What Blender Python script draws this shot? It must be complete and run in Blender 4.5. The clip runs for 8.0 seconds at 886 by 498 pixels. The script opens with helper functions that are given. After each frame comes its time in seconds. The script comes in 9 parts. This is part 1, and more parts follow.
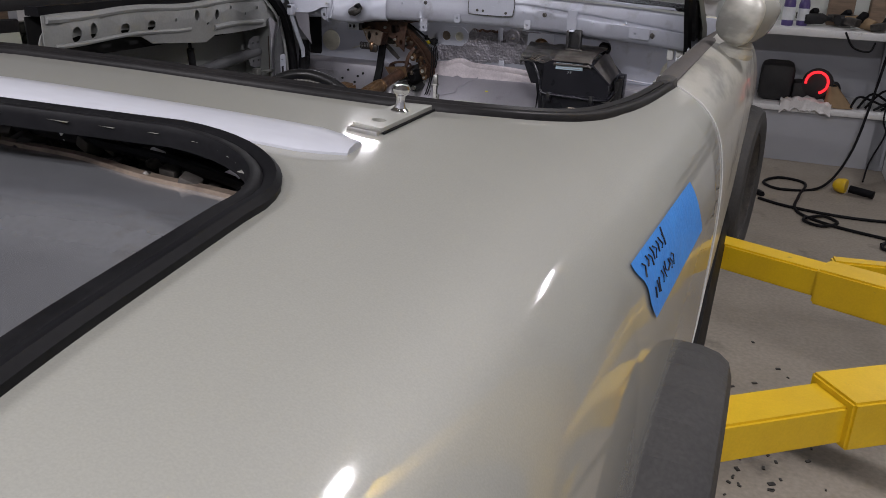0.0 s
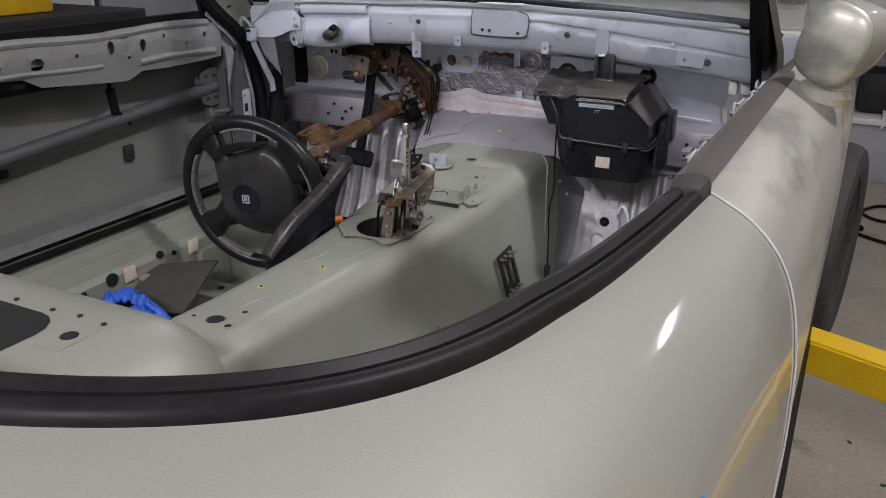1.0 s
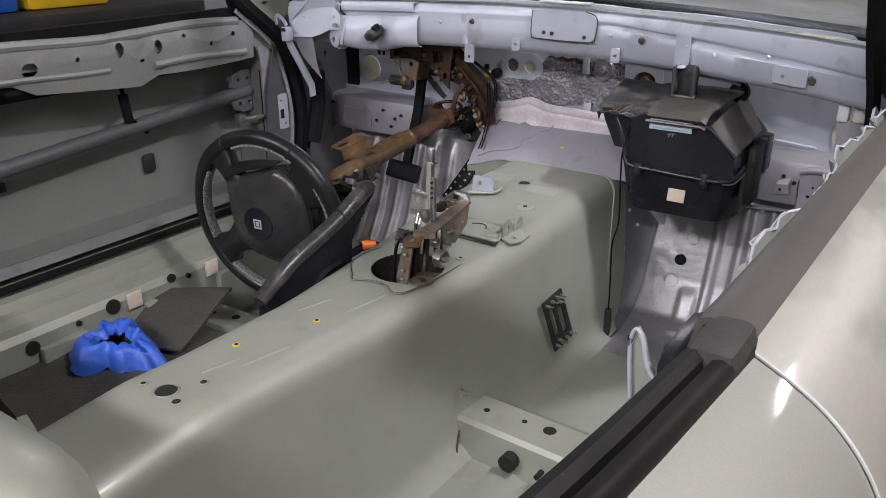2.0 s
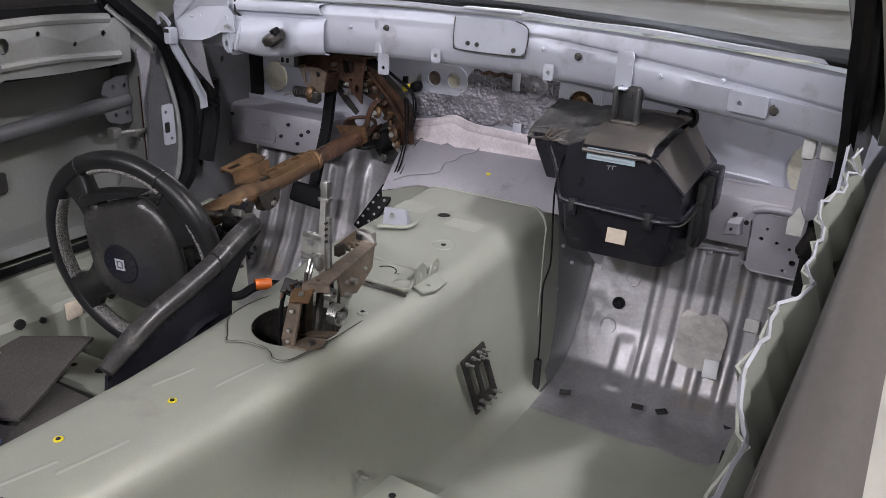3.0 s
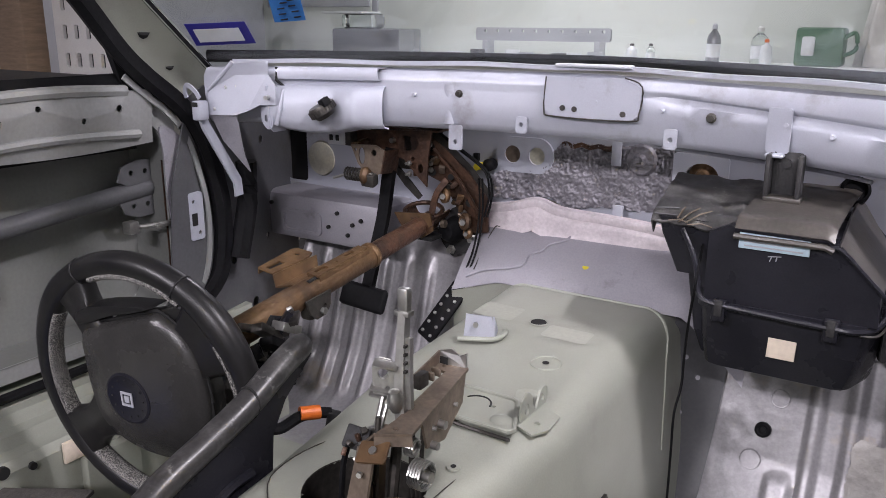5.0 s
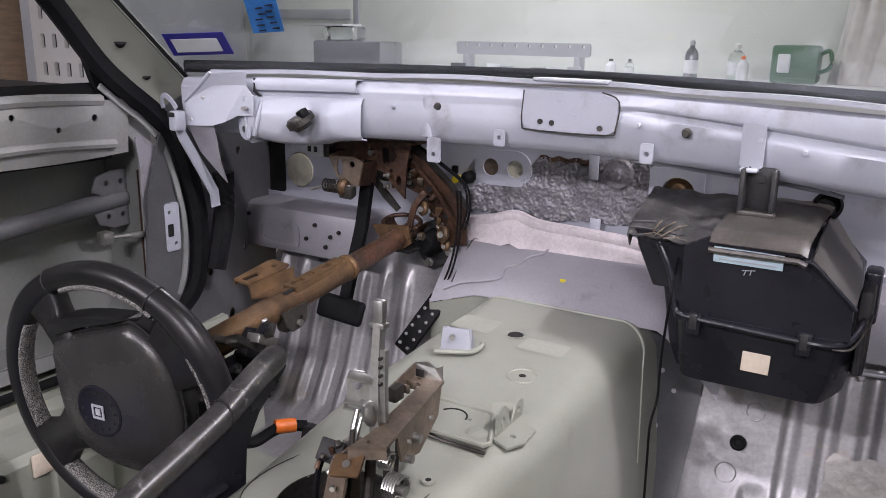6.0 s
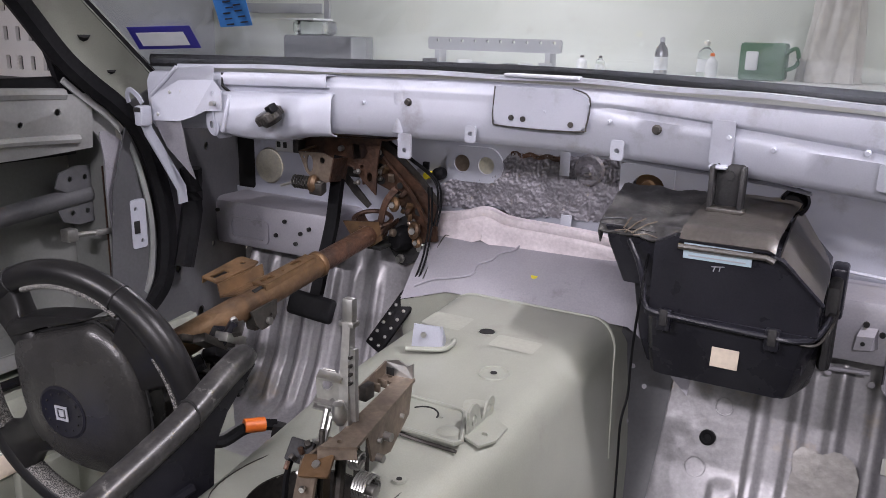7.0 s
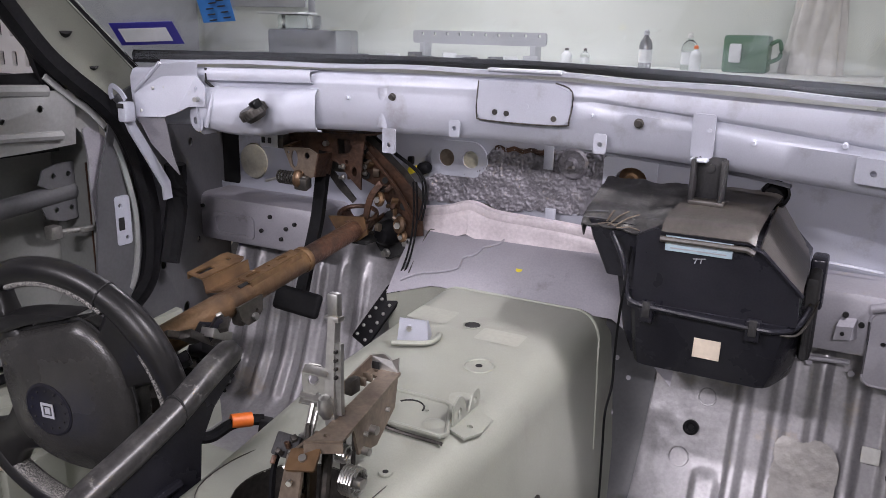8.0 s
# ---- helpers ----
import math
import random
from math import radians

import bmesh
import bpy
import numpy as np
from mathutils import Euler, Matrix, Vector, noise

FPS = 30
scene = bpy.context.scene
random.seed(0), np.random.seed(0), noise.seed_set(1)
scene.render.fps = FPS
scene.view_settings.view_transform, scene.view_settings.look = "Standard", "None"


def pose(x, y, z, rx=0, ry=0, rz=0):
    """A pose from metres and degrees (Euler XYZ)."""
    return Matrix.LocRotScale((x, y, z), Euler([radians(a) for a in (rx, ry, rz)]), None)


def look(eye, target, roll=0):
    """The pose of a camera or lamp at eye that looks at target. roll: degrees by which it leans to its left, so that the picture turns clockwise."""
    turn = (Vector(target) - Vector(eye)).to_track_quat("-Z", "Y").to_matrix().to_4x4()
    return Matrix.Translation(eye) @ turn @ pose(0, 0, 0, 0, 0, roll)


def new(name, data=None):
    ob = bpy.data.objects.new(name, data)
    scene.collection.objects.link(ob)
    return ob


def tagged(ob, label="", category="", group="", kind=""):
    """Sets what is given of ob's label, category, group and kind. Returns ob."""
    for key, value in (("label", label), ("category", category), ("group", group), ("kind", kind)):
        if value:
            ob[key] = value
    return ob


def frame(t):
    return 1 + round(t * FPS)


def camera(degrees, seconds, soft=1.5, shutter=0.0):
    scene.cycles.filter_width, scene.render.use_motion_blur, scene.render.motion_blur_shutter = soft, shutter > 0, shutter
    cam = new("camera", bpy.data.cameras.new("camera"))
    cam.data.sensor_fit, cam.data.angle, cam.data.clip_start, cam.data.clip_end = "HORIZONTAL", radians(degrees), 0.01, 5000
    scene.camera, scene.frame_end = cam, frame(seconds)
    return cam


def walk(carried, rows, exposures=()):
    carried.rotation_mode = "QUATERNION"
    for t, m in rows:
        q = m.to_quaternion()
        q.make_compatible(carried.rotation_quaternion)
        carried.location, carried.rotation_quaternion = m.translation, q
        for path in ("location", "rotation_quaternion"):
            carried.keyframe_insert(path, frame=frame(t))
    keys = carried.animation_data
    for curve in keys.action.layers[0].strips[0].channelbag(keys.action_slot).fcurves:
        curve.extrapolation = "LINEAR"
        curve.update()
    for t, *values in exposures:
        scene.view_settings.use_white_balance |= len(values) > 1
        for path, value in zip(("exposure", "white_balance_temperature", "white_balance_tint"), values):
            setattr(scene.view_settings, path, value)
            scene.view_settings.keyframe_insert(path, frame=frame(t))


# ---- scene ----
cam = camera(57.4, 8.0, soft=0.8)
PATH = [
    (0, (0.886, -2.536, 1.483), (0.22, -0.795, 0.758), 2.1),
    (0.3, (0.883, -2.316, 1.444), (0.194, -0.548, 0.811), 0.9),
    (0.5, (0.844, -2.149, 1.468), (0.162, -0.398, 0.784), 2.3),
    (0.6, (0.837, -2.083, 1.482), (0.151, -0.337, 0.789), 2.7),
    (1, (0.858, -1.865, 1.481), (0.012, -0.203, 0.757), 0.1),
    (1.2, (0.873, -1.75, 1.462), (-0.144, -0.197, 0.718), -1.0),
    (2.3, (0.813, -1.503, 1.493), (-0.243, 0.018, 0.737), -0.2),
    (2.5, (0.795, -1.464, 1.489), (-0.175, 0.116, 0.74), 0.2),
    (3, (0.737, -1.301, 1.463), (-0.185, 0.311, 0.72), 2.2),
    (3.5, (0.685, -1.154, 1.467), (-0.225, 0.477, 0.751), 2.6),
    (4, (0.538, -1.11, 1.438), (-0.413, 0.539, 0.825), 2.2),
    (4.5, (0.492, -1.079, 1.383), (-0.539, 0.541, 0.824), 0.1),
    (6, (0.496, -1.067, 1.38), (-0.496, 0.593, 0.869), 1.0),
    (6.5, (0.497, -1.066, 1.38), (-0.466, 0.611, 0.87), 1.3),
    (7, (0.494, -1.06, 1.38), (-0.437, 0.632, 0.86), 1.4),
    (7.5, (0.498, -1.061, 1.384), (-0.417, 0.637, 0.857), 1.5),
    (8, (0.5, -1.064, 1.383), (-0.401, 0.64, 0.848), 1.2),
]
walk(cam, [(t, look(eye, target, roll)) for t, eye, target, roll in PATH], [(0, -0.88, 6500, 10), (0.6, -1.04, 6500, 10), (1.1, -0.58, 6500, 10), (3, -0.27, 6500, 10), (3.6, -0.19, 6500, 10), (4.5, -0.02, 6500, 14), (8, -0.02, 6500, 15)])

# ---------------------------------------------------------------- light
world = bpy.data.worlds.new("garage_world")
scene.world = world
world.use_nodes = True
world.node_tree.nodes["Background"].inputs[0].default_value = (0.75, 0.8, 0.9, 1)
world.node_tree.nodes["Background"].inputs[1].default_value = 0.05
ROOM_X0, ROOM_X1, ROOM_Y0, ROOM_Y1, ROOM_Z = -5.0, 4.4, -6.0, 4.55, 3.3
# First lamp follows a paint glint; the other four are unseen, added fill.
LAMPS = [(1.7, -0.3, 74, 0.12, 0.2), (-1.25, -3.9, 185, 1.15, 0.2), (1.5, -4.1, 205, 1.15, 0.2), (-1.9, 3.5, 54, 0.3, 0.1), (2.6, 3.4, 26, 0.3, 0.1)]
for lx, ly, watts, wide, deep in LAMPS:
    data = bpy.data.lights.new("unseen_ceiling_lamp", "AREA")
    data.shape, data.size, data.size_y = "RECTANGLE", wide, deep
    data.energy, data.color = watts, (1.0, 0.965, 1.035)
    lamp = new("unseen_ceiling_lamp", data)
    lamp.matrix_world = pose(lx, ly, ROOM_Z - 0.09)


# ---------------------------------------------------------------- materials
def node(nt, kind, **values):
    n = nt.nodes.new(kind)
    for key, value in values.items():
        n.inputs[key].default_value = value
    return n


def material(name, col, col2=None, rough=0.5, metal=0.0, scale=6.0, detail=5.0, lo=0.35, hi=0.7, stretch=(1, 1, 1),
             bump=0.0, bscale=80.0, coat=0.0, rvar=0.12, grain=0.06, gscale=160.0, dirt=None, dscale=14.0, dlo=0.62, dhi=0.72, spec=0.5):
    """A procedural surface: two colours mixed by large noise, fine grain, roughness changes, relief and optional dirt."""
    m = bpy.data.materials.new(name)
    m.use_nodes = True
    nt = m.node_tree
    b = nt.nodes["Principled BSDF"]
    link = nt.links.new
    tc = nt.nodes.new("ShaderNodeTexCoord")
    mp = nt.nodes.new("ShaderNodeMapping")
    mp.inputs["Scale"].default_value = stretch
    link(tc.outputs["Object"], mp.inputs["Vector"])
    big = node(nt, "ShaderNodeTexNoise", Scale=scale, Detail=detail, Roughness=0.6)
    link(mp.outputs[0], big.inputs["Vector"])
    fine = node(nt, "ShaderNodeTexNoise", Scale=gscale, Detail=3.0)
    link(mp.outputs[0], fine.inputs["Vector"])
    ramp = nt.nodes.new("ShaderNodeMapRange")
    ramp.inputs["From Min"].default_value, ramp.inputs["From Max"].default_value = lo, hi
    link(big.outputs["Fac"], ramp.inputs["Value"])
    mix = nt.nodes.new("ShaderNodeMix")
    mix.data_type = "RGBA"
    c2 = col2 or tuple(c * 0.82 for c in col)
    mix.inputs["A"].default_value, mix.inputs["B"].default_value = (*col, 1), (*c2, 1)
    link(ramp.outputs[0], mix.inputs["Factor"])
    out = mix.outputs["Result"]
    if grain:
        g = nt.nodes.new("ShaderNodeMapRange")
        g.inputs["From Min"].default_value, g.inputs["From Max"].default_value = 0.3, 0.7
        g.inputs["To Min"].default_value, g.inputs["To Max"].default_value = 1 - grain, 1 + grain
        link(fine.outputs["Fac"], g.inputs["Value"])
        mul = nt.nodes.new("ShaderNodeVectorMath")
        mul.operation = "SCALE"
        link(out, mul.inputs[0])
        link(g.outputs[0], mul.inputs["Scale"])
        out = mul.outputs[0]
    if dirt:
        dn = node(nt, "ShaderNodeTexNoise", Scale=dscale, Detail=7.0, Roughness=0.65)
        link(mp.outputs[0], dn.inputs["Vector"])
        dr = nt.nodes.new("ShaderNodeMapRange")
        dr.inputs["From Min"].default_value, dr.inputs["From Max"].default_value = dlo, dhi
        link(dn.outputs["Fac"], dr.inputs["Value"])
        dm = nt.nodes.new("ShaderNodeMix")
        dm.data_type = "RGBA"
        dm.inputs["B"].default_value = (*dirt, 1)
        link(out, dm.inputs["A"])
        link(dr.outputs[0], dm.inputs["Factor"])
        out = dm.outputs["Result"]
    link(out, b.inputs["Base Color"])
    rr = nt.nodes.new("ShaderNodeMapRange")
    rr.inputs["To Min"].default_value, rr.inputs["To Max"].default_value = max(rough - rvar, 0.02), min(rough + rvar, 1)
    link(big.outputs["Fac"], rr.inputs["Value"])
    link(rr.outputs[0], b.inputs["Roughness"])
    b.inputs["Metallic"].default_value = metal
    b.inputs["Specular IOR Level"].default_value = spec
    b.inputs["Coat Weight"].default_value, b.inputs["Coat Roughness"].default_value = coat, 0.06
    if bump:
        bn = node(nt, "ShaderNodeTexNoise", Scale=bscale, Detail=4.0)
        link(mp.outputs[0], bn.inputs["Vector"])
        bp = node(nt, "ShaderNodeBump", Strength=bump, Distance=0.01)
        link(bn.outputs["Fac"], bp.inputs["Height"])
        link(bp.outputs[0], b.inputs["Normal"])
    return m


def glowing(name, col, strength):
    m = bpy.data.materials.new(name)
    m.use_nodes = True
    b = m.node_tree.nodes["Principled BSDF"]
    b.inputs["Base Color"].default_value = (*col, 1)
    b.inputs["Emission Color"].default_value, b.inputs["Emission Strength"].default_value = (*col, 1), strength
    return m


def glass(name, col, rough=0.0):
    m = bpy.data.materials.new(name)
    m.use_nodes = True
    b = m.node_tree.nodes["Principled BSDF"]
    b.inputs["Base Color"].default_value = (*col, 1)
    b.inputs["Transmission Weight"].default_value, b.inputs["IOR"].default_value, b.inputs["Roughness"].default_value = 1.0, 1.45, rough
    return m


PAINT = material("champagne_silver_paint", (0.318, 0.318, 0.28), (0.298, 0.298, 0.264), rough=0.55, metal=0.12, coat=0.9, grain=0.05, gscale=700, rvar=0.04, scale=3, dirt=(0.285, 0.283, 0.258), dscale=5, dlo=0.6, dhi=0.72)
# light and dark streaks stand for reflections of the garage in glossy paint
PAINT_REFLECTIONS = material("reflection_streaked_silver_paint", (0.50, 0.49, 0.435), (0.265, 0.26, 0.235), rough=0.4, metal=0.4, coat=0.35, scale=5, lo=0.5, hi=0.62,
                      stretch=(1, 0.45, 1.6), rvar=0.2, grain=0.04, dirt=(0.62, 0.62, 0.58), dscale=7, dlo=0.62, dhi=0.68)
INNER = material("sage_silver_inner_paint", (0.335, 0.348, 0.295), (0.295, 0.308, 0.262), rough=0.46, metal=0.2, coat=0.1, scale=4, grain=0.04, gscale=500,
                 dirt=(0.25, 0.245, 0.215), dscale=9, dlo=0.58, dhi=0.78, bump=0.03, bscale=30)
# the lavender is cool light on silver paint, put into the base colour
COWL = material("cool_lit_silver_inner_paint", (0.44, 0.455, 0.515), (0.39, 0.405, 0.465), rough=0.45, metal=0.15, coat=0.12, scale=5, grain=0.04, gscale=500,
                dirt=(0.26, 0.25, 0.265), dscale=12, dlo=0.58, dhi=0.76, bump=0.03, bscale=30)
TOE = material("bare_silver_toe_board", (0.36, 0.352, 0.365), (0.25, 0.244, 0.255), rough=0.4, metal=0.5, scale=9, grain=0.1, gscale=160,
               dirt=(0.36, 0.31, 0.25), dscale=7, dlo=0.56, dhi=0.68, bump=0.08, bscale=60)
# shaded copy of COWL: the beam's shadow on the slope is in its colour
COWL_DULL_SHADED = material("dull_shaded_firewall_paint", (0.34, 0.33, 0.365), (0.28, 0.275, 0.30), rough=0.5, metal=0.2, scale=6, grain=0.06, gscale=300, dirt=(0.17, 0.165, 0.17), dscale=14, dlo=0.6, dhi=0.75, bump=0.04, bscale=40)
SEAM = material("cream_seam_sealer", (0.66, 0.60, 0.62), (0.50, 0.45, 0.475), rough=0.5, scale=14, grain=0.1, bump=0.25, bscale=45)
PUTTY = material("white_seam_bead", (0.6, 0.6, 0.57), rough=0.6, scale=30)
DEADENER = material("crumpled_sound_deadener", (0.25, 0.24, 0.265), (0.16, 0.155, 0.17), rough=0.42, metal=0.2, scale=20, grain=0.1, gscale=120, bump=0.5, bscale=90)
RUBBER = material("black_rubber", (0.007, 0.007, 0.008), (0.012, 0.012, 0.013), rough=0.5, scale=12, grain=0.15, spec=0.08)
TYRE = material("tyre_rubber", (0.03, 0.029, 0.028), (0.045, 0.043, 0.04), rough=0.75, scale=10, grain=0.15, bump=0.2, bscale=120)
BLACK_PLASTIC = material("black_plastic", (0.012, 0.012, 0.016), (0.02, 0.02, 0.026), rough=0.28, scale=8, grain=0.12, gscale=400, rvar=0.1, bump=0.05, bscale=400, spec=0.22)
MATT_BLACK = material("matt_black_plastic", (0.022, 0.022, 0.024), (0.035, 0.034, 0.033), rough=0.6, scale=9, grain=0.15, gscale=300, spec=0.3,
                      dirt=(0.09, 0.088, 0.082), dscale=9, dlo=0.6, dhi=0.8, bump=0.1, bscale=300)
LEATHER = material("black_leather", (0.011, 0.011, 0.012), (0.018, 0.0175, 0.017), rough=0.33, scale=12, grain=0.1, bump=0.04, bscale=700, spec=0.35)
PERFORATED = material("grey_perforated_leather", (0.04, 0.04, 0.038), (0.30, 0.29, 0.27), rough=0.6, scale=620, lo=0.46, hi=0.54, grain=0.3, bump=0.4, bscale=350)
VINYL = material("taupe_primer_strip", (0.078, 0.069, 0.062), (0.06, 0.054, 0.049), rough=0.62, scale=9, grain=0.08, gscale=220, bump=0.06, bscale=200,
                 stretch=(1, 0.4, 1))
RUST = material("rusty_steel", (0.12, 0.062, 0.038), (0.036, 0.024, 0.02), rough=0.4, metal=0.45, scale=22, grain=0.2, bump=0.25, bscale=140)
OCHRE = material("yellow_zinc_steel", (0.20, 0.118, 0.058), (0.06, 0.037, 0.023), rough=0.5, metal=0.5, scale=20, grain=0.15, bump=0.15, bscale=120)
STEEL = material("worn_bright_steel", (0.50, 0.50, 0.48), (0.32, 0.31, 0.29), rough=0.4, metal=0.9, scale=30, grain=0.08)
TAN_STEEL = material("tan_plated_steel", (0.24, 0.19, 0.145), (0.14, 0.11, 0.085), rough=0.5, metal=0.5, scale=25, grain=0.15)
CHROME = material("chrome", (0.75, 0.75, 0.76), rough=0.12, metal=1.0, rvar=0.06, grain=0.0)
TRIM_WHITE = material("brushed_aluminium_strip", (0.47, 0.48, 0.515), (0.42, 0.43, 0.47), rough=0.5, metal=0.1, scale=10, stretch=(0.2, 1, 1), grain=0.03)
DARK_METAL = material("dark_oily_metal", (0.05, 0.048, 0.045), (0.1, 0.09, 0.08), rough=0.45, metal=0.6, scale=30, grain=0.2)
TANK = material("grey_trunk_liner_metal", (0.36, 0.37, 0.39), (0.27, 0.275, 0.29), rough=0.22, metal=0.7, scale=4, grain=0.05, dirt=(0.2, 0.17, 0.14), dscale=6, dlo=0.6, dhi=0.75)
SOOTY = material("sooty_black_metal", (0.022, 0.021, 0.02), (0.05, 0.046, 0.042), rough=0.5, metal=0.5, scale=30, grain=0.2)
SEAL = material("grey_black_seal_rubber", (0.012, 0.0115, 0.012), (0.02, 0.019, 0.019), rough=0.42, scale=10, grain=0.15, gscale=120, spec=0.12)
# near-black that paints the shade inside holes, gaps and cavities
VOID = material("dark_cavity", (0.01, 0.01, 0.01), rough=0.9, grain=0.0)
YELLOW = material("safety_yellow_paint", (0.72, 0.47, 0.012), (0.62, 0.39, 0.01), rough=0.38, coat=0.2, scale=5, grain=0.04, dirt=(0.3, 0.21, 0.04), dscale=14, dlo=0.68, dhi=0.76)
CONCRETE = material("stained_concrete", (0.30, 0.265, 0.215), (0.235, 0.205, 0.165), rough=0.6, scale=1.6, grain=0.12, gscale=60, dirt=(0.09, 0.08, 0.065),
                    dscale=2.6, dlo=0.60, dhi=0.74, bump=0.06, bscale=25, rvar=0.2)
WALL = material("white_painted_wall", (0.70, 0.73, 0.69), (0.64, 0.67, 0.63), rough=0.6, scale=2.2, grain=0.03, bump=0.08, bscale=18, dirt=(0.6, 0.61, 0.57), dscale=5)
WALL_GREY = material("pale_grey_panel", (0.42, 0.43, 0.46), (0.38, 0.39, 0.42), rough=0.55, scale=3, grain=0.03)
CEIL = material("grey_ceiling_paint", (0.32, 0.32, 0.32), rough=0.8, scale=2)
WHITE = material("white_laminate", (0.74, 0.74, 0.73), (0.66, 0.66, 0.65), rough=0.4, scale=4, dirt=(0.5, 0.48, 0.45), dscale=9)
TAPE = material("blue_masking_tape", (0.035, 0.21, 0.62), (0.045, 0.26, 0.70), rough=0.65, scale=25, grain=0.05, bump=0.15, bscale=160)
BLUE_FRAME = material("deep_blue_print", (0.03, 0.025, 0.30), rough=0.5, grain=0.0)
PAPER = material("white_paper_label", (0.74, 0.76, 0.78), rough=0.55, scale=20, grain=0.03)
PALE_BLUE = material("pale_blue_label", (0.50, 0.63, 0.70), (0.42, 0.55, 0.62), rough=0.4, scale=40, grain=0.05)
CREAM = material("cream_sticker", (0.72, 0.62, 0.50), rough=0.6, scale=30, grain=0.05)
DOOR_GREY = material("dull_silver_door_paint", (0.315, 0.32, 0.312), (0.26, 0.265, 0.26), rough=0.42, metal=0.2, scale=5, grain=0.06, dirt=(0.16, 0.16, 0.155), dscale=10, dlo=0.62, dhi=0.78, bump=0.04, bscale=35)
# darker than DOOR_GREY, for the skin and returns inside the door
DULL_GREY = material("dull_grey_door_inside", (0.20, 0.206, 0.195), (0.165, 0.17, 0.162), rough=0.55, metal=0.0, scale=3, grain=0.05, bump=0.03, bscale=30)
SCUFFED = material("scuffed_black_plastic", (0.035, 0.034, 0.034), (0.09, 0.088, 0.085), rough=0.35, scale=24, lo=0.5, hi=0.7, grain=0.3, gscale=240, dirt=(0.2, 0.2, 0.19), dscale=60, dlo=0.62, dhi=0.72, spec=0.5)
DUSTY = material("dusty_brown_black_plastic", (0.04, 0.036, 0.033), (0.06, 0.053, 0.047), rough=0.34, scale=14, grain=0.2, gscale=200, bump=0.05, bscale=200)
# grey darkened for shade under the beam, beside the tunnel and inside the door
SHADED_GREY = material("shade_darkened_grey_paint", (0.105, 0.106, 0.112), (0.08, 0.081, 0.086), rough=0.5, metal=0.1, scale=6, grain=0.08, dirt=(0.08, 0.08, 0.08), dscale=15, bump=0.04, bscale=40)
INK = material("black_ink", (0.01, 0.01, 0.02), rough=0.6, grain=0.0)
ORANGE = material("orange_tape", (0.80, 0.17, 0.02), rough=0.5, grain=0.05)
YELLOW_MARK = material("yellow_paint_mark", (0.75, 0.62, 0.03), rough=0.6)
GLOVE = material("blue_nitrile", (0.03, 0.10, 0.50), (0.04, 0.13, 0.60), rough=0.45, scale=20, bump=0.3, bscale=60)
MAT_BLACK = material("black_rubber_mat", (0.05, 0.046, 0.042), (0.07, 0.064, 0.058), rough=0.8, scale=14, grain=0.2, bump=0.3, bscale=220)
CLOTH = material("white_rag", (0.68, 0.66, 0.64), rough=0.9, scale=20, bump=0.3, bscale=90)
TAN = material("tan_leather", (0.32, 0.22, 0.12), rough=0.7, scale=15)
WOOD = material("weathered_wood", (0.27, 0.19, 0.13), (0.18, 0.13, 0.09), rough=0.7, scale=8, stretch=(1, 1, 6), grain=0.1)
GREEN = material("green_plastic", (0.10, 0.19, 0.13), (0.13, 0.22, 0.15), rough=0.4, scale=12)
BLUE_BIN = material("blue_plastic", (0.03, 0.13, 0.55), rough=0.4, scale=12)
YELLOW_BIN = material("yellow_plastic", (0.8, 0.5, 0.02), rough=0.4, scale=12)
PURPLE = material("purple_bottle", (0.10, 0.07, 0.22), rough=0.35, scale=12)
FILM = glass("clear_bottle_plastic", (0.85, 0.9, 0.88), 0.15)
GLASS = glass("windscreen_glass", (0.93, 0.98, 0.95))
RED_GLOW = glowing("red_led_ring", (1.0, 0.02, 0.03), 3.0)
LED = glowing("led_panel", (0.97, 1.0, 0.97), 9.0)
LENS = material("pale_plastic_lens", (0.55, 0.53, 0.42), (0.46, 0.45, 0.38), rough=0.3, scale=60, grain=0.1)
DAYHOLE = material("cream_backing_plate", (0.62, 0.60, 0.50), rough=0.6, scale=30)


# ---------------------------------------------------------------- helpers for shapes
def link_mesh(name, bm, mat, sharp=38.0):
    me = bpy.data.meshes.new(name)
    bmesh.ops.recalc_face_normals(bm, faces=bm.faces[:])
    bm.to_mesh(me)
    bm.free()
    me.materials.append(mat)
    me.shade_smooth()
    me.set_sharp_from_angle(angle=radians(sharp))
    return new(name, me)


def thing(name, at, label, category, group="", kind=""):
    ob = new(name)
    ob.location = at
    ob.empty_display_size = 0.05
    return tagged(ob, label, category, group, kind)


def part(name, bm, mat, parent, label="", sharp=38.0):
    ob = link_mesh(name, bm, mat, sharp)
    ob.parent = parent
    ob.matrix_parent_inverse = Matrix.Translation(-parent.location)
    return tagged(ob, label) if label else ob


def whole(name, bm, mat, label, category="", kind="", group="", sharp=38.0):
    return tagged(link_mesh(name, bm, mat, sharp), label, category, group, kind)


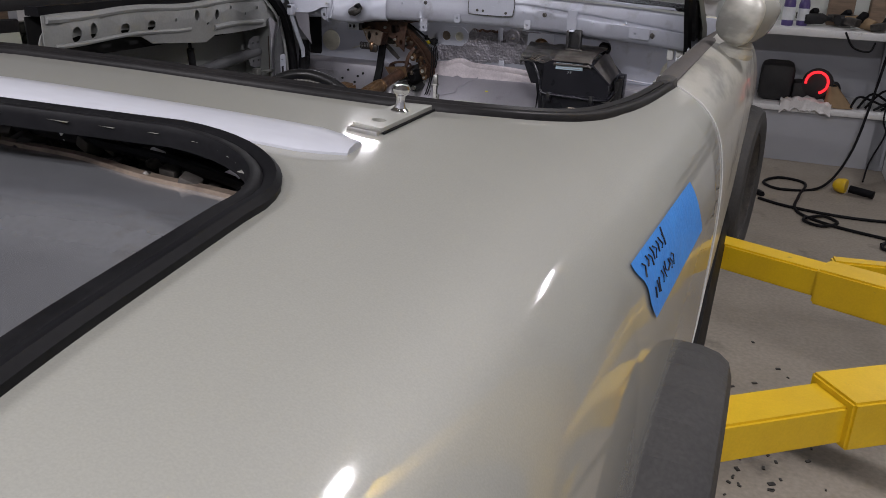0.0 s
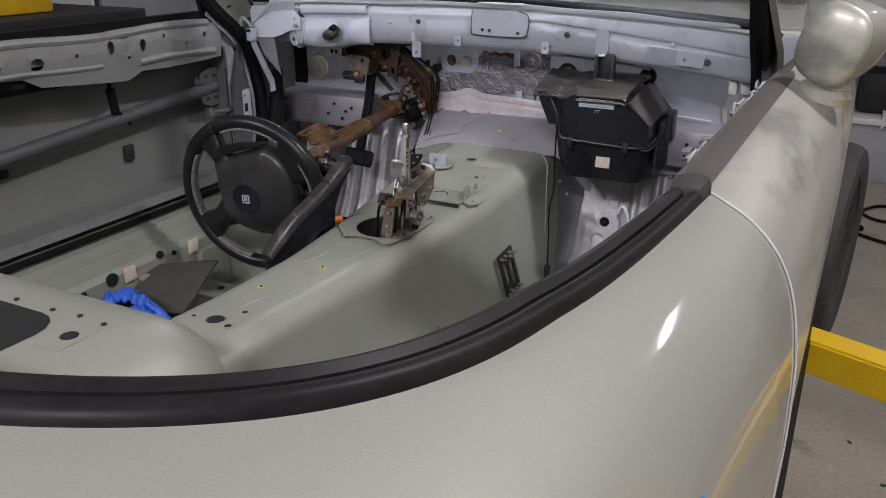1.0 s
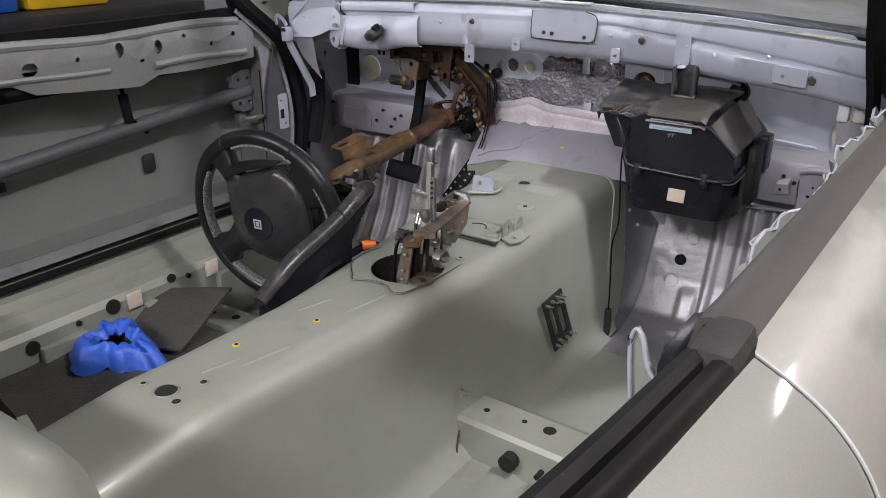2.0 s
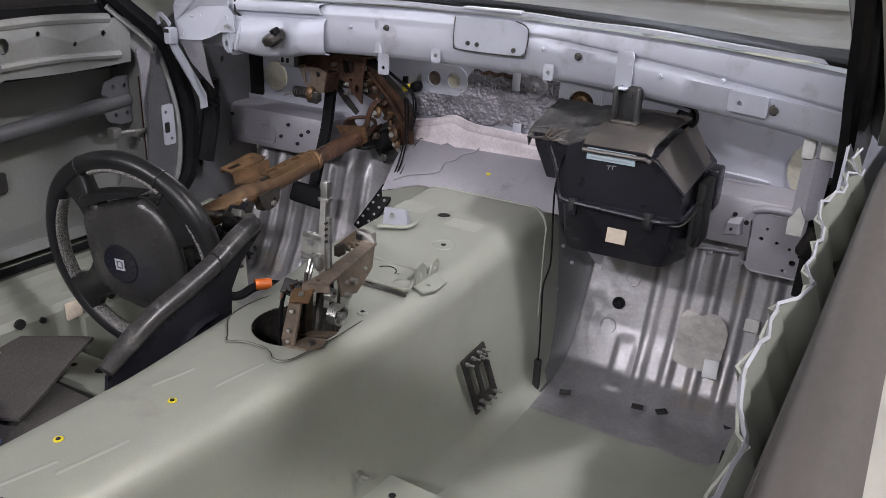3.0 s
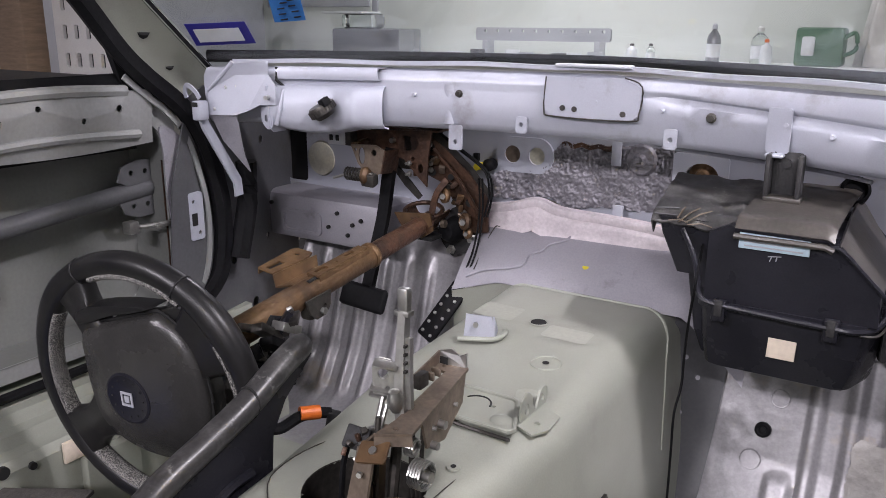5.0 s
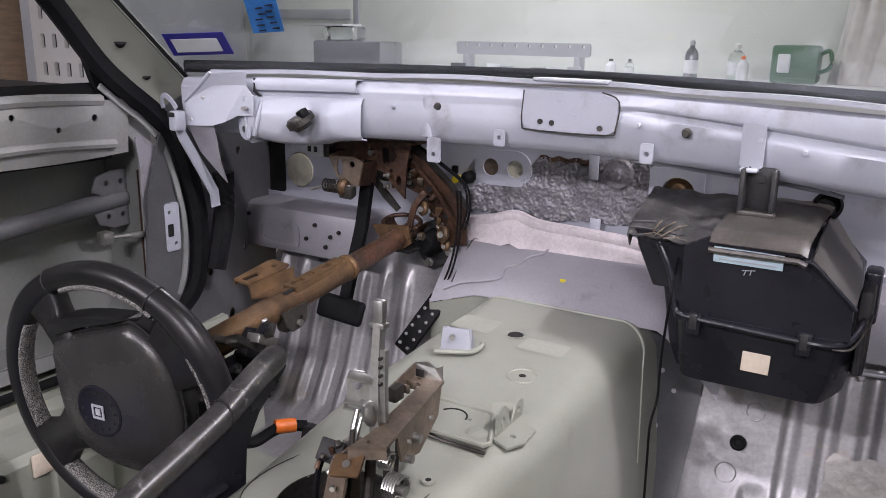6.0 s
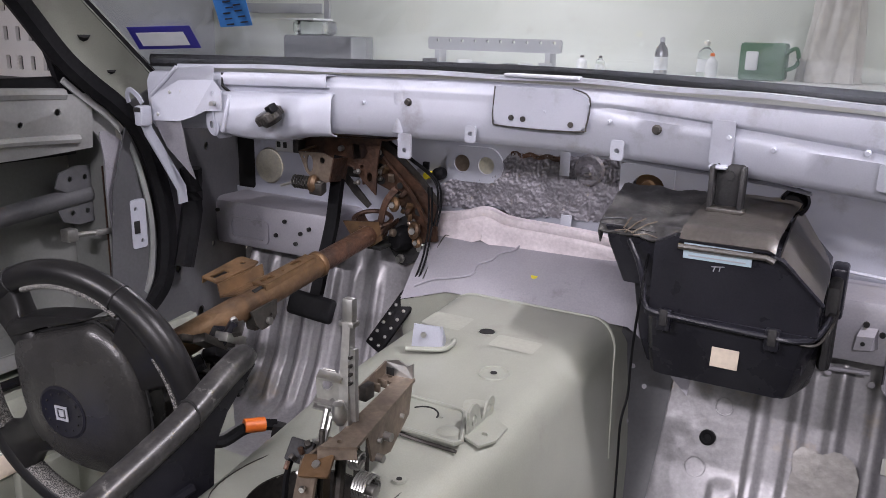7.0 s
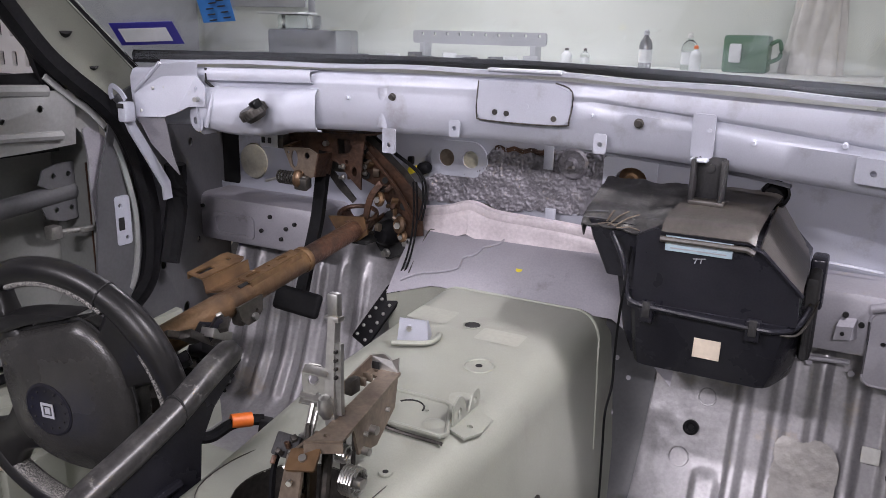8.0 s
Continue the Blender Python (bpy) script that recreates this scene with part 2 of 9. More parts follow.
def box(bm, x0, x1, y0, y1, z0, z1, bev=0.0, m=None, seg=2):
    made = bmesh.ops.create_cube(bm, size=1.0, matrix=Matrix.Translation(((x0 + x1) / 2, (y0 + y1) / 2, (z0 + z1) / 2)) @ Matrix.Diagonal((x1 - x0, y1 - y0, z1 - z0, 1)))
    vs = made["verts"]
    if bev:
        es = list({e for v in vs for e in v.link_edges})
        out = bmesh.ops.bevel(bm, geom=es, offset=bev, segments=seg, affect="EDGES", profile=0.5)
        vs = list({v for f in out["faces"] for v in f.verts} | {v for v in vs if v.is_valid})
    if m is not None:
        bmesh.ops.transform(bm, matrix=m, verts=vs)
    return bm


def boxed(x0, x1, y0, y1, z0, z1, bev=0.0, m=None):
    return box(bmesh.new(), x0, x1, y0, y1, z0, z1, bev, m)


def rings(bm, loops, closed_ring=True, caps=True, closed_path=False):
    """Skins a row of equal vertex loops."""
    vs = [[bm.verts.new(p) for p in loop] for loop in loops]
    n = len(vs[0])
    rows = list(zip(vs, vs[1:])) + ([(vs[-1], vs[0])] if closed_path else [])
    for a, b in rows:
        for k in range(n if closed_ring else n - 1):
            bm.faces.new((a[k], a[(k + 1) % n], b[(k + 1) % n], b[k]))
    if caps and closed_ring and not closed_path:
        bm.faces.new(vs[0][::-1])
        bm.faces.new(vs[-1])
    return bm


def sweep(bm, pts, profile, up=(0, 0, 1), closed=False, caps=True, scales=None):
    """Sweeps a closed 2D profile (across, up) along a path."""
    pts = [Vector(p) for p in pts]
    n, loops, upv = len(pts), [], Vector(up)
    for k, p in enumerate(pts):
        a = pts[(k - 1) % n] if closed or k else p
        b = pts[(k + 1) % n] if closed or k < n - 1 else p
        d = (b - a).normalized()
        side = d.cross(upv)
        side = side.normalized() if side.length > 1e-5 else Vector((1, 0, 0))
        top = side.cross(d).normalized()
        s = scales[k] if scales else 1.0
        loops.append([p + side * u * s + top * v * s for u, v in profile])
    return rings(bm, loops, True, caps, closed)


def circle(r, n=10, ry=None):
    return [(r * math.cos(2 * math.pi * k / n), (ry or r) * math.sin(2 * math.pi * k / n)) for k in range(n)]


def tube(bm, pts, r, n=8, closed=False, scales=None):
    up = (0, 0, 1)
    d = Vector(pts[-1]) - Vector(pts[0])
    if abs(d.normalized().z) > 0.9 and not closed:
        up = (0, 1, 0)
    return sweep(bm, pts, circle(r, n), up, closed, True, scales)


def rod(bm, a, b, r, r2=None, n=12):
    return tube(bm, [a, b], r, n, scales=[1.0, (r2 or r) / r])


def disc(bm, c, normal, r, h, n=16):
    c, d = Vector(c), Vector(normal).normalized()
    return rod(bm, c - d * h / 2, c + d * h / 2, r, n=n)


def lathe(bm, prof, m=None, n=24):
    """Turns (radius, height) about z."""
    loops = [[(r * math.cos(2 * math.pi * k / n), r * math.sin(2 * math.pi * k / n), h) for k in range(n)] for r, h in prof]
    if m is not None:
        loops = [[m @ Vector(p) for p in loop] for loop in loops]
    return rings(bm, loops)


def spline(pts, steps=8, closed=False):
    """A Catmull-Rom curve through the points."""
    pts = [Vector(p) for p in pts]
    n, out = len(pts), []
    for k in range(n if closed else n - 1):
        p0, p1, p2, p3 = (pts[(k + j) % n] if closed else pts[min(max(k + j, 0), n - 1)] for j in (-1, 0, 1, 2))
        for s in range(steps):
            t = s / steps
            out.append(0.5 * (2 * p1 + (p2 - p0) * t + (2 * p0 - 5 * p1 + 4 * p2 - p3) * t * t + (3 * p1 - p0 - 3 * p2 + p3) * t ** 3))
    return out if closed else out + [pts[-1]]


def grid(bm, f, us, vs, keep=None, thick=0.0):
    """A surface f(u, v) over two rows of numbers; cells whose middle keep() refuses are left out."""
    got = [[bm.verts.new(f(u, v)) for v in vs] for u in us]
    for i in range(len(us) - 1):
        for j in range(len(vs) - 1):
            if keep is None or keep((us[i] + us[i + 1]) / 2, (vs[j] + vs[j + 1]) / 2):
                bm.faces.new((got[i][j], got[i + 1][j], got[i + 1][j + 1], got[i][j + 1]))
    bmesh.ops.delete(bm, geom=[v for v in bm.verts if not v.link_faces], context="VERTS")
    if thick:
        bmesh.ops.recalc_face_normals(bm, faces=bm.faces[:])
        bmesh.ops.solidify(bm, geom=bm.faces[:], thickness=thick)
    return bm


def span(a, b, n):
    return [a + (b - a) * k / n for k in range(n + 1)]


def ngon(cx, cy, rx, ry=None, n=16):
    return [(cx + rx * math.cos(2 * math.pi * k / n), cy + (ry or rx) * math.sin(2 * math.pi * k / n)) for k in range(n)]


def rounded(x0, x1, y0, y1, r, n=4):
    out = []
    for cx, cy, a in ((x1 - r, y1 - r, 0), (x0 + r, y1 - r, 90), (x0 + r, y0 + r, 180), (x1 - r, y0 + r, 270)):
        out += [(cx + r * math.cos(radians(a + 90 * k / n)), cy + r * math.sin(radians(a + 90 * k / n))) for k in range(n + 1)]
    return out


def sheet(bm, outline, holes, thick, put):
    """A flat sheet with real holes, laid into the world by put(u, v, w)."""
    loops = [outline, *holes]
    edges = []
    for loop in loops:
        vs = [bm.verts.new((u, v, 0)) for u, v in loop]
        edges += [bm.edges.new((vs[k], vs[(k + 1) % len(vs)])) for k in range(len(vs))]
    made = bmesh.ops.triangle_fill(bm, use_beauty=True, use_dissolve=False, edges=edges, normal=(0, 0, 1))
    faces = [g for g in made["geom"] if isinstance(g, bmesh.types.BMFace)]
    if thick:
        ext = bmesh.ops.extrude_face_region(bm, geom=faces)
        bmesh.ops.translate(bm, vec=(0, 0, thick), verts=[g for g in ext["geom"] if isinstance(g, bmesh.types.BMVert)])
    for v in bm.verts:
        v.co = put(*v.co)
    return bm


def folded(verts, faces, thick=0.003):
    """A folded sheet: corners and the flat faces between them, given thickness."""
    bm = bmesh.new()
    vs = [bm.verts.new(p) for p in verts]
    for f in faces:
        bm.faces.new([vs[k] for k in f])
    bmesh.ops.recalc_face_normals(bm, faces=bm.faces[:])
    bmesh.ops.solidify(bm, geom=bm.faces[:], thickness=thick)
    return bm


def upright(y0):
    return lambda u, v, w: Vector((u, y0 + w, v))


def flat(z0):
    return lambda u, v, w: Vector((u, v, z0 + w))


def by(m):
    return lambda u, v, w: m @ Vector((u, v, w))


def curve_at(table, x):
    xs, ys = zip(*table)
    return float(np.interp(x, xs, ys))


# ---------------------------------------------------------------- the garage
def build_room():
    whole("floor", boxed(ROOM_X0, ROOM_X1, ROOM_Y0, ROOM_Y1, -0.12, 0.0), CONCRETE, "stained tan concrete garage floor", "floor", "structure")
    bm = boxed(ROOM_X0 - 0.12, ROOM_X1 + 0.12, ROOM_Y1, ROOM_Y1 + 0.12, 0, ROOM_Z)
    whole("wall_north", bm, WALL, "white painted garage wall behind the workbench", "wall", "structure")
    # side and rear walls and unseen ceiling kept grey to lower bounced light
    whole("wall_south", boxed(ROOM_X0 - 0.12, ROOM_X1 + 0.12, ROOM_Y0 - 0.12, ROOM_Y0, 0, ROOM_Z), WALL_GREY, "plain grey garage wall", "wall", "structure")
    whole("wall_east", boxed(ROOM_X1, ROOM_X1 + 0.12, ROOM_Y0, ROOM_Y1, 0, ROOM_Z), WALL_GREY, "plain grey garage wall", "wall", "structure")
    whole("wall_west", boxed(ROOM_X0 - 0.12, ROOM_X0, ROOM_Y0, ROOM_Y1, 0, ROOM_Z), WALL_GREY, "plain grey garage wall", "wall", "structure")
    whole("ceiling", boxed(ROOM_X0 - 0.12, ROOM_X1 + 0.12, ROOM_Y0 - 0.12, ROOM_Y1 + 0.12, ROOM_Z, ROOM_Z + 0.1), CEIL, "unseen garage ceiling, grey to cut bounced light", "ceiling", "structure")
    # fixtures added round the lamps, none of them in view
    for lx, ly, _, wide, deep in LAMPS:
        t = thing("unseen_ceiling_light", (lx, ly, ROOM_Z), "white rectangular ceiling light, added out of view", "ceiling light", "ceiling lights")
        h, d = wide / 2 + 0.01, deep / 2 + 0.01
        part("frame", sheet(bmesh.new(), rounded(lx - h - 0.03, lx + h + 0.03, ly - d - 0.03, ly + d + 0.03, 0.01), [rounded(lx - h, lx + h, ly - d, ly + d, 0.005)], 0.08, flat(ROOM_Z - 0.08)), WHITE, t)
        part("diffuser", boxed(lx - h, lx + h, ly - d, ly + d, ROOM_Z - 0.06, ROOM_Z - 0.004), LED, t, "glowing white diffuser")


build_room()

# ---------------------------------------------------------------- the car: outer skin
CAR = thing("roadster", (0, -0.6, 0.55), "stripped champagne silver roadster body raised on a lift", "car")
CTRL = [(0, 1.322), (0.2, 1.319), (0.4, 1.311), (0.54, 1.301), (0.63, 1.291), (0.70, 1.276), (0.755, 1.256), (0.80, 1.228), (0.83, 1.185), (0.846, 1.12),
        (0.851, 1.04), (0.85, 0.94), (0.846, 0.84), (0.838, 0.74), (0.825, 0.64), (0.78, 0.60)]
PROF = [(p.x, p.y) for p in spline([(x, z, 0) for x, z in CTRL], 9)]
FULL = [(-x, z) for x, z in PROF[:0:-1]] + PROF
N_FULL = len(FULL)


def rear_drop(y):
    return 0.32 * max(0.0, -2.25 - y) ** 2


def deck_z(x, y):
    xs, zs = zip(*[(a, b) for a, b in PROF if b > 1.2])
    return float(np.interp(abs(x), xs, zs)) - rear_drop(y)


def skin(y, j):
    """A point of the outer skin: j runs across the car."""
    k = int(j)
    x, z = FULL[min(k, N_FULL - 1)]
    narrow = 1 - 0.22 * max(0.0, -2.35 - y) ** 2 - 0.028 * min(max((-1.25 - y) / 0.6, 0), 1) * min(max((abs(x) - 0.6) / 0.2, 0), 1) + 0.012 * min(max((y + 1.1) / 1.0, 0), 1)
    return Vector((x * narrow, y, z - rear_drop(y) * (1 if z > 0.9 else 0.3)))


def in_cockpit(x, y):
    return y > -1.11 or (abs(x) / (0.723 + cockpit_flare(y))) ** 4.4 + (abs(y + 1.11) / 0.641) ** 4.4 < 1


def cockpit_flare(y):
    """The opening widens towards the doors."""
    return 0.022 * min(max((y + 1.45) / 0.33, 0.0), 1.0)


TRUNK_X, TRUNK_Y, TRUNK_R, TRUNK_RY = 0.557, -1.966, 0.15, 0.13


def trunk_half(y):
    """Half the width of the trunk opening, which widens to the rear."""
    return TRUNK_X + 0.13 * min(max(-2.1 - y, 0.0), 0.26)


def trunk_front(x):
    return TRUNK_Y - 0.045 * max(0.0, 1 - (x / 0.407) ** 2)


def in_trunk(x, y):
    if abs(x) > trunk_half(y) - 0.006 or y > trunk_front(x) - 0.006 or y < -2.72:
        return False
    dx, dy = (abs(x) - (TRUNK_X - TRUNK_R)) / TRUNK_R, (y - (TRUNK_Y - TRUNK_RY)) / TRUNK_RY
    return not (dx > 0 and dy > 0 and dx * dx + dy * dy > 0.93)


AXLE_REAR, AXLE_FRONT, HUB_Z = -1.60, 0.66, 0.63


def rear_keep(y, j):
    a, b = skin(y, math.floor(j)), skin(y, math.ceil(j))
    c = (a + b) / 2
    if c.z > 1.1 and (in_cockpit(c.x, y) or in_trunk(c.x, y)):
        return False
    return not (abs(c.x) > 0.7 and c.z < 1.1 and (y - AXLE_REAR) ** 2 + (c.z - 0.70) ** 2 < 0.272 ** 2)


def build_skin():
    bm = grid(bmesh.new(), skin, span(-2.95, -1.112, 208), list(range(N_FULL)), rear_keep)
    part("rear_body_panel", bm, PAINT, CAR, "glossy champagne silver rear deck and quarter panels", 60)
    start = next(k for k, (x, z) in enumerate(FULL) if x > 0.742)
    for side in (1, -1):
        # door skin
        js = list(range(start, N_FULL)) if side > 0 else list(range(0, N_FULL - start))
        bm = grid(bmesh.new(), skin, span(-1.106, -0.08, 40), js, None, 0.003)
        DOORS[side] = part("door", bm, PAINT_REFLECTIONS, CAR, "silver door with reflection streaks in its paint and stripped inside", 60)
        # front wing
        def wing_keep(y, j):
            c = (skin(y, math.floor(j)) + skin(y, math.ceil(j))) / 2
            return not (c.z < 1.1 and (y - AXLE_FRONT) ** 2 + (c.z - 0.66) ** 2 < 0.345 ** 2)
        bm = grid(bmesh.new(), lambda y, j: skin(y, j) - Vector((0, 0, 0.10 * max(0, y) ** 1.5 if skin(y, j).z > 0.9 else 0)), span(-0.074, 1.45, 60), js, wing_keep)
        part("front_wing", bm, PAINT_REFLECTIONS, CAR, "silver front wing with reflection streaks in its paint", 60)
        # lip of the rear arch
        lip = [(side * 0.846, AXLE_REAR + 0.274 * math.cos(a), 0.70 + 0.274 * math.sin(a)) for a in span(0.05, math.pi - 0.05, 24)]
        part("arch_lip", sweep(bmesh.new(), lip, circle(0.004, 6), (1, 0, 0)), PAINT, CAR)
        # black strip along the sill
        prof = [(0, 0.05), (0.03, 0.045), (0.045, 0.0), (0.03, -0.05), (0, -0.06), (-0.03, -0.03)]
        path = [(side * 0.815, y, 0.60) for y in span(-1.22, 0.28, 10)]
        if side < 0:
            path = path[::-1]
        part("sill_strip", sweep(bmesh.new(), path, prof), RUBBER, CAR, "black strip along the sill under the door")
    # bonnet and scuttle ahead of the windscreen
    bm = grid(bmesh.new(), lambda y, x: Vector((x, y, 1.29 - 0.05 * abs(x) - 0.10 * max(0, y - 0.2) ** 1.5 - 0.02 * abs(x / 0.75) ** 4)), span(0.27, 1.45, 24), span(-0.76, 0.76, 24), None, 0.004)
    part("bonnet", bm, PAINT, CAR, "silver bonnet", 60)


DOORS = {}
build_skin()


def cockpit_path(n=60, inset=0.0):
    pts = []
    for k in range(n + 1):
        a = math.pi * k / n
        c, s = math.cos(a), math.sin(a)
        y = -1.11 - (0.646 - inset) * abs(s) ** (2 / 4.4)
        x = (0.727 + cockpit_flare(y) - inset) * math.copysign(abs(c) ** (2 / 4.4), c)
        pts.append((x, y))
    return pts


def build_seals():
    prof = [(-0.005, -0.004), (-0.003, 0.004), (0.003, 0.0075), (0.008, 0.006), (0.0095, -0.008), (0.0115, -0.008), (0.013, 0.005), (0.019, 0.009), (0.026, 0.006), (0.029, -0.004), (0.027, -0.025), (0.0, -0.02)]
    prof = [(0.92 * u, 0.9 * v) for u, v in prof]
    path = [(x, y, deck_z(x, y) + 0.002) for x, y in cockpit_path(120)]
    part("cockpit_seal", sweep(bmesh.new(), path, prof), SEAL, CAR, "black rubber weatherstrip round the cockpit", 50)
    # inner return of the panel under the seal
    loops = [[(x, y, deck_z(x, y) - 0.006), (x * 0.965, -1.11 + (y + 1.11) * 0.955, deck_z(x, y) - 0.02), (x * 0.95, -1.11 + (y + 1.11) * 0.93, deck_z(x, y) - 0.14)] for x, y in cockpit_path(90)]
    part("cockpit_flange", rings(bmesh.new(), loops, False, False), INNER, CAR)
    # trunk seal
    pts = []
    for a in span(0, math.pi / 2, 12):
        pts.append((TRUNK_X - TRUNK_R + TRUNK_R * math.cos(a), TRUNK_Y - TRUNK_RY + TRUNK_RY * math.sin(a)))
    right = [(trunk_half(y), y) for y in span(-2.72, TRUNK_Y - TRUNK_RY - 0.01, 30)] + pts
    loop = right + [(x, trunk_front(x)) for x in span(0.40, -0.40, 30)] + [(-x, y) for x, y in right[::-1]]
    path = [(x, y, deck_z(x, y)) for x, y in loop]
    prof = [(-0.004, -0.01), (-0.006, 0.005), (0.0, 0.011), (0.010, 0.010), (0.014, 0.005), (0.018, 0.009), (0.028, 0.009), (0.033, 0.001), (0.030, -0.016), (0.0, -0.014)]
    prof = [(0.016 - 0.72 * u, 0.75 * v) for u, v in prof][::-1]
    part("trunk_seal", sweep(bmesh.new(), path, prof), RUBBER, CAR, "thick black rubber seal round the open trunk", 50)


build_seals()


def build_deck_trim():
    # pale metal strip ahead of the trunk
    def strip(sgn):
        pts = [(sgn * x, -1.937 + 0.10 * x * x, deck_z(x, -1.9) + 0.002) for x in span(0, 0.557, 26)]
        return pts
    pts = strip(-1)[:0:-1] + strip(1)
    prof = [(-0.033, 0.0), (-0.027, 0.006), (0.0, 0.010), (0.027, 0.006), (0.033, 0.0), (0.033, -0.006), (-0.033, -0.006)]
    sc = [min(1.0, 0.55 + 14 * (0.555 - abs(p[0]))) for p in pts]
    part("deck_strip", sweep(bmesh.new(), pts, prof, scales=sc), TRIM_WHITE, CAR, "pale brushed metal strip ahead of the trunk")
    for sgn in (1, -1):
        t = thing("latch_plate", (sgn * 0.535, -1.78, 1.30), "chromed latch plate with a striker pin on the deck", "latch")
        m = pose(sgn * 0.535, -1.784, deck_z(0.535, -1.78) + 0.001, 0, sgn * 4, 0)
        bm = sheet(bmesh.new(), rounded(-0.0165, 0.0165, -0.055, 0.075, 0.004), [ngon(0, -0.028, 0.0075, 0.0075)], 0.005, by(m))
        part("plate", bm, PAINT, t)
        bm = box(bmesh.new(), -0.0165, 0.0165, -0.066, -0.0555, -0.004, 0.0035, 0.0015, m)
        part("rim", bm, STEEL, t, "bright worn metal rim")
        part("joint", box(bmesh.new(), sgn * 0.0182 - 0.0013, sgn * 0.0182 + 0.0013, -0.055, 0.078, -0.001, 0.0012, 0.0004, m), RUBBER, t, "black rubber joint")
        bm = lathe(bmesh.new(), [(0.0, 0.003), (0.0095, 0.003), (0.0095, 0.006), (0.006, 0.009), (0.0048, 0.017), (0.0055, 0.022), (0.009, 0.025), (0.010, 0.029), (0.008, 0.032), (0.0, 0.033)], m @ pose(0, 0.022, 0), 20)
        part("striker_pin", bm, CHROME, t, "chrome striker pin with a round head")
        part("hole_lining", lathe(bmesh.new(), [(0.0, -0.004), (0.0075, -0.004), (0.0075, 0.004), (0.0, 0.004)], m @ pose(0, -0.028, -0.0045), 16), VOID, t)


build_deck_trim()


def build_trunk():
    # bowed grey panel under the opening, with a stepped flat behind its front lip
    def lip_y(x):
        return -1.90 - 0.14 * abs(x) + 0.004 * math.sin(30 * x)

    def panel(x, y):
        step = 0.5 + 0.5 * math.tanh((-2.10 - 0.03 * math.sin(11 * x) - y) * 45)
        return Vector((x, y, 1.262 - 0.016 * step - 0.45 * max(0, -2.14 - y) ** 2 - 0.012 * (abs(x) / 0.6) ** 4 + 0.006 * math.exp(-((y + 2.24) / 0.05) ** 2)))
    bm = grid(bmesh.new(), lambda v, x: panel(x, -2.72 + v * (lip_y(x) + 2.72)), span(0, 1, 60), span(-0.60, 0.60, 40))
    part("trunk_panel", bm, TANK, CAR, "grey bowed metal panel in the trunk", 70)
    # black sheet for the shade under the deck's front lip
    bm = box(bmesh.new(), -0.60, 0.60, -1.95, -1.735, 1.20, 1.215, 0.004)
    part("trunk_lip_shade", bm, VOID, CAR)
    rim = [panel(x, lip_y(x)) + Vector((0, 0, 0.002)) for x in span(-0.56, 0.54, 50)]
    part("rusty_lip", sweep(bmesh.new(), rim, [(-0.006, -0.002), (0.006, -0.002), (0.005, 0.002), (-0.005, 0.002)]), TAN_STEEL, CAR, "thin tan lip at the panel's front edge")
    for s in (1, -1):
        part("trunk_wall", boxed(s * 0.606 - 0.004, s * 0.606 + 0.004, -2.72, -1.69, 0.95, 1.275), TANK, CAR)
    part("trunk_wall", boxed(-0.60, 0.60, -1.733, -1.725, 0.95, 1.27), TANK, CAR)
    rnd = random.Random(5)
    bm = bmesh.new()
    for _ in range(210):
        x = rnd.uniform(-0.2, 0.53)
        y = lip_y(x) + rnd.uniform(-0.005, 0.07)
        r = rnd.uniform(0.004, 0.012)
        box(bm, -r, r, -r * 0.8, r * 0.8, -r * 0.5, r * 0.6, r * 0.25, pose(x, y, 1.258 + rnd.uniform(-0.035, 0.006), rnd.uniform(-40, 40), rnd.uniform(-40, 40), rnd.uniform(0, 180)))
    tagged(part("loose_hardware", bm, DARK_METAL, CAR, "dark heap of brackets and clips at the trunk's edge"), kind="stuff")
    for x, y, z in ((0.195, -1.885, 1.268), (0.205, -1.89, 1.27), (0.33, -1.90, 1.266), (0.43, -1.915, 1.262), (0.44, -1.92, 1.26)):
        bm = box(bmesh.new(), -0.007, 0.007, -0.004, 0.004, -0.005, 0.005, 0.001, pose(x, y, z, rnd.uniform(-30, 30), rnd.uniform(-30, 30), rnd.uniform(0, 180)))
        part("white_clip", bm, PAPER, CAR, "white plastic clip")
    tube_pts = spline([(0.0, -1.87, 1.255), (0.12, -1.885, 1.268), (0.26, -1.895, 1.266), (0.38, -1.915, 1.264), (0.5, -1.93, 1.25)], 8)
    part("wiring", tube(bmesh.new(), tube_pts, 0.006), RUBBER, CAR)


build_trunk()


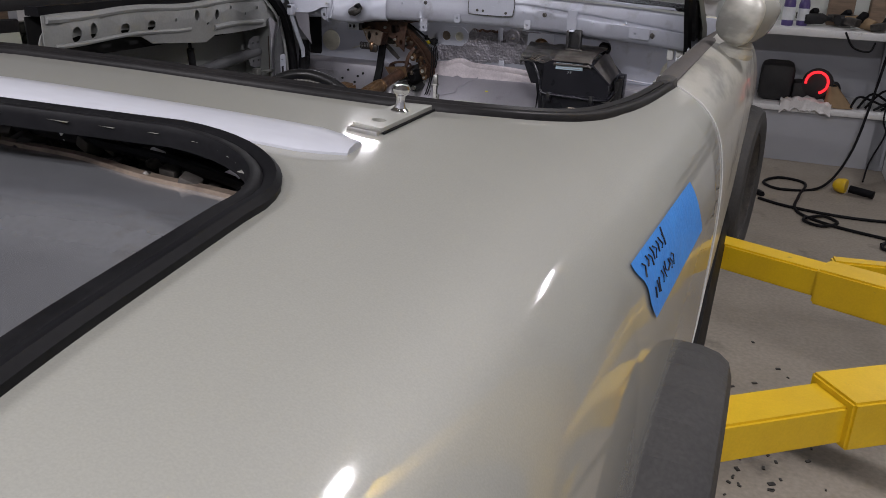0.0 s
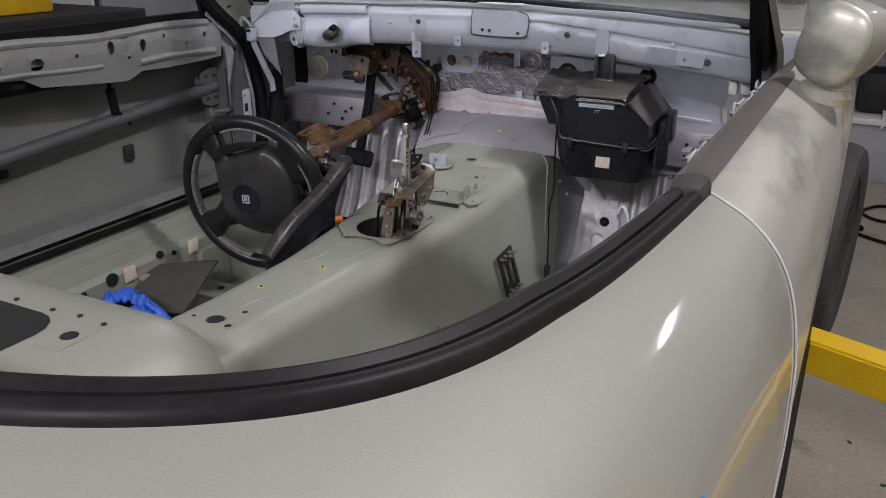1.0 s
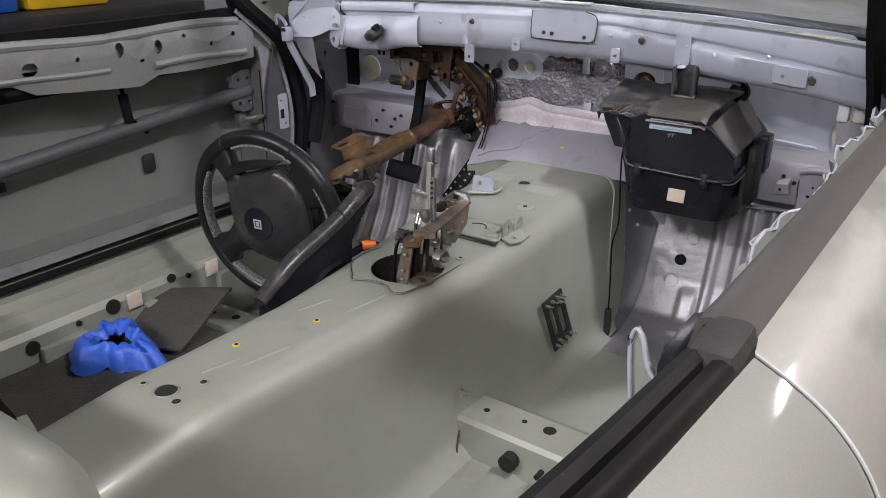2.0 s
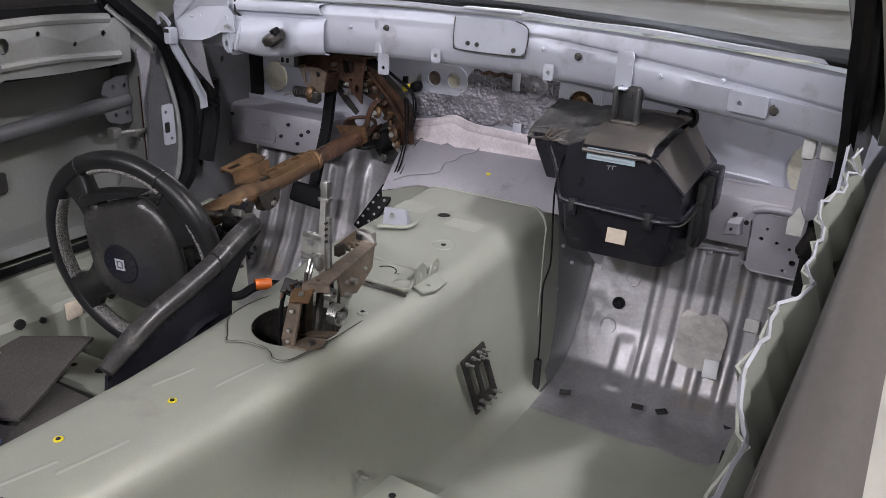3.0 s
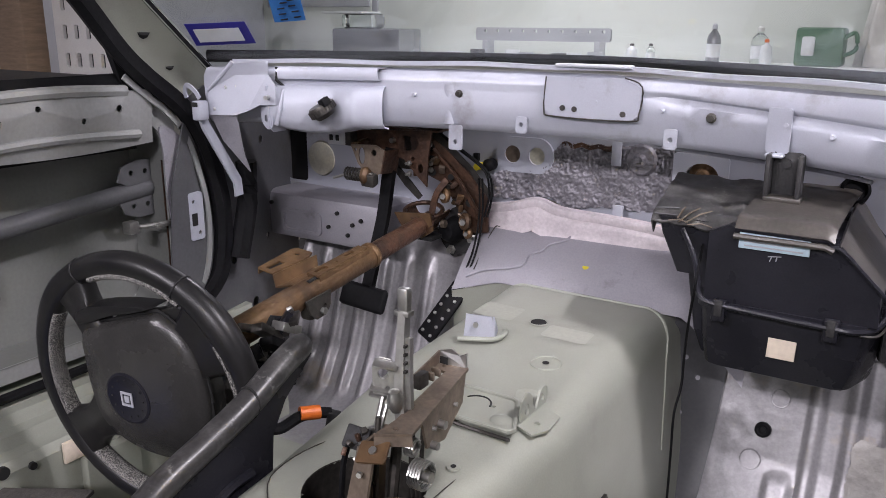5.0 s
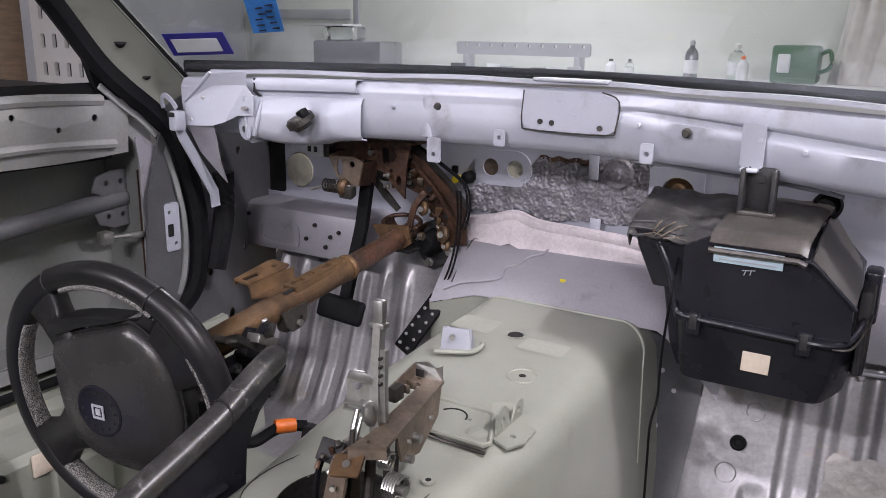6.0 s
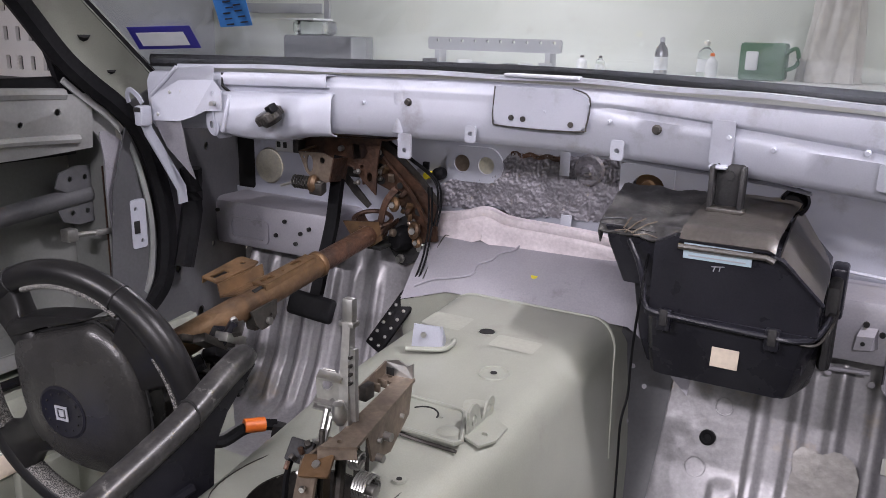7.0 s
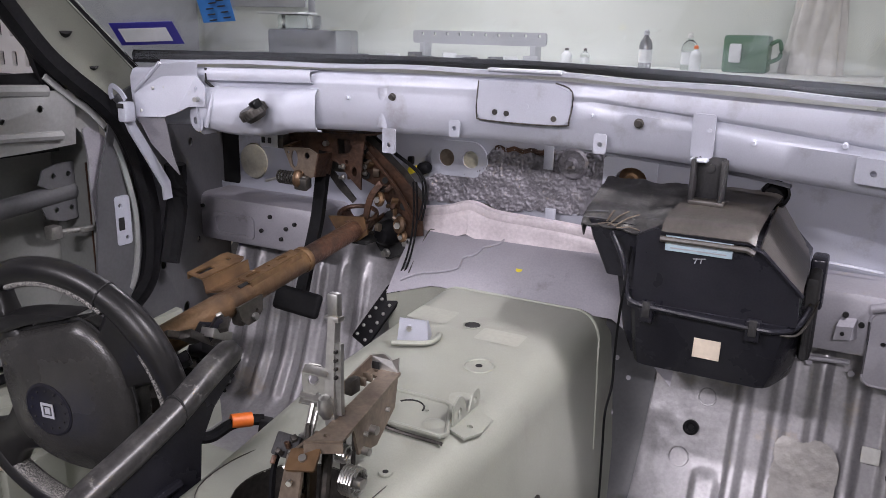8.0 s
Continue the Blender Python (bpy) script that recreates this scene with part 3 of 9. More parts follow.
def build_blue_tape():
    # a strip of masking tape that follows the curved quarter panel
    def on_skin(y, frac):
        j = N_FULL - len(PROF) + frac * (len(PROF) - 1)
        k = int(j)
        a, b = skin(y, k), skin(y, min(k + 1, N_FULL - 1))
        p = a + (b - a) * (j - k)
        n = Vector((b.z - a.z, 0, a.x - b.x))
        n = -n.normalized() if n.x < 0 else n.normalized()
        return p + n * 0.0025
    t = thing("masking_tape", (0.83, -1.62, 1.2), "strip of blue masking tape with handwriting on the quarter panel", "tape")
    bm = grid(bmesh.new(), lambda u, v: on_skin(-1.825 + u * 0.35 + 0.05 * v + 0.004 * math.sin(40 * v) * (u < 0.02), 0.508 + 0.082 * v + 0.014 * u), span(0, 1, 24), span(0, 1, 8))
    part("strip", bm, TAPE, t)
    rnd = random.Random(3)
    bm = bmesh.new()
    for row in range(2):
        for k in range(9):
            u0, v0 = 0.05 + 0.036 * k + rnd.uniform(-0.008, 0.008), 0.28 + 0.40 * row + rnd.uniform(-0.04, 0.04)
            p = [on_skin(-1.825 + 0.36 * (u0 + du) + 0.05 * (v0 + dv), 0.505 + 0.085 * (v0 + dv)) + Vector((0.001, 0, 0.001)) for du, dv in ((rnd.uniform(-0.01, 0.02), -rnd.uniform(0.06, 0.12)), (rnd.uniform(-0.01, 0.03), rnd.uniform(-0.03, 0.03)), (rnd.uniform(-0.02, 0.01), rnd.uniform(0.05, 0.12)))]
            tube(bm, p, 0.0009, 4)
    tagged(part("handwriting", bm, INK, t, "black handwritten strokes"), kind="stuff")


build_blue_tape()


def build_wheel(side, y, hub, steer=0.0):
    t = thing("car_wheel", (side * 0.76, y, hub), "drooping car wheel with a worn black tyre", "wheel", "wheels of the roadster")
    m = pose(side * 0.812, y, hub, 0, 90, steer)
    prof = [(0.20, -0.09), (0.235, -0.1), (0.265, -0.1), (0.283, -0.094), (0.294, -0.08), (0.30, -0.055), (0.302, 0), (0.30, 0.055), (0.294, 0.08), (0.283, 0.094), (0.265, 0.1), (0.235, 0.1), (0.20, 0.09)]
    n = 72
    loops = []
    for k in range(n):
        a = 2 * math.pi * k / n
        cut = 0.006 if k % 2 else 0.0
        loops.append([m @ Vector(((r - (cut if r > 0.29 else 0)) * math.cos(a), (r - (cut if r > 0.29 else 0)) * math.sin(a), h)) for r, h in prof])
    part("tyre", rings(bmesh.new(), loops, True, False, True), TYRE, t, "black tyre with worn tread", 30)
    bm = lathe(bmesh.new(), [(0.0, -0.06), (0.06, -0.05), (0.12, -0.055), (0.185, -0.07), (0.205, -0.092), (0.205, 0.092), (0.185, 0.07), (0.12, 0.055), (0.06, 0.05), (0.0, 0.06)], m, 36)
    part("rim", bm, DARK_METAL, t)


build_wheel(1, AXLE_REAR, 0.695)
build_wheel(-1, AXLE_REAR, 0.695)
build_wheel(1, AXLE_FRONT, HUB_Z, -6)
build_wheel(-1, AXLE_FRONT, HUB_Z, -6)


def build_mirror():
    t = thing("door_mirror", (0.80, -0.40, 1.24), "silver teardrop door mirror standing on the passenger door", "mirror")
    m = pose(0.815, -0.40, 1.252, 0, 14, -18)
    bm = lathe(bmesh.new(), [(0.0, -0.02), (0.04, -0.02), (0.042, -0.006), (0.036, 0.0), (0.033, 0.004), (0.035, 0.008), (0.030, 0.014), (0.026, 0.028), (0.0, 0.03)], m, 24)
    part("foot", bm, PAINT_REFLECTIONS, t)
    h = pose(0.832, -0.40, 1.325, 0, 20, -20)
    loops = []
    for k in range(13):
        v = k / 12
        y = -0.055 + 0.15 * v
        s = math.sqrt(max(1e-4, 1 - v ** 2.2))
        loops.append([h @ Vector((0.052 * s * math.copysign(abs(math.cos(a)) ** 0.75, math.cos(a)) + 0.012 * v, y, 0.064 * s * math.copysign(abs(math.sin(a)) ** 0.75, math.sin(a)) + 0.01 * v)) for a in span(0, 2 * math.pi, 28)[:-1]])
    part("shell", rings(bmesh.new(), loops), PAINT, t, "silver mirror shell", 60)
    loops = []
    for v in span(0, 1, 8):
        q = math.sqrt(max(1e-4, 1 - v ** 2.4))
        loops.append([h @ Vector((0.0515 * q * math.copysign(abs(math.cos(a)) ** 0.75, math.cos(a)), -0.0555 - 0.02 * v, 0.0635 * q * math.copysign(abs(math.sin(a)) ** 0.75, math.sin(a)))) for a in span(0, 2 * math.pi, 28)[:-1]])
    part("rear_cap", rings(bmesh.new(), loops), PAINT_REFLECTIONS, t, "rounded dusty silver back of the mirror", 60)


build_mirror()


def build_lift():
    t = thing("lift_arm", (1.2, -0.1, 0.5), "yellow painted steel arm of the car lift under the sill", "lift arm", "arms of the car lift")
    def arm(t, a, b, w, h):
        a, b = Vector(a), Vector(b)
        sweep_prof = [(-w / 2, -h / 2), (w / 2, -h / 2), (w / 2, h / 2), (-w / 2, h / 2)]
        bm = sweep(bmesh.new(), [a, b], sweep_prof)
        bmesh.ops.bevel(bm, geom=bm.edges[:], offset=0.006, segments=2, affect="EDGES")
        return bm
    part("inner_tube", arm(t, (0.62, 0.14, 0.565), (1.2, -0.08, 0.565), 0.085, 0.085), YELLOW, t)
    part("outer_tube", arm(t, (1.14, -0.06, 0.56), (1.9, -0.34, 0.56), 0.11, 0.11), YELLOW, t)
    part("brace", arm(t, (1.17, 0.02, 0.585), (1.75, 0.10, 0.59), 0.05, 0.05), YELLOW, t)
    bm = lathe(bmesh.new(), [(0, 0), (0.06, 0), (0.06, 0.05), (0, 0.05)], pose(0.70, 0.11, 0.60), 20)
    part("pad", bm, RUBBER, t, "black rubber lift pad")
    t = thing("lift_arm", (1.2, -0.9, 0.5), "yellow painted steel arm of the car lift beside the rear wheel", "lift arm", "arms of the car lift")
    part("inner_tube", arm(t, (0.62, -1.235, 0.555), (1.3, -0.70, 0.555), 0.105, 0.09), YELLOW, t)
    part("outer_tube", arm(t, (1.13, -0.835, 0.56), (1.9, -0.28, 0.56), 0.14, 0.115), YELLOW, t)
    bm = lathe(bmesh.new(), [(0, 0), (0.06, 0), (0.06, 0.05), (0, 0.05)], pose(0.70, -1.17, 0.595), 20)
    part("pad", bm, RUBBER, t, "black rubber lift pad")
    t = thing("lift_column", (2.0, -0.32, 0), "yellow steel column of the two-post car lift", "lift column")
    part("post", boxed(1.88, 2.14, -0.46, -0.18, 0.02, 3.0, 0.01), YELLOW, t)
    part("base_plate", boxed(1.8, 2.3, -0.64, 0.0, 0.0, 0.02), YELLOW, t)


build_lift()


# ---------------------------------------------------------------- the car: cabin shell
FLOOR_Z = 0.585
TUN_TOP = [(-1.25, 0.885), (-1.0, 0.905), (-0.7, 0.895), (-0.47, 0.90), (-0.25, 0.915), (0.0, 0.93), (0.14, 0.935), (0.20, 0.925)]
TUN_HALF = [(-1.25, 0.088), (-0.9, 0.082), (-0.66, 0.094), (-0.38, 0.12), (-0.2, 0.138), (0.0, 0.138), (0.2, 0.146)]
TUN_BASE = [(-1.25, 0.155), (-0.5, 0.158), (-0.2, 0.182), (0.0, 0.185), (0.2, 0.2)]


def tunnel_point(y, s):
    """s from -1 (driver's floor) to 1 (passenger's floor)."""
    top, half, base = curve_at(TUN_TOP, y), curve_at(TUN_HALF, y), curve_at(TUN_BASE, y)
    a, sg = abs(s), 1 if s >= 0 else -1
    flatw = half - 0.036
    if a < 0.35:
        return Vector((sg * a / 0.35 * flatw, y, top))
    if a < 0.55:
        q = (a - 0.35) / 0.2 * math.pi / 2
        return Vector((sg * (flatw + 0.05 * math.sin(q)), y, top - 0.05 * (1 - math.cos(q))))
    q = (a - 0.55) / 0.45
    x0 = flatw + 0.05
    foot = 0.03 * max(0, (q - 0.88) / 0.12) ** 2
    return Vector((sg * (x0 + (base - x0) * q + foot), y, top - 0.05 + (FLOOR_Z - top + 0.05) * q))


TOUCHED = material("touched_up_paint", (0.37, 0.38, 0.325), (0.34, 0.35, 0.30), rough=0.5, metal=0.15, scale=8, grain=0.05)
HOLE_X, HOLE_Y, HOLE_RX, HOLE_RY = 0.018, -0.473, 0.066, 0.068


def build_tunnel():
    def keep(y, s):
        p = tunnel_point(y, s)
        return not (p.z > 0.88 and ((p.x - HOLE_X) / 0.069) ** 2 + ((y - HOLE_Y) / 0.071) ** 2 < 1)
    ss = span(-1, -0.55, 14) + span(-0.55, -0.35, 8)[1:] + span(-0.35, 0.35, 22)[1:] + span(0.35, 0.55, 8)[1:] + span(0.55, 1, 14)[1:]
    bm = grid(bmesh.new(), tunnel_point, span(-1.25, 0.275, 122), ss, keep)
    tun = part("transmission_tunnel", bm, INNER, CAR, "pale sage silver transmission tunnel with an open shifter hole", 60)
    # plate round the shifter hole
    z = 0.9008
    outline = [(-0.046, -0.551), (-0.032, -0.566), (-0.012, -0.556), (0.02, -0.552), (0.042, -0.559), (0.058, -0.57), (0.076, -0.562), (0.082, -0.535), (0.0885, -0.49), (0.09, -0.43), (0.089, -0.388), (0.07, -0.355), (0.03, -0.326), (-0.036, -0.345), (-0.07, -0.392), (-0.088, -0.45), (-0.082, -0.51)]
    outline = [(p.x, p.y) for p in spline([(x, y, 0) for x, y in outline], 4, True)]
    bm = sheet(bmesh.new(), outline, [ngon(HOLE_X, HOLE_Y, HOLE_RX, HOLE_RY, 40)], 0.0014, flat(z))
    part("shifter_plate", bm, INNER, tun, "scribed plate round the shifter opening")
    part("scribed_line", tube(bmesh.new(), [(x, y, z + 0.002) for x, y in outline], 0.0007, 5, True), DARK_METAL, tun)
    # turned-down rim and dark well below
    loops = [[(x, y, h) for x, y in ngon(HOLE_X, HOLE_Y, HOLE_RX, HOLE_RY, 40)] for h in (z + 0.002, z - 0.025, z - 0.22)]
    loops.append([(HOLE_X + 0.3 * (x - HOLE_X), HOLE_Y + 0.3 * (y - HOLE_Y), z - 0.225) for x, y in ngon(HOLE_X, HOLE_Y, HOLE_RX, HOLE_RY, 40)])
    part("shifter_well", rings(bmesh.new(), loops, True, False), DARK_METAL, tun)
    # round holes, dimples and yellow marks on top
    def spot(name, x, y, r, h, mat, label="", ry=None):
        zt = curve_at(TUN_TOP, y)
        bm = rings(bmesh.new(), [[(a, b, zt + 0.0006) for a, b in ngon(x, y, r, ry, 20)], [(a, b, zt + h) for a, b in ngon(x, y, r * 0.94, ry and ry * 0.94, 20)]])
        return part(name, bm, mat, tun, label)
    for x, y, r in ((-0.012, 0.008, 0.0125), (0.003, -0.989, 0.0145), (0.026, -0.945, 0.005), (-0.037, -0.995, 0.004), (0.037, -0.999, 0.006)):
        spot("drain_hole", x, y, r, 0.0016, VOID, "dark punched hole")
        ring = [(a, b, curve_at(TUN_TOP, y) + 0.001) for a, b in ngon(x, y, r * 1.15, None, 20)]
        part("hole_rim", tube(bmesh.new(), ring, 0.001, 5, True), INNER, tun)
    ring = [(a, b, curve_at(TUN_TOP, b) + 0.0004) for a, b in ngon(0.058, -0.113, 0.021, None, 26)]
    part("dimple", tube(bmesh.new(), ring, 0.0016, 6, True), INNER, tun)
    spot("drain_hole", 0.058, -0.113, 0.005, 0.0015, VOID)
    for x, y in ((-0.022, -0.844), (0.017, -0.712)):
        spot("paint_mark", x, y, 0.006, 0.0015, YELLOW_MARK, "round yellow paint mark")
        spot("drain_hole", x, y, 0.003, 0.0025, VOID)
    # raised ribs pressed into the top
    for x0, y0, x1, y1 in ((0.03, -0.885, 0.042, -0.80), (0.035, -0.66, 0.048, -0.58), (0.0, -0.93, 0.012, -0.87), (-0.035, -0.70, -0.02, -0.64)):
        pts = [(x0, y0, curve_at(TUN_TOP, y0)), (x1, y1, curve_at(TUN_TOP, y1))]
        part("pressed_rib", tube(bmesh.new(), [(x, y, z - 0.0052) for x, y, z in pts], 0.0065, 12), INNER, tun)
    for x, y in ((-0.035, -0.552), (0.062, -0.56), (0.079, -0.392)):
        spot("bolt_pad", x, y, 0.008, 0.003, INNER)
        spot("drain_hole", x, y, 0.0035, 0.0036, VOID)
    # low tray bracket ahead of the shifter, with a raised rim and a notched ear
    z = 0.917
    tray = [(-0.026, -0.236), (-0.02, -0.231), (0.07, -0.232), (0.079, -0.238), (0.108, -0.304), (0.104, -0.312), (0.012, -0.312), (0.002, -0.306)]
    tb = part("console_bracket", sheet(bmesh.new(), tray, [ngon(0.092, -0.262, 0.0045, 0.003, 8), ngon(0.058, -0.262, 0.003, None, 8)], 0.003, flat(z)), INNER, tun, "silver low tray bracket with a raised rim", 20)
    part("bracket_lip", tube(bmesh.new(), [(x, y, z + 0.0035) for x, y in tray], 0.0032, 8, True), INNER, tb)
    part("tray_slot", tube(bmesh.new(), [(0.034 + 0.02 * math.cos(a), -0.268 + 0.022 * math.sin(a), z + 0.0034) for a in span(0.1, 2.6, 14)], 0.0012, 5), VOID, tb)
    # dark strip drawn along the tray's near edge as its contact shadow
    part("tray_shade", tube(bmesh.new(), [(0.002, -0.3125, z - 0.002), (0.05, -0.316, z - 0.003), (0.108, -0.3155, z - 0.004)], 0.0022, 6), DARK_METAL, tb)
    bm = grid(bmesh.new(), lambda u, v: Vector((0.082 + 0.014 * u * math.cos(v), -0.288 + 0.014 * u * math.sin(v), z + 0.0034 + 0.003 * (1 - u * u))), span(0.02, 1, 5), span(0, 2 * math.pi, 16))
    part("tray_dimple", bm, INNER, tb)
    ear = [(-0.280, 0.0), (-0.214, 0.0), (-0.206, 0.022), (-0.212, 0.033), (-0.226, 0.03), (-0.234, 0.014), (-0.243, 0.014), (-0.25, 0.034), (-0.262, 0.042), (-0.276, 0.036)]
    ear = [(p.x, p.y) for p in spline([(a, b, 0) for a, b in ear[1:]], 3, False)] + [ear[0]]
    part("bracket_ear", sheet(bmesh.new(), ear, [ngon(-0.262, 0.02, 0.006, 0.008, 12), ngon(-0.219, 0.02, 0.0045, None, 10)], 0.003, lambda u, v, w: Vector((0.101 + w, u, 0.908 + v))), INNER, tb, "upright ear with a round notch", 20)
    part("bracket_foot", sheet(bmesh.new(), [(0.102, -0.286), (0.124, -0.289), (0.134, -0.262), (0.132, -0.226), (0.102, -0.218)], [ngon(0.118, -0.262, 0.004, None, 8)], 0.003, lambda u, v, w: Vector((u, v, 0.9145 - 0.22 * (u - 0.102) + w))), INNER, tb, "", 20)
    # paler touched-up paint round the bracket and near the front
    def patch(outline, lift):
        pts = [(p.x, p.y) for p in spline([(x, y, 0) for x, y in outline], 5, True)]
        bm = sheet(bmesh.new(), pts, [], 0, lambda u, v, w: Vector((u, v, curve_at(TUN_TOP, v) + lift)))
        part("paint_patch", bm, TOUCHED, tun, "paler rectangle of touched-up paint")
    patch([(0.06, -0.2), (0.088, -0.19), (0.1, -0.2), (0.104, -0.225), (0.1, -0.29), (0.09, -0.3), (0.075, -0.24)], 0.0011)
    for x0, x1, y0, y1 in ((-0.122, -0.052, -0.01, 0.045), (0.01, 0.082, -0.035, 0.008)):
        bm = sheet(bmesh.new(), rounded(x0, x1, y0, y1, 0.006), [], 0, lambda u, v, w: Vector((u, v, curve_at(TUN_TOP, v) + 0.0012)))
        part("paint_patch", bm, TOUCHED, tun, "darker rectangle left by a removed pad")
    # small angle tab near the front, welded at its foot
    bm = bmesh.new()
    T = pose(-0.055, -0.098, 0.929, 0, 0, 28)
    sheet(bm, [(-0.026, 0.0), (0.020, 0.0), (0.016, 0.036), (-0.022, 0.040)], [ngon(-0.008, 0.024, 0.0045, None, 10)], 0.003, by(T @ pose(0, 0, 0, 90, 0, 0)))
    tab = part("angle_tab", bm, COWL, tun, "small folded tab with a hole")
    part("tab_gusset", sheet(bmesh.new(), [(0.0, 0.0), (0.036, 0.0), (0.030, 0.008), (0.0, 0.036)], [], 0.003, by(T @ pose(0.017, 0.0, 0.0, 90, 0, 82))), COWL, tab)
    part("weld_bead", tube(bmesh.new(), spline([T @ Vector(p) for p in ((-0.034, -0.004, 0.002), (-0.01, -0.007, 0.003), (0.02, -0.005, 0.003), (0.034, 0.012, 0.004), (0.036, 0.03, 0.003))], 5), 0.004, 8), INNER, tab)
    part("tab_bolt", disc(bmesh.new(), T @ Vector((-0.008, -0.004, 0.024)), T.to_3x3() @ Vector((0, 1, 0)), 0.004, 0.006, 10), STEEL, tab)
    # perforated plate on the passenger side
    m = Matrix(((0, -0.10, 1, 0.176), (1, -0.36, 0, -0.175), (0, 1, 0.1, 0.715), (0, 0, 0, 1)))
    bm = sheet(bmesh.new(), [(-0.04, -0.064), (0.044, -0.06), (0.042, 0.064), (-0.04, 0.06)], [rounded(-0.027, -0.006, -0.03, 0.04, 0.008), rounded(0.006, 0.028, -0.038, 0.03, 0.008)], 0.004, by(m))
    pl = part("side_plate", bm, SOOTY, tun, "dark bolted metal plate with slots")
    for u, v in ((-0.03, 0.05), (-0.008, 0.052), (0.014, 0.054), (0.032, 0.05), (-0.03, -0.052), (-0.008, -0.054), (0.014, -0.052), (0.034, -0.05), (0.02, 0.04), (-0.018, -0.042)):
        bm = lathe(bmesh.new(), [(0, 0), (0.0045, 0), (0.0045, 0.006), (0.002, 0.007), (0.002, 0.016), (0, 0.016)], m @ pose(u, v, 0.004), 8)
        part("stud", bm, STEEL, pl, "bright threaded stud")
    # stud and bead by the cross member
    bm = lathe(bmesh.new(), [(0, 0), (0.009, 0.002), (0.009, 0.006), (0.004, 0.008), (0.004, 0.022), (0, 0.022)], pose(0.148, -0.50, 0.70, 0, 80, 0), 12)
    part("stud", bm, STEEL, tun)


build_tunnel()


def toe(x, v):
    """Floor, toe board and firewall as one line in y and z, v from 0 (floor) to 1 (scuttle)."""
    line = [(-0.02, FLOOR_Z), (0.08, FLOOR_Z + 0.004), (0.15, 0.62), (0.195, 0.70), (0.225, 0.79), (0.25, 0.88), (0.265, 0.95), (0.285, 0.99), (0.295, 1.06), (0.30, 1.14), (0.30, 1.25)]
    n = len(line) - 1
    k = min(int(v * n), n - 1)
    f = v * n - k
    y, z = line[k][0] + (line[k + 1][0] - line[k][0]) * f, line[k][1] + (line[k + 1][1] - line[k][1]) * f
    return y, z


def build_front():
    # ribbed toe boards
    for side in (1, -1):
        def f(v, x):
            y, z = toe(x, v)
            amp = 0.010 * min(1, max(0, (v - 0.12) / 0.1)) * min(1, max(0, (0.56 - v) / 0.06)) * (1 if abs(x) > 0.36 else 0)
            rib = amp * (max(0, math.sin(2 * math.pi * (abs(x) - 0.36) / 0.054)) ** 0.7)
            # the inner strip is hammered and dented
            inner = max(0, 1 - abs(abs(x) - 0.255) / 0.07) * max(0, 1 - abs(v - 0.32) / 0.13)
            rib += 0.0035 * inner * noise.noise(Vector((x * 45, v * 34, 2.0))) + 0.0018 * inner * noise.noise(Vector((x * 110, v * 80, 7.0)))
            rib += 0.006 * max(0, 1 - ((abs(x) - 0.335) / 0.022) ** 4) * min(1, max(0, (0.29 - v) / 0.02)) * (1 if 0.14 < v else 0)
            return Vector((x, y - rib * 0.9 - 0.25 * max(0, abs(x) - 0.58) ** 1.5, z + rib * 0.45))
        bm = grid(bmesh.new(), f, span(0, 0.64, 60), [side * q for q in span(0.16, 0.70, 108)])
        part("toe_board", bm, TOE, CAR, "ribbed bare silver toe board", 70)
    # upper firewall with real openings
    outline = [(-0.80, 0.97), (-0.28, 0.97), (-0.22, 1.03), (-0.14, 1.06), (0.02, 1.03), (0.2, 1.0), (0.78, 0.97), (0.80, 1.26), (-0.80, 1.26)]
    holes = [ngon(-0.213, 1.139, 0.017), ngon(-0.162, 1.139, 0.017), ngon(-0.692, 1.086, 0.036, 0.04, 24), ngon(0.585, 1.065, 0.022, 0.042, 20), rounded(-0.795, -0.735, 1.03, 1.2, 0.01)]
    part("firewall", sheet(bmesh.new(), outline, holes, 0.003, upright(0.298)), COWL, CAR, "silver firewall with punched openings, lavender from painted-in cool light", 20)
    part("backing_plate", boxed(-0.80, 0.80, 0.36, 0.364, 0.97, 1.26), DAYHOLE, CAR)
    # black sheet in place of the unlit recess behind the opening
    part("recess_shade", boxed(-0.80, -0.733, 0.31, 0.313, 1.0, 1.22), VOID, CAR)
    part("round_lens", lathe(bmesh.new(), [(0, 0), (0.037, 0), (0.037, 0.004), (0.03, 0.006), (0, 0.007)], pose(-0.692, 0.298, 1.086, 90, 0, 0), 28), LENS, CAR, "pale cream round lens in the firewall")
    oval = [(-0.1875 + (0.026 if math.cos(a) > 0 else -0.026) + 0.034 * math.cos(a), 1.139 + 0.034 * math.sin(a)) for a in span(0, 2 * math.pi, 28)[:-1]]
    ov = part("oval_plate", sheet(bmesh.new(), oval, [ngon(-0.213, 1.139, 0.0165, None, 20), ngon(-0.162, 1.139, 0.0165, None, 20)], 0.006, upright(0.291)), COWL, CAR, "raised oval plate with two round holes")
    for x, mat in ((-0.213, TAN_STEEL), (-0.162, LENS)):
        part("hole_plug", disc(bmesh.new(), (x, 0.2955, 1.139), (0, 1, 0), 0.0163, 0.003, 20), mat, ov)
    part("passenger_lens", rings(bmesh.new(), [[(x, y, z) for x, z in ngon(0.585, 1.065, 0.024, 0.044, 24)] for y in (0.2965, 0.2945)]), LENS, CAR, "pale cream oval plug in the firewall")
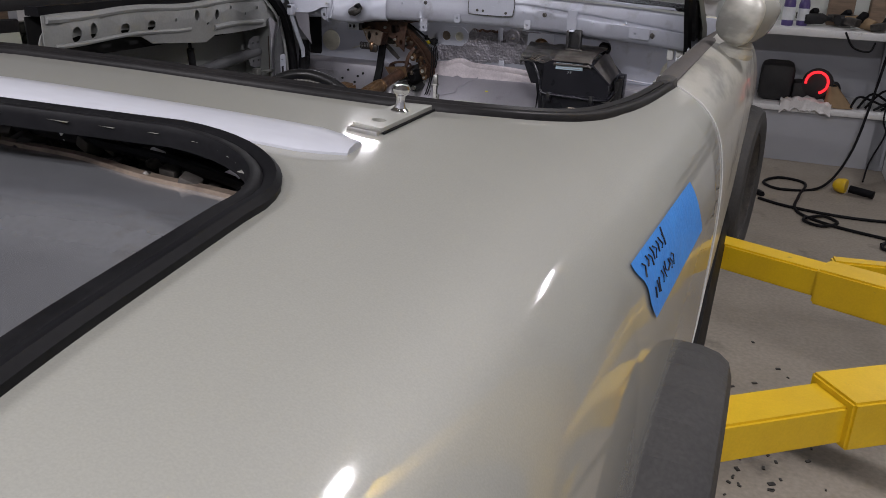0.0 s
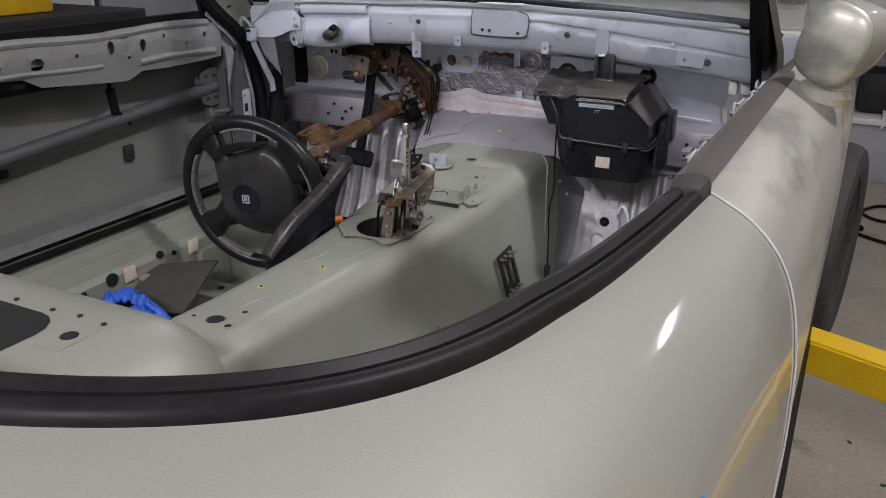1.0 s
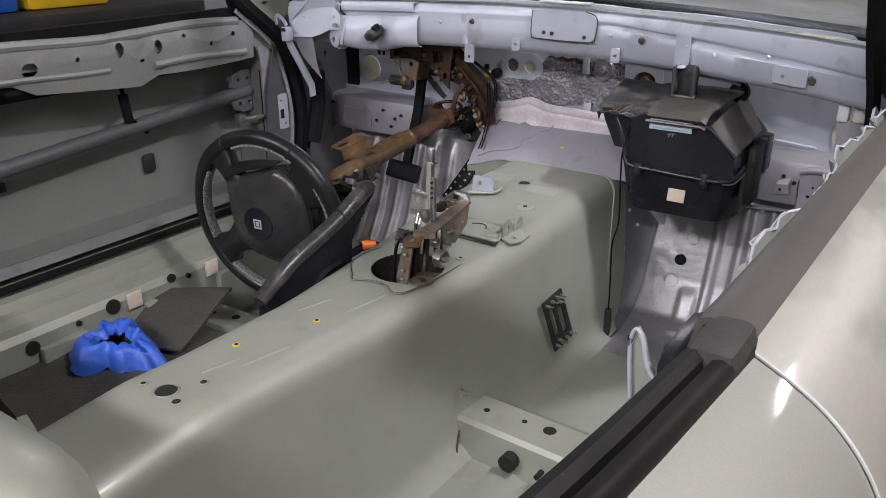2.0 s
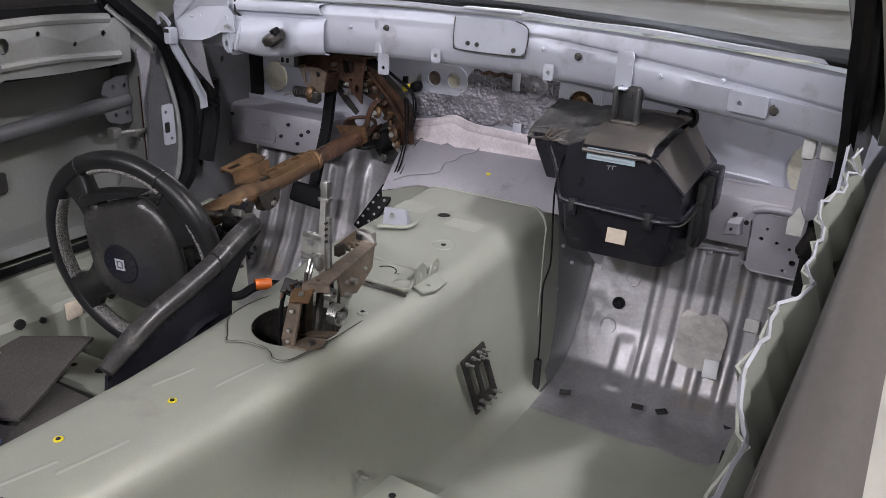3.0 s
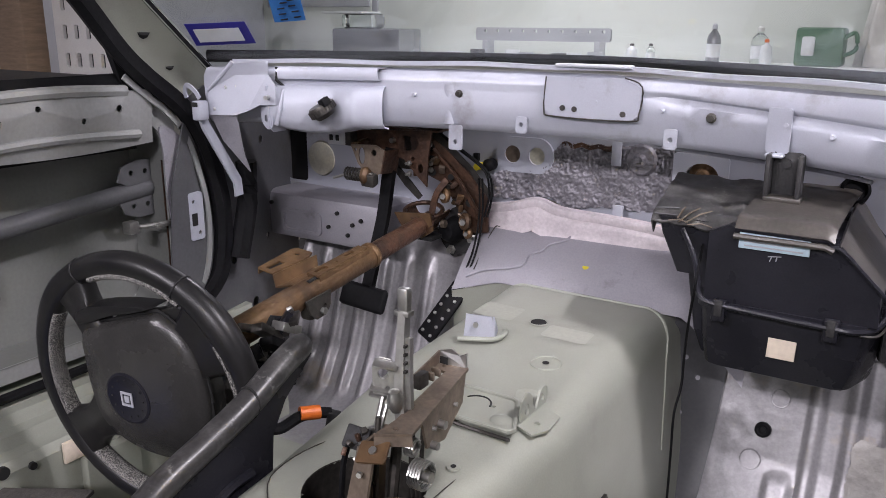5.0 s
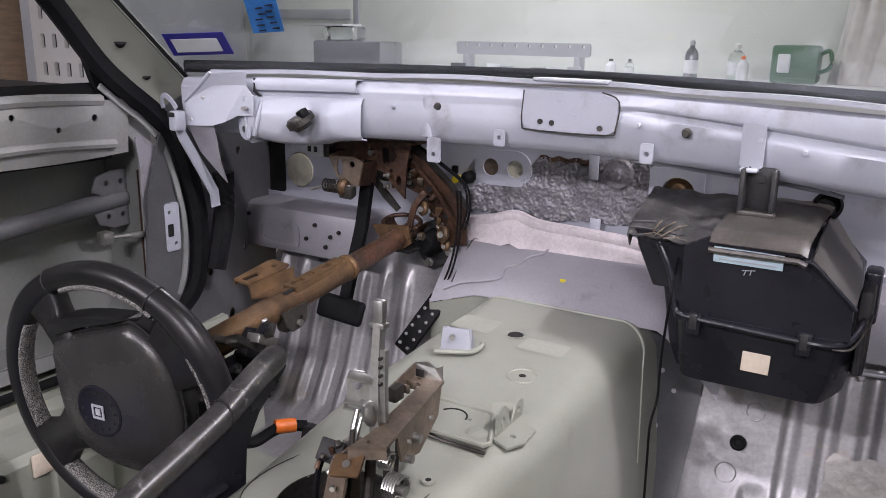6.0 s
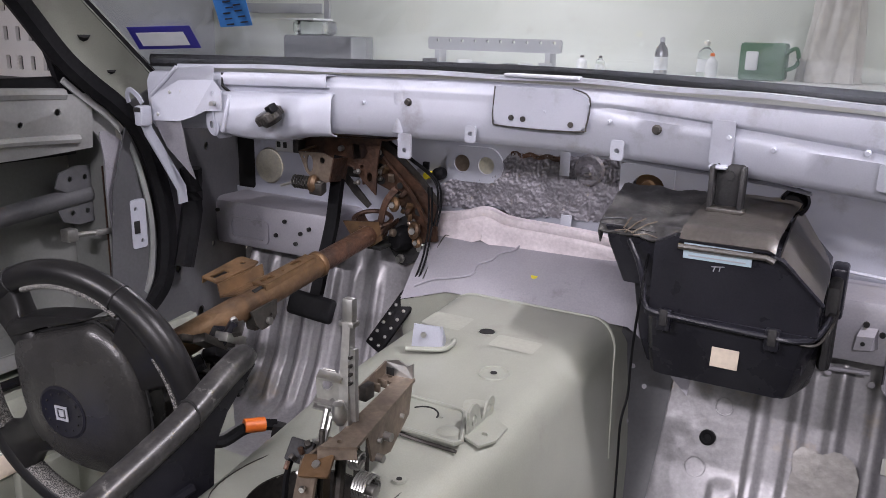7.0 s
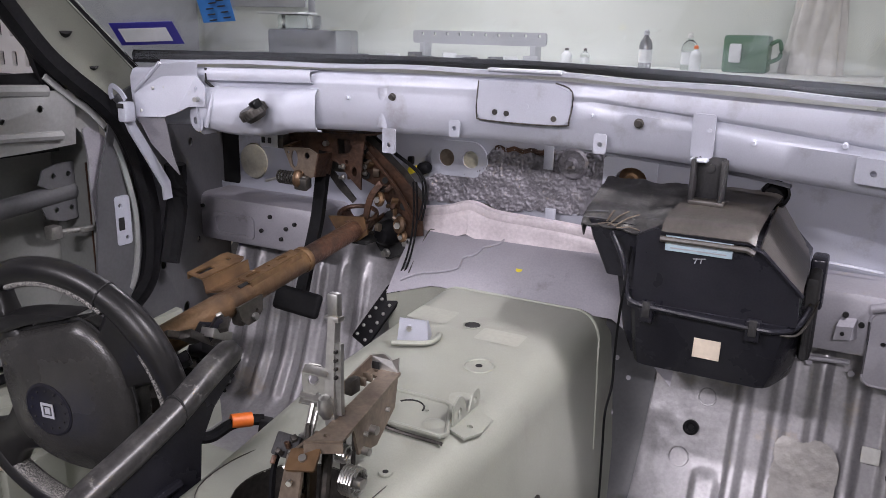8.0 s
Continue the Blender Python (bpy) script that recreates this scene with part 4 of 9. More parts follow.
    part("side_flange", folded([(-0.268, 0.262, 1.035), (-0.246, 0.262, 1.035), (-0.25, 0.25, 0.95), (-0.252, 0.225, 0.885), (-0.282, 0.22, 0.865), (-0.275, 0.248, 0.95)], [(0, 1, 2, 5), (5, 2, 3, 4)], 0.004), SEAM, CAR, "pinkish metal flange beside the tunnel", 20)
    for k, (x, z) in enumerate(((-0.262, 1.0), (-0.262, 0.97), (-0.266, 0.94), (-0.262, 0.91))):
        part("weld_spot", disc(bmesh.new(), (x, 0.256 - 0.006 * k, z), (0, 1, 0), 0.003, 0.006, 8), DARK_METAL, CAR)
    part("valve", lathe(bmesh.new(), [(0, 0), (0.011, 0), (0.012, 0.004), (0.012, 0.02), (0.006, 0.024), (0, 0.024)], pose(-0.258, 0.297, 1.115, 90, 0, 0), 14), RUBBER, CAR, "small black valve")
    part("valve_cap", disc(bmesh.new(), (-0.281, 0.284, 1.11), (0, 1, 0), 0.007, 0.022, 12), YELLOW_MARK, CAR, "yellow valve cap")
    part("square_plug", boxed(-0.298, -0.286, 0.288, 0.297, 1.118, 1.134, 0.002), RUBBER, CAR, "small square black plug")
    # crumpled deadener patch, set into the firewall
    def crumple(u, v):
        x, z = -0.262 + 0.40 * u, 1.035 + 0.145 * v
        n = noise.noise(Vector((x * 40, z * 40, 0))) * 0.005 + abs(noise.noise(Vector((x * 120, z * 90, 3)))) * 0.006 + noise.noise(Vector((x * 260, z * 260, 5))) * 0.003
        return Vector((x, 0.2915 + n, z))
    lower = [(-0.262, 1.05), (-0.22, 1.052), (-0.18, 1.055), (-0.155, 1.066), (-0.135, 1.064), (-0.1, 1.047), (-0.03, 1.058), (0.07, 1.06), (0.2, 1.06)]
    upper = [(-0.262, 1.092), (-0.235, 1.105), (-0.21, 1.108), (-0.15, 1.118), (-0.13, 1.15), (-0.113, 1.168), (0.0, 1.172), (0.095, 1.175), (0.2, 1.172)]
    def crop(u, v):
        x, z = -0.262 + 0.40 * u, 1.035 + 0.145 * v
        rag = 0.003 * noise.noise(Vector((x * 90, z * 90, 9)))
        return curve_at(lower, x) + rag < z < curve_at(upper, x) + rag
    part("sound_deadener", grid(bmesh.new(), crumple, span(0, 1, 230), span(0, 1, 84), crop), DEADENER, CAR, "crumpled dark grey sound deadener on the firewall", 80)
    part("rusty_edge", grid(bmesh.new(), lambda u, v: Vector((-0.112 + 0.105 * u, 0.2905 + 0.003 * noise.noise(Vector((u * 12, v * 3, 4))), 1.162 + 0.008 * v + 0.002 * math.sin(21 * u))), span(0, 1, 24), span(0, 1, 4), None, 0.002), RUST, CAR, "rusty torn upper edge of the deadener", 60)
    # tabs over the deadener
    for x, z0, z1, w in ((-0.004, 1.138, 1.18, 0.009), (0.005, 1.045, 1.068, 0.01)):
        part("deadener_tab", boxed(x - w, x + w, 0.281, 0.285, z0, z1, 0.001), COWL, CAR)
    part("round_boss", lathe(bmesh.new(), [(0, 0), (0.028, 0), (0.024, 0.006), (0.012, 0.008), (0.008, 0.02), (0, 0.02)], pose(0.04, 0.288, 1.152, 90, 0, 0), 18), DEADENER, CAR)
    part("boss_pin", rod(bmesh.new(), (0.036, 0.272, 1.146), (0.05, 0.262, 1.15), 0.003, n=8), STEEL, CAR)
    # pale plate with the blower's bolt
    bm = sheet(bmesh.new(), rounded(0.098, 0.19, 1.10, 1.172, 0.006), [ngon(0.147, 1.135, 0.027, 0.022, 20)], 0.004, upright(0.278))
    part("blower_plate", bm, COWL, CAR)
    part("pipe_end", lathe(bmesh.new(), [(0, 0), (0.024, 0), (0.024, 0.012), (0.012, 0.02), (0.01, 0.03), (0, 0.03)], pose(0.147, 0.30, 1.135, 90, 0, 0), 18), OCHRE, CAR, "yellow zinc pipe end")
    # cream seam over the lower slope
    pts = spline([(-0.262, 0.272, 1.028), (-0.2, 0.272, 1.038), (-0.15, 0.272, 1.052), (-0.10, 0.272, 1.04), (0.0, 0.272, 1.036), (0.09, 0.272, 1.03), (0.2, 0.272, 1.01)], 8)
    prof = [(-0.012, -0.045), (0.018, -0.047), (0.007, -0.022), (0.010, -0.012), (0.003, -0.004), (0.006, 0.004), (0.004, 0.011), (-0.010, 0.013)]
    part("seam", sweep(bmesh.new(), pts, prof), SEAM, CAR, "cream seam sealer along the firewall", 60)
    # slope between firewall and tunnel, the beam's shadow in its colour
    def slope(u, v):
        x = -0.262 + 0.532 * u
        y, z = 0.165 + 0.115 * v, 0.925 + 0.085 * v + 0.012 * math.sin(math.pi * v)
        return Vector((x, y - 0.12 * max(0, abs(x) - 0.17) * (1 - v), z - (0.9 if x > 0 else 0.3) * max(0, abs(x) - 0.17) * (1 - v)))
    part("firewall_slope", grid(bmesh.new(), slope, span(0, 1, 30), span(0, 1, 10)), COWL_DULL_SHADED, CAR, "grey lower slope of the firewall, darkened for the beam's shadow", 60)
    def shoulder(u, v):
        p = slope(0.25 * u, 0.0) + Vector((0, 0.001, -0.0015))
        return Vector((p.x, p.y + 0.035 * v, p.z * (1 - v) + 0.62 * v))
    part("slope_shoulder", grid(bmesh.new(), shoulder, span(0, 1, 8), span(0, 1, 8)), INNER, CAR, "sage metal closing the slope beside the tunnel", 60)
    part("drain_hole", disc(bmesh.new(), (0.10, 0.243, 0.985), (0, -0.6, 0.8), 0.012, 0.004, 16), VOID, CAR)
    part("paint_mark", disc(bmesh.new(), (-0.02, 0.21, 0.967), (0, -0.6, 0.8), 0.006, 0.004, 12), YELLOW_MARK, CAR)
    bead = [slope(u, v) + Vector((0, -0.001, 0.0015)) for u, v in ((0.355, 0.86), (0.345, 0.74), (0.3, 0.62), (0.285, 0.5), (0.245, 0.4), (0.24, 0.26), (0.19, 0.18), (0.1, 0.17), (0.04, 0.12))]
    part("sealer_bead", tube(bmesh.new(), spline(bead, 6), 0.0022, 6), COWL_DULL_SHADED, CAR, "wandering bead of sealer on the slope")
    line = [slope(u, v) + Vector((0, -0.001, 0.001)) for u, v in ((0.06, 0.2), (0.06, 0.78), (0.09, 0.86), (0.22, 0.88), (0.3, 0.95))]
    part("stamped_line", tube(bmesh.new(), spline(line, 5), 0.0012, 5), DARK_METAL, CAR)
    bead = [tunnel_point(0.158, q) for q in span(-0.5, 0.36, 22)] + [tunnel_point(0.158 - 0.075 * k / 14, 0.36 + 0.42 * k / 14) for k in range(1, 15)]
    part("sealer_bead", tube(bmesh.new(), [p + Vector((0.0008 * math.sin(60 * p.x), 0, 0.001)) for p in bead], 0.0026, 6), INNER, CAR, "ridge of sealer round the tunnel's front")


def build_lower_right():
    plate = rounded(0.534, 0.642, 0.892, 1.0, 0.014)
    holes = [ngon(x, z, r, None, 8) for x, z, r in ((0.56, 0.975, 0.003), (0.553, 0.955, 0.004), (0.58, 0.952, 0.0035), (0.603, 0.945, 0.003), (0.612, 0.92, 0.006), (0.598, 0.903, 0.003), (0.622, 0.935, 0.004))]
    pl = part("embossed_plate", sheet(bmesh.new(), plate, holes, 0.005, upright(0.183)), COWL_DULL_SHADED, CAR, "embossed plate with punched holes on the firewall", 25)
    # black sheet gives the plate's holes their shaded depth
    part("plate_hole_shade", boxed(0.54, 0.637, 0.1895, 0.191, 0.898, 0.994), VOID, pl)
    part("plate_rim", tube(bmesh.new(), [(x, 0.1845, z) for x, z in rounded(0.532, 0.644, 0.89, 1.002, 0.016)], 0.0022, 6, True), COWL_DULL_SHADED, pl)
    part("plate_brow", tube(bmesh.new(), spline([(0.532, 0.182, 1.006), (0.56, 0.178, 1.014), (0.62, 0.178, 1.012), (0.645, 0.182, 1.004)], 5), 0.007, 10), COWL_DULL_SHADED, pl, "rolled upper edge of the plate")
    # folded metal clip on the slope, and bright creases above and below it
    ck = part("panel_clip", folded([(0.488, 0.178, 0.952), (0.51, 0.178, 0.955), (0.512, 0.176, 0.976), (0.49, 0.176, 0.974), (0.494, 0.19, 0.984), (0.516, 0.19, 0.986), (0.522, 0.194, 0.955)], [(0, 1, 2, 3), (3, 2, 5, 4), (1, 6, 5, 2)], 0.002), COWL_DULL_SHADED, CAR, "folded spring clip on the firewall", 20)
    part("clip_hole", disc(bmesh.new(), (0.499, 0.1765, 0.964), (0, 1, 0.1), 0.003, 0.004, 8), VOID, ck)
    part("bright_crease", tube(bmesh.new(), spline([(0.455, 0.268, 1.043), (0.49, 0.268, 1.041), (0.54, 0.268, 1.037)], 5), 0.003, 8), COWL, CAR, "bright crease in the firewall")
    part("bright_crease", tube(bmesh.new(), spline([(0.42, 0.222, 0.899), (0.46, 0.222, 0.902), (0.515, 0.222, 0.905)], 5), 0.004, 8), COWL_DULL_SHADED, CAR, "bright crease over the ribs")
    # dash bracket by the pillar: white plastic head, grey post, white lower clip
    b = part("dash_post", folded([(0.612, 0.004, 1.158), (0.632, -0.006, 1.16), (0.654, 0.002, 1.156), (0.65, 0.002, 1.066), (0.63, -0.006, 1.06), (0.611, 0.004, 1.07)], [(0, 1, 4, 5), (1, 2, 3, 4)], 0.003), COWL_DULL_SHADED, CAR, "grey upright dash bracket beside the pillar", 20)
    part("bracket_head", boxed(0.608, 0.627, -0.006, 0.016, 1.156, 1.189, 0.004), PUTTY, b, "white plastic bracket head")
    part("bracket_head", boxed(0.633, 0.66, -0.008, 0.014, 1.158, 1.194, 0.005), PUTTY, b, "white plastic bracket head")
    part("bracket_bolt", disc(bmesh.new(), (0.653, -0.010, 1.18), (0, 1, 0), 0.005, 0.008, 10), STEEL, b)
    part("bracket_arm", sweep(bmesh.new(), spline([(0.636, -0.008, 1.197), (0.655, -0.006, 1.206), (0.69, -0.004, 1.204)], 4), [(-0.004, -0.0015), (0.004, -0.0015), (0.004, 0.0015), (-0.004, 0.0015)]), TRIM_WHITE, b)
    part("lower_clip", rings(bmesh.new(), [[(x, y, z) for x, z in ((0.61, 1.036), (0.632, 1.036), (0.634, 1.062), (0.627, 1.074), (0.622, 1.084), (0.614, 1.066), (0.609, 1.06))] for y in (-0.008, 0.004)]), PUTTY, b, "white plastic clip")
    part("latch_lump", box(bmesh.new(), -0.018, 0.016, -0.012, 0.012, -0.03, 0.02, 0.008, pose(0.652, 0.0, 1.03, 10, 18, 25)), SOOTY, b, "dark latch piece")
    y, z = toe(0.648, 0.45)
    part("grommet", disc(bmesh.new(), (0.648, y - 0.03, z), (0, -0.9, 0.35), 0.014, 0.012, 18), RUBBER, CAR, "black rubber plug in the toe board")
    y, z = toe(0.563, 0.375)
    part("square_patch", box(bmesh.new(), -0.013, 0.013, -0.002, 0.002, -0.0125, 0.0125, 0.002, pose(0.563, y - 0.014, z + 0.004, -20, 0, 0)), PUTTY, CAR, "small pale square patch on the toe board")
    for x, z in ((0.52, 0.893), (0.548, 0.889), (0.40, 0.905), (0.46, 0.90), (0.62, 0.885)):
        part("rivet", disc(bmesh.new(), (x, 0.236, z - 0.01), (0, -0.9, 0.3), 0.005, 0.012, 10), COWL_DULL_SHADED, CAR)
    def glue(u, v):
        x, q = 0.425 + 0.105 * u, 0.25 + 0.13 * v
        y, z = toe(x, q)
        return Vector((x, y - 0.0095 + 0.001 * noise.noise(Vector((u * 9, v * 9, 4))), z + 0.004))
    part("glue_patch", grid(bmesh.new(), glue, span(0, 1, 60), span(0, 1, 60), lambda u, v: (2 * u - 1) ** 4 + (2 * v - 1) ** 4 + 0.4 * noise.noise(Vector((u * 4, v * 4, 1))) < 0.7), TAN_GLUE, CAR, "tan patch of old glue on the toe board", 60)
    y, z = toe(0.30, 0.352)
    part("grommet", lathe(bmesh.new(), [(0, 0.002), (0.005, 0.002), (0.006, 0.005), (0.009, 0.006), (0.0125, 0.004), (0.013, -0.004), (0, -0.004)], pose(0.30, y - 0.003, z, 72, 0, 0), 20), RUBBER, CAR, "black rubber grommet in the toe board")
    for x, q, r in ((0.288, 0.297, 0.016), (0.318, 0.41, 0.014)):
        y, z = toe(x, q)
        part("pressed_boss", tube(bmesh.new(), [(x + r * math.cos(a), y - 0.002 + 0.34 * r * math.sin(a), z + 0.94 * r * math.sin(a)) for a in span(0, 2 * math.pi, 18)[:-1]], 0.0010, 5, True), TOE, CAR)


TAN_GLUE = material("tan_old_glue", (0.35, 0.335, 0.315), (0.28, 0.268, 0.255), rough=0.5, metal=0.1, scale=40, grain=0.1, bump=0.12, bscale=150)
def build_footwell_cheek():
    # metal between the tunnel and the passenger's toe board, darkened for shade
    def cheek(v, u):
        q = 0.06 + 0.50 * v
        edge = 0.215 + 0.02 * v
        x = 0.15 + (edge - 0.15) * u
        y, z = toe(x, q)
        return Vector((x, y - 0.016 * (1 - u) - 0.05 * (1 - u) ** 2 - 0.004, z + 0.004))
    part("footwell_cheek", grid(bmesh.new(), cheek, span(0, 1, 24), span(0, 1, 10)), SHADED_GREY, CAR, "grey sheet between tunnel and toe board, darkened for shade", 60)
    for v, u in ((0.95, 0.4), (0.8, 0.25), (0.72, 0.5), (0.6, 0.3)):
        p = cheek(v, u)
        part("rivet", disc(bmesh.new(), p, (0.3, -0.9, 0.2), 0.004, 0.006, 10), COWL_DULL_SHADED, CAR)


build_front()
build_lower_right()
build_footwell_cheek()


def bow(x, y0=0.135, k=0.42):
    return y0 - k * x * x


def build_dash_beam():
    # folded sheet beam under the windscreen
    xs = span(-0.66, 0.66, 66)
    prof = [(0.10, 1.2), (0.035, 1.199), (0.008, 1.203), (0.0, 1.215), (-0.004, 1.25), (-0.001, 1.268), (0.004, 1.2725), (0.006, 1.277), (-0.001, 1.2805), (-0.002, 1.285), (0.004, 1.298), (0.018, 1.302), (0.03, 1.302)]
    def f(k, x):
        dy, z = prof[int(k)]
        drop = 0.012 * max(0, x) / 0.6
        wave = 0.004 * math.sin(9 * x) if 0 < int(k) < 5 else 0
        if 4 < int(k) < 10:
            on = min(max((x - 0.06) / 0.1, 0.0), 1.0)
            dy = dy * on - 0.0035 * (1 - on)
            drop += 0.024 * max(0.0, x - 0.12) / 0.5
        return Vector((x, bow(x) + dy + wave, z - drop))
    beam = part("dash_beam", grid(bmesh.new(), f, list(range(len(prof))), xs), COWL, CAR, "silver dashboard cross beam with tabs and studs, lavender from painted-in cool light", 50)
    def face(x):
        return bow(x) - 0.006
    # raised centre panel with scribed outline
    out = [(-0.07, 1.298), (-0.072, 1.246), (-0.055, 1.236), (0.07, 1.236), (0.085, 1.246), (0.088, 1.288), (0.06, 1.3)]
    part("centre_panel", sheet(bmesh.new(), out, [], 0.003, lambda u, v, w: Vector((u, face(u) - 0.003 + w, v - 0.012 * max(0, u) / 0.6))), COWL, beam)
    part("panel_outline", tube(bmesh.new(), spline([(x, face(x) - 0.003, z) for x, z in out], 4), 0.0013, 5), DARK_METAL, beam)
    for x, z, r in ((-0.04, 1.25, 0.0045), (-0.02, 1.249, 0.0045), (0.06, 1.246, 0.0045), (0.015, 1.262, 0.003), (-0.222, 1.264, 0.0045), (0.195, 1.25, 0.005), (0.12, 1.255, 0.003), (0.30, 1.25, 0.003), (0.36, 1.24, 0.003), (0.47, 1.25, 0.003), (0.56, 1.222, 0.006), (-0.3, 1.26, 0.003)):
        part("beam_stud", lathe(bmesh.new(), [(0, 0), (r * 1.5, 0), (r * 1.5, 0.001), (r, 0.0015), (r, 0.007), (0, 0.007)], pose(x, face(x) + 0.001, z, 90, 0, 0), 10), DARK_METAL if r > 0.0041 else COWL, beam)
    ring = [(x, face(x) - 0.0034, z) for x, z in ngon(0.013, 1.275, 0.011, None, 24)]
    part("round_mark", tube(bmesh.new(), ring, 0.0008, 4, True), DARK_METAL, beam)
    # hanging tabs with holes
    for x, w, z0, z1 in ((-0.225, 0.013, 1.17, 1.212), (-0.109, 0.010, 1.205, 1.232), (0.138, 0.010, 1.20, 1.23)):
        bm = sheet(bmesh.new(), rounded(x - w, x + w, z0, z1, 0.004), [ngon(x, z0 + 0.014, 0.004, None, 10)], 0.003, upright(face(x) - 0.006))
        part("hanging_tab", bm, COWL, beam)
    # raised saddle over the heater box, and the flat tab beyond
    bm = sheet(bmesh.new(), rounded(0.275, 0.307, 1.212, 1.272, 0.004), [], 0.004, lambda u, v, w: Vector((u, face(u) - 0.003 + w, v)))
    box(bm, 0.279, 0.303, 0.074, 0.10, 1.207, 1.212, 0.002)
    part("saddle", bm, COWL, beam)
    bm = sheet(bmesh.new(), rounded(0.485, 0.55, 1.208, 1.24, 0.004), [ngon(0.505, 1.222, 0.004, None, 10)], 0.004, lambda u, v, w: Vector((u, face(u) - 0.008 + w, v)))
    part("flat_tab", bm, COWL, beam)
    # driver's side pressed mount with the grey sensor
    def mount_point(k, x):
        prof = [(0.004, 1.272), (-0.02, 1.270), (-0.034, 1.262), (-0.04, 1.24), (-0.041, 1.222), (-0.036, 1.206), (-0.024, 1.199), (0.006, 1.196)]
        dy, z = prof[int(k)]
        q = (x + 0.53) / 0.175
        deep = 1.0 - 0.42 * math.exp(-((q - 0.5) / 0.16) ** 2) - 0.55 * max(0, q - 0.8) / 0.2
        sag = 0.010 * math.sin(math.pi * min(1, q * 1.3)) if int(k) > 3 else 0.0
        return Vector((x, bow(x) + dy * deep, z - sag + 0.004 * max(0, q - 0.7)))
    mount = part("sensor_mount", grid(bmesh.new(), mount_point, list(range(8)), span(-0.53, -0.352, 36), None, 0.003), COWL, beam, "pressed silver mount with rounded lower edge", 60)
    part("mount_side", sheet(bmesh.new(), [(-0.045, 1.272), (0.0, 1.272), (0.0, 1.19), (-0.03, 1.19), (-0.042, 1.20)], [], 0.003, lambda u, v, w: Vector((-0.533 + w, bow(-0.533) + u, v))), COWL, mount)
    ear = [(-0.552, 1.232), (-0.53, 1.236), (-0.525, 1.205), (-0.536, 1.195), (-0.55, 1.206)]
    part("mount_ear", sheet(bmesh.new(), [(p.x, p.y) for p in spline([(a, b, 0) for a, b in ear], 4, True)], [ngon(-0.541, 1.214, 0.004, 0.0065, 10)], 0.003, upright(-0.022)), COWL, mount, "rounded ear with a slot", 20)
    part("mount_crease", tube(bmesh.new(), [(-0.512, bow(-0.512) - 0.03, 1.264), (-0.511, bow(-0.511) - 0.043, 1.235), (-0.52, bow(-0.52) - 0.04, 1.204)], 0.004, 8), COWL, mount)
    S = pose(-0.437, bow(-0.437) - 0.04, 1.226, 28, -14, -20)
    bm = lathe(bmesh.new(), [(0, -0.006), (0.016, -0.006), (0.02, 0.0), (0.024, 0.002), (0.024, 0.014), (0.021, 0.018), (0, 0.018)], S, 24)
    for k in range(24):
        a = 2 * math.pi * k / 24
        box(bm, 0.0232, 0.0252, -0.0012, 0.0012, 0.002, 0.014, 0, S @ pose(0, 0, 0, 0, 0, math.degrees(a)))
    sensor = part("round_sensor", bm, DARK_METAL, mount, "dark grey ribbed sensor cap")
    part("sensor_plug", box(bmesh.new(), 0.012, 0.028, -0.008, 0.008, 0.012, 0.026, 0.002, S), RUBBER, sensor)
    # upper channel, its end seam and raised creases
    bm = grid(bmesh.new(), lambda k, x: Vector((x, bow(x) + (0.03, -0.012, -0.017, -0.014, 0.004)[int(k)], (1.303, 1.303, 1.297, 1.282, 1.279)[int(k)])), list(range(5)), span(-0.535, -0.36, 20), None, 0.002)
    part("upper_channel", bm, COWL, beam, "folded upper channel of the beam", 50)
    part("channel_seam", tube(bmesh.new(), [(-0.534, bow(-0.534) - 0.013, 1.302), (-0.533, bow(-0.533) - 0.016, 1.28), (-0.516, bow(-0.516) - 0.012, 1.262)], 0.0028, 6), VOID, beam)
    bm = grid(bmesh.new(), lambda u, v: Vector((-0.244 + 0.012 * u, bow(-0.244) - 0.001 - 0.0045 * (1 - u * u), 1.212 + 0.066 * v)), span(-1, 1, 8), span(0, 1, 8))
    part("raised_crease", bm, COWL, beam, "", 60)
    # thin edge wire under the beam on the passenger side
    pts = spline([(0.10, 0.165, 1.196), (0.2, 0.155, 1.192), (0.34, 0.13, 1.187), (0.41, 0.105, 1.182)], 6)
    part("edge_rail", tube(bmesh.new(), pts, 0.003, 8), COWL, beam, "thin folded edge under the beam")
    # folded end panels at the driver's pillar
    top = [(-0.586, -0.05, 1.309), (-0.539, -0.012, 1.314), (-0.541, -0.012, 1.29), (-0.587, -0.046, 1.289), (-0.631, -0.07, 1.26), (-0.622, -0.06, 1.27)]
    gus = part("end_gusset", folded(top, [(0, 1, 2, 3), (0, 3, 4)], 0.003), COWL, beam, "sloping folded end panel of the beam", 20)
    low = [(-0.631, -0.07, 1.26), (-0.587, -0.046, 1.289), (-0.541, -0.012, 1.29), (-0.513, -0.022, 1.272), (-0.515, -0.022, 1.239), (-0.545, -0.03, 1.237), (-0.565, -0.042, 1.226), (-0.587, -0.05, 1.219), (-0.629, -0.07, 1.219)]
    part("gusset_face", folded(low, [(0, 1, 2, 6, 7, 8), (2, 3, 4, 5, 6)], 0.003), COWL, gus, "", 20)
    side = [(-0.629, -0.07, 1.22), (-0.587, -0.048, 1.22), (-0.594, -0.03, 1.15), (-0.60, -0.01, 1.11), (-0.628, -0.045, 1.17)]
    part("end_plate", folded(side, [(0, 1, 2, 3, 4)], 0.003), COWL_DULL_SHADED, gus, "grey end plate reaching down to the pillar", 20)
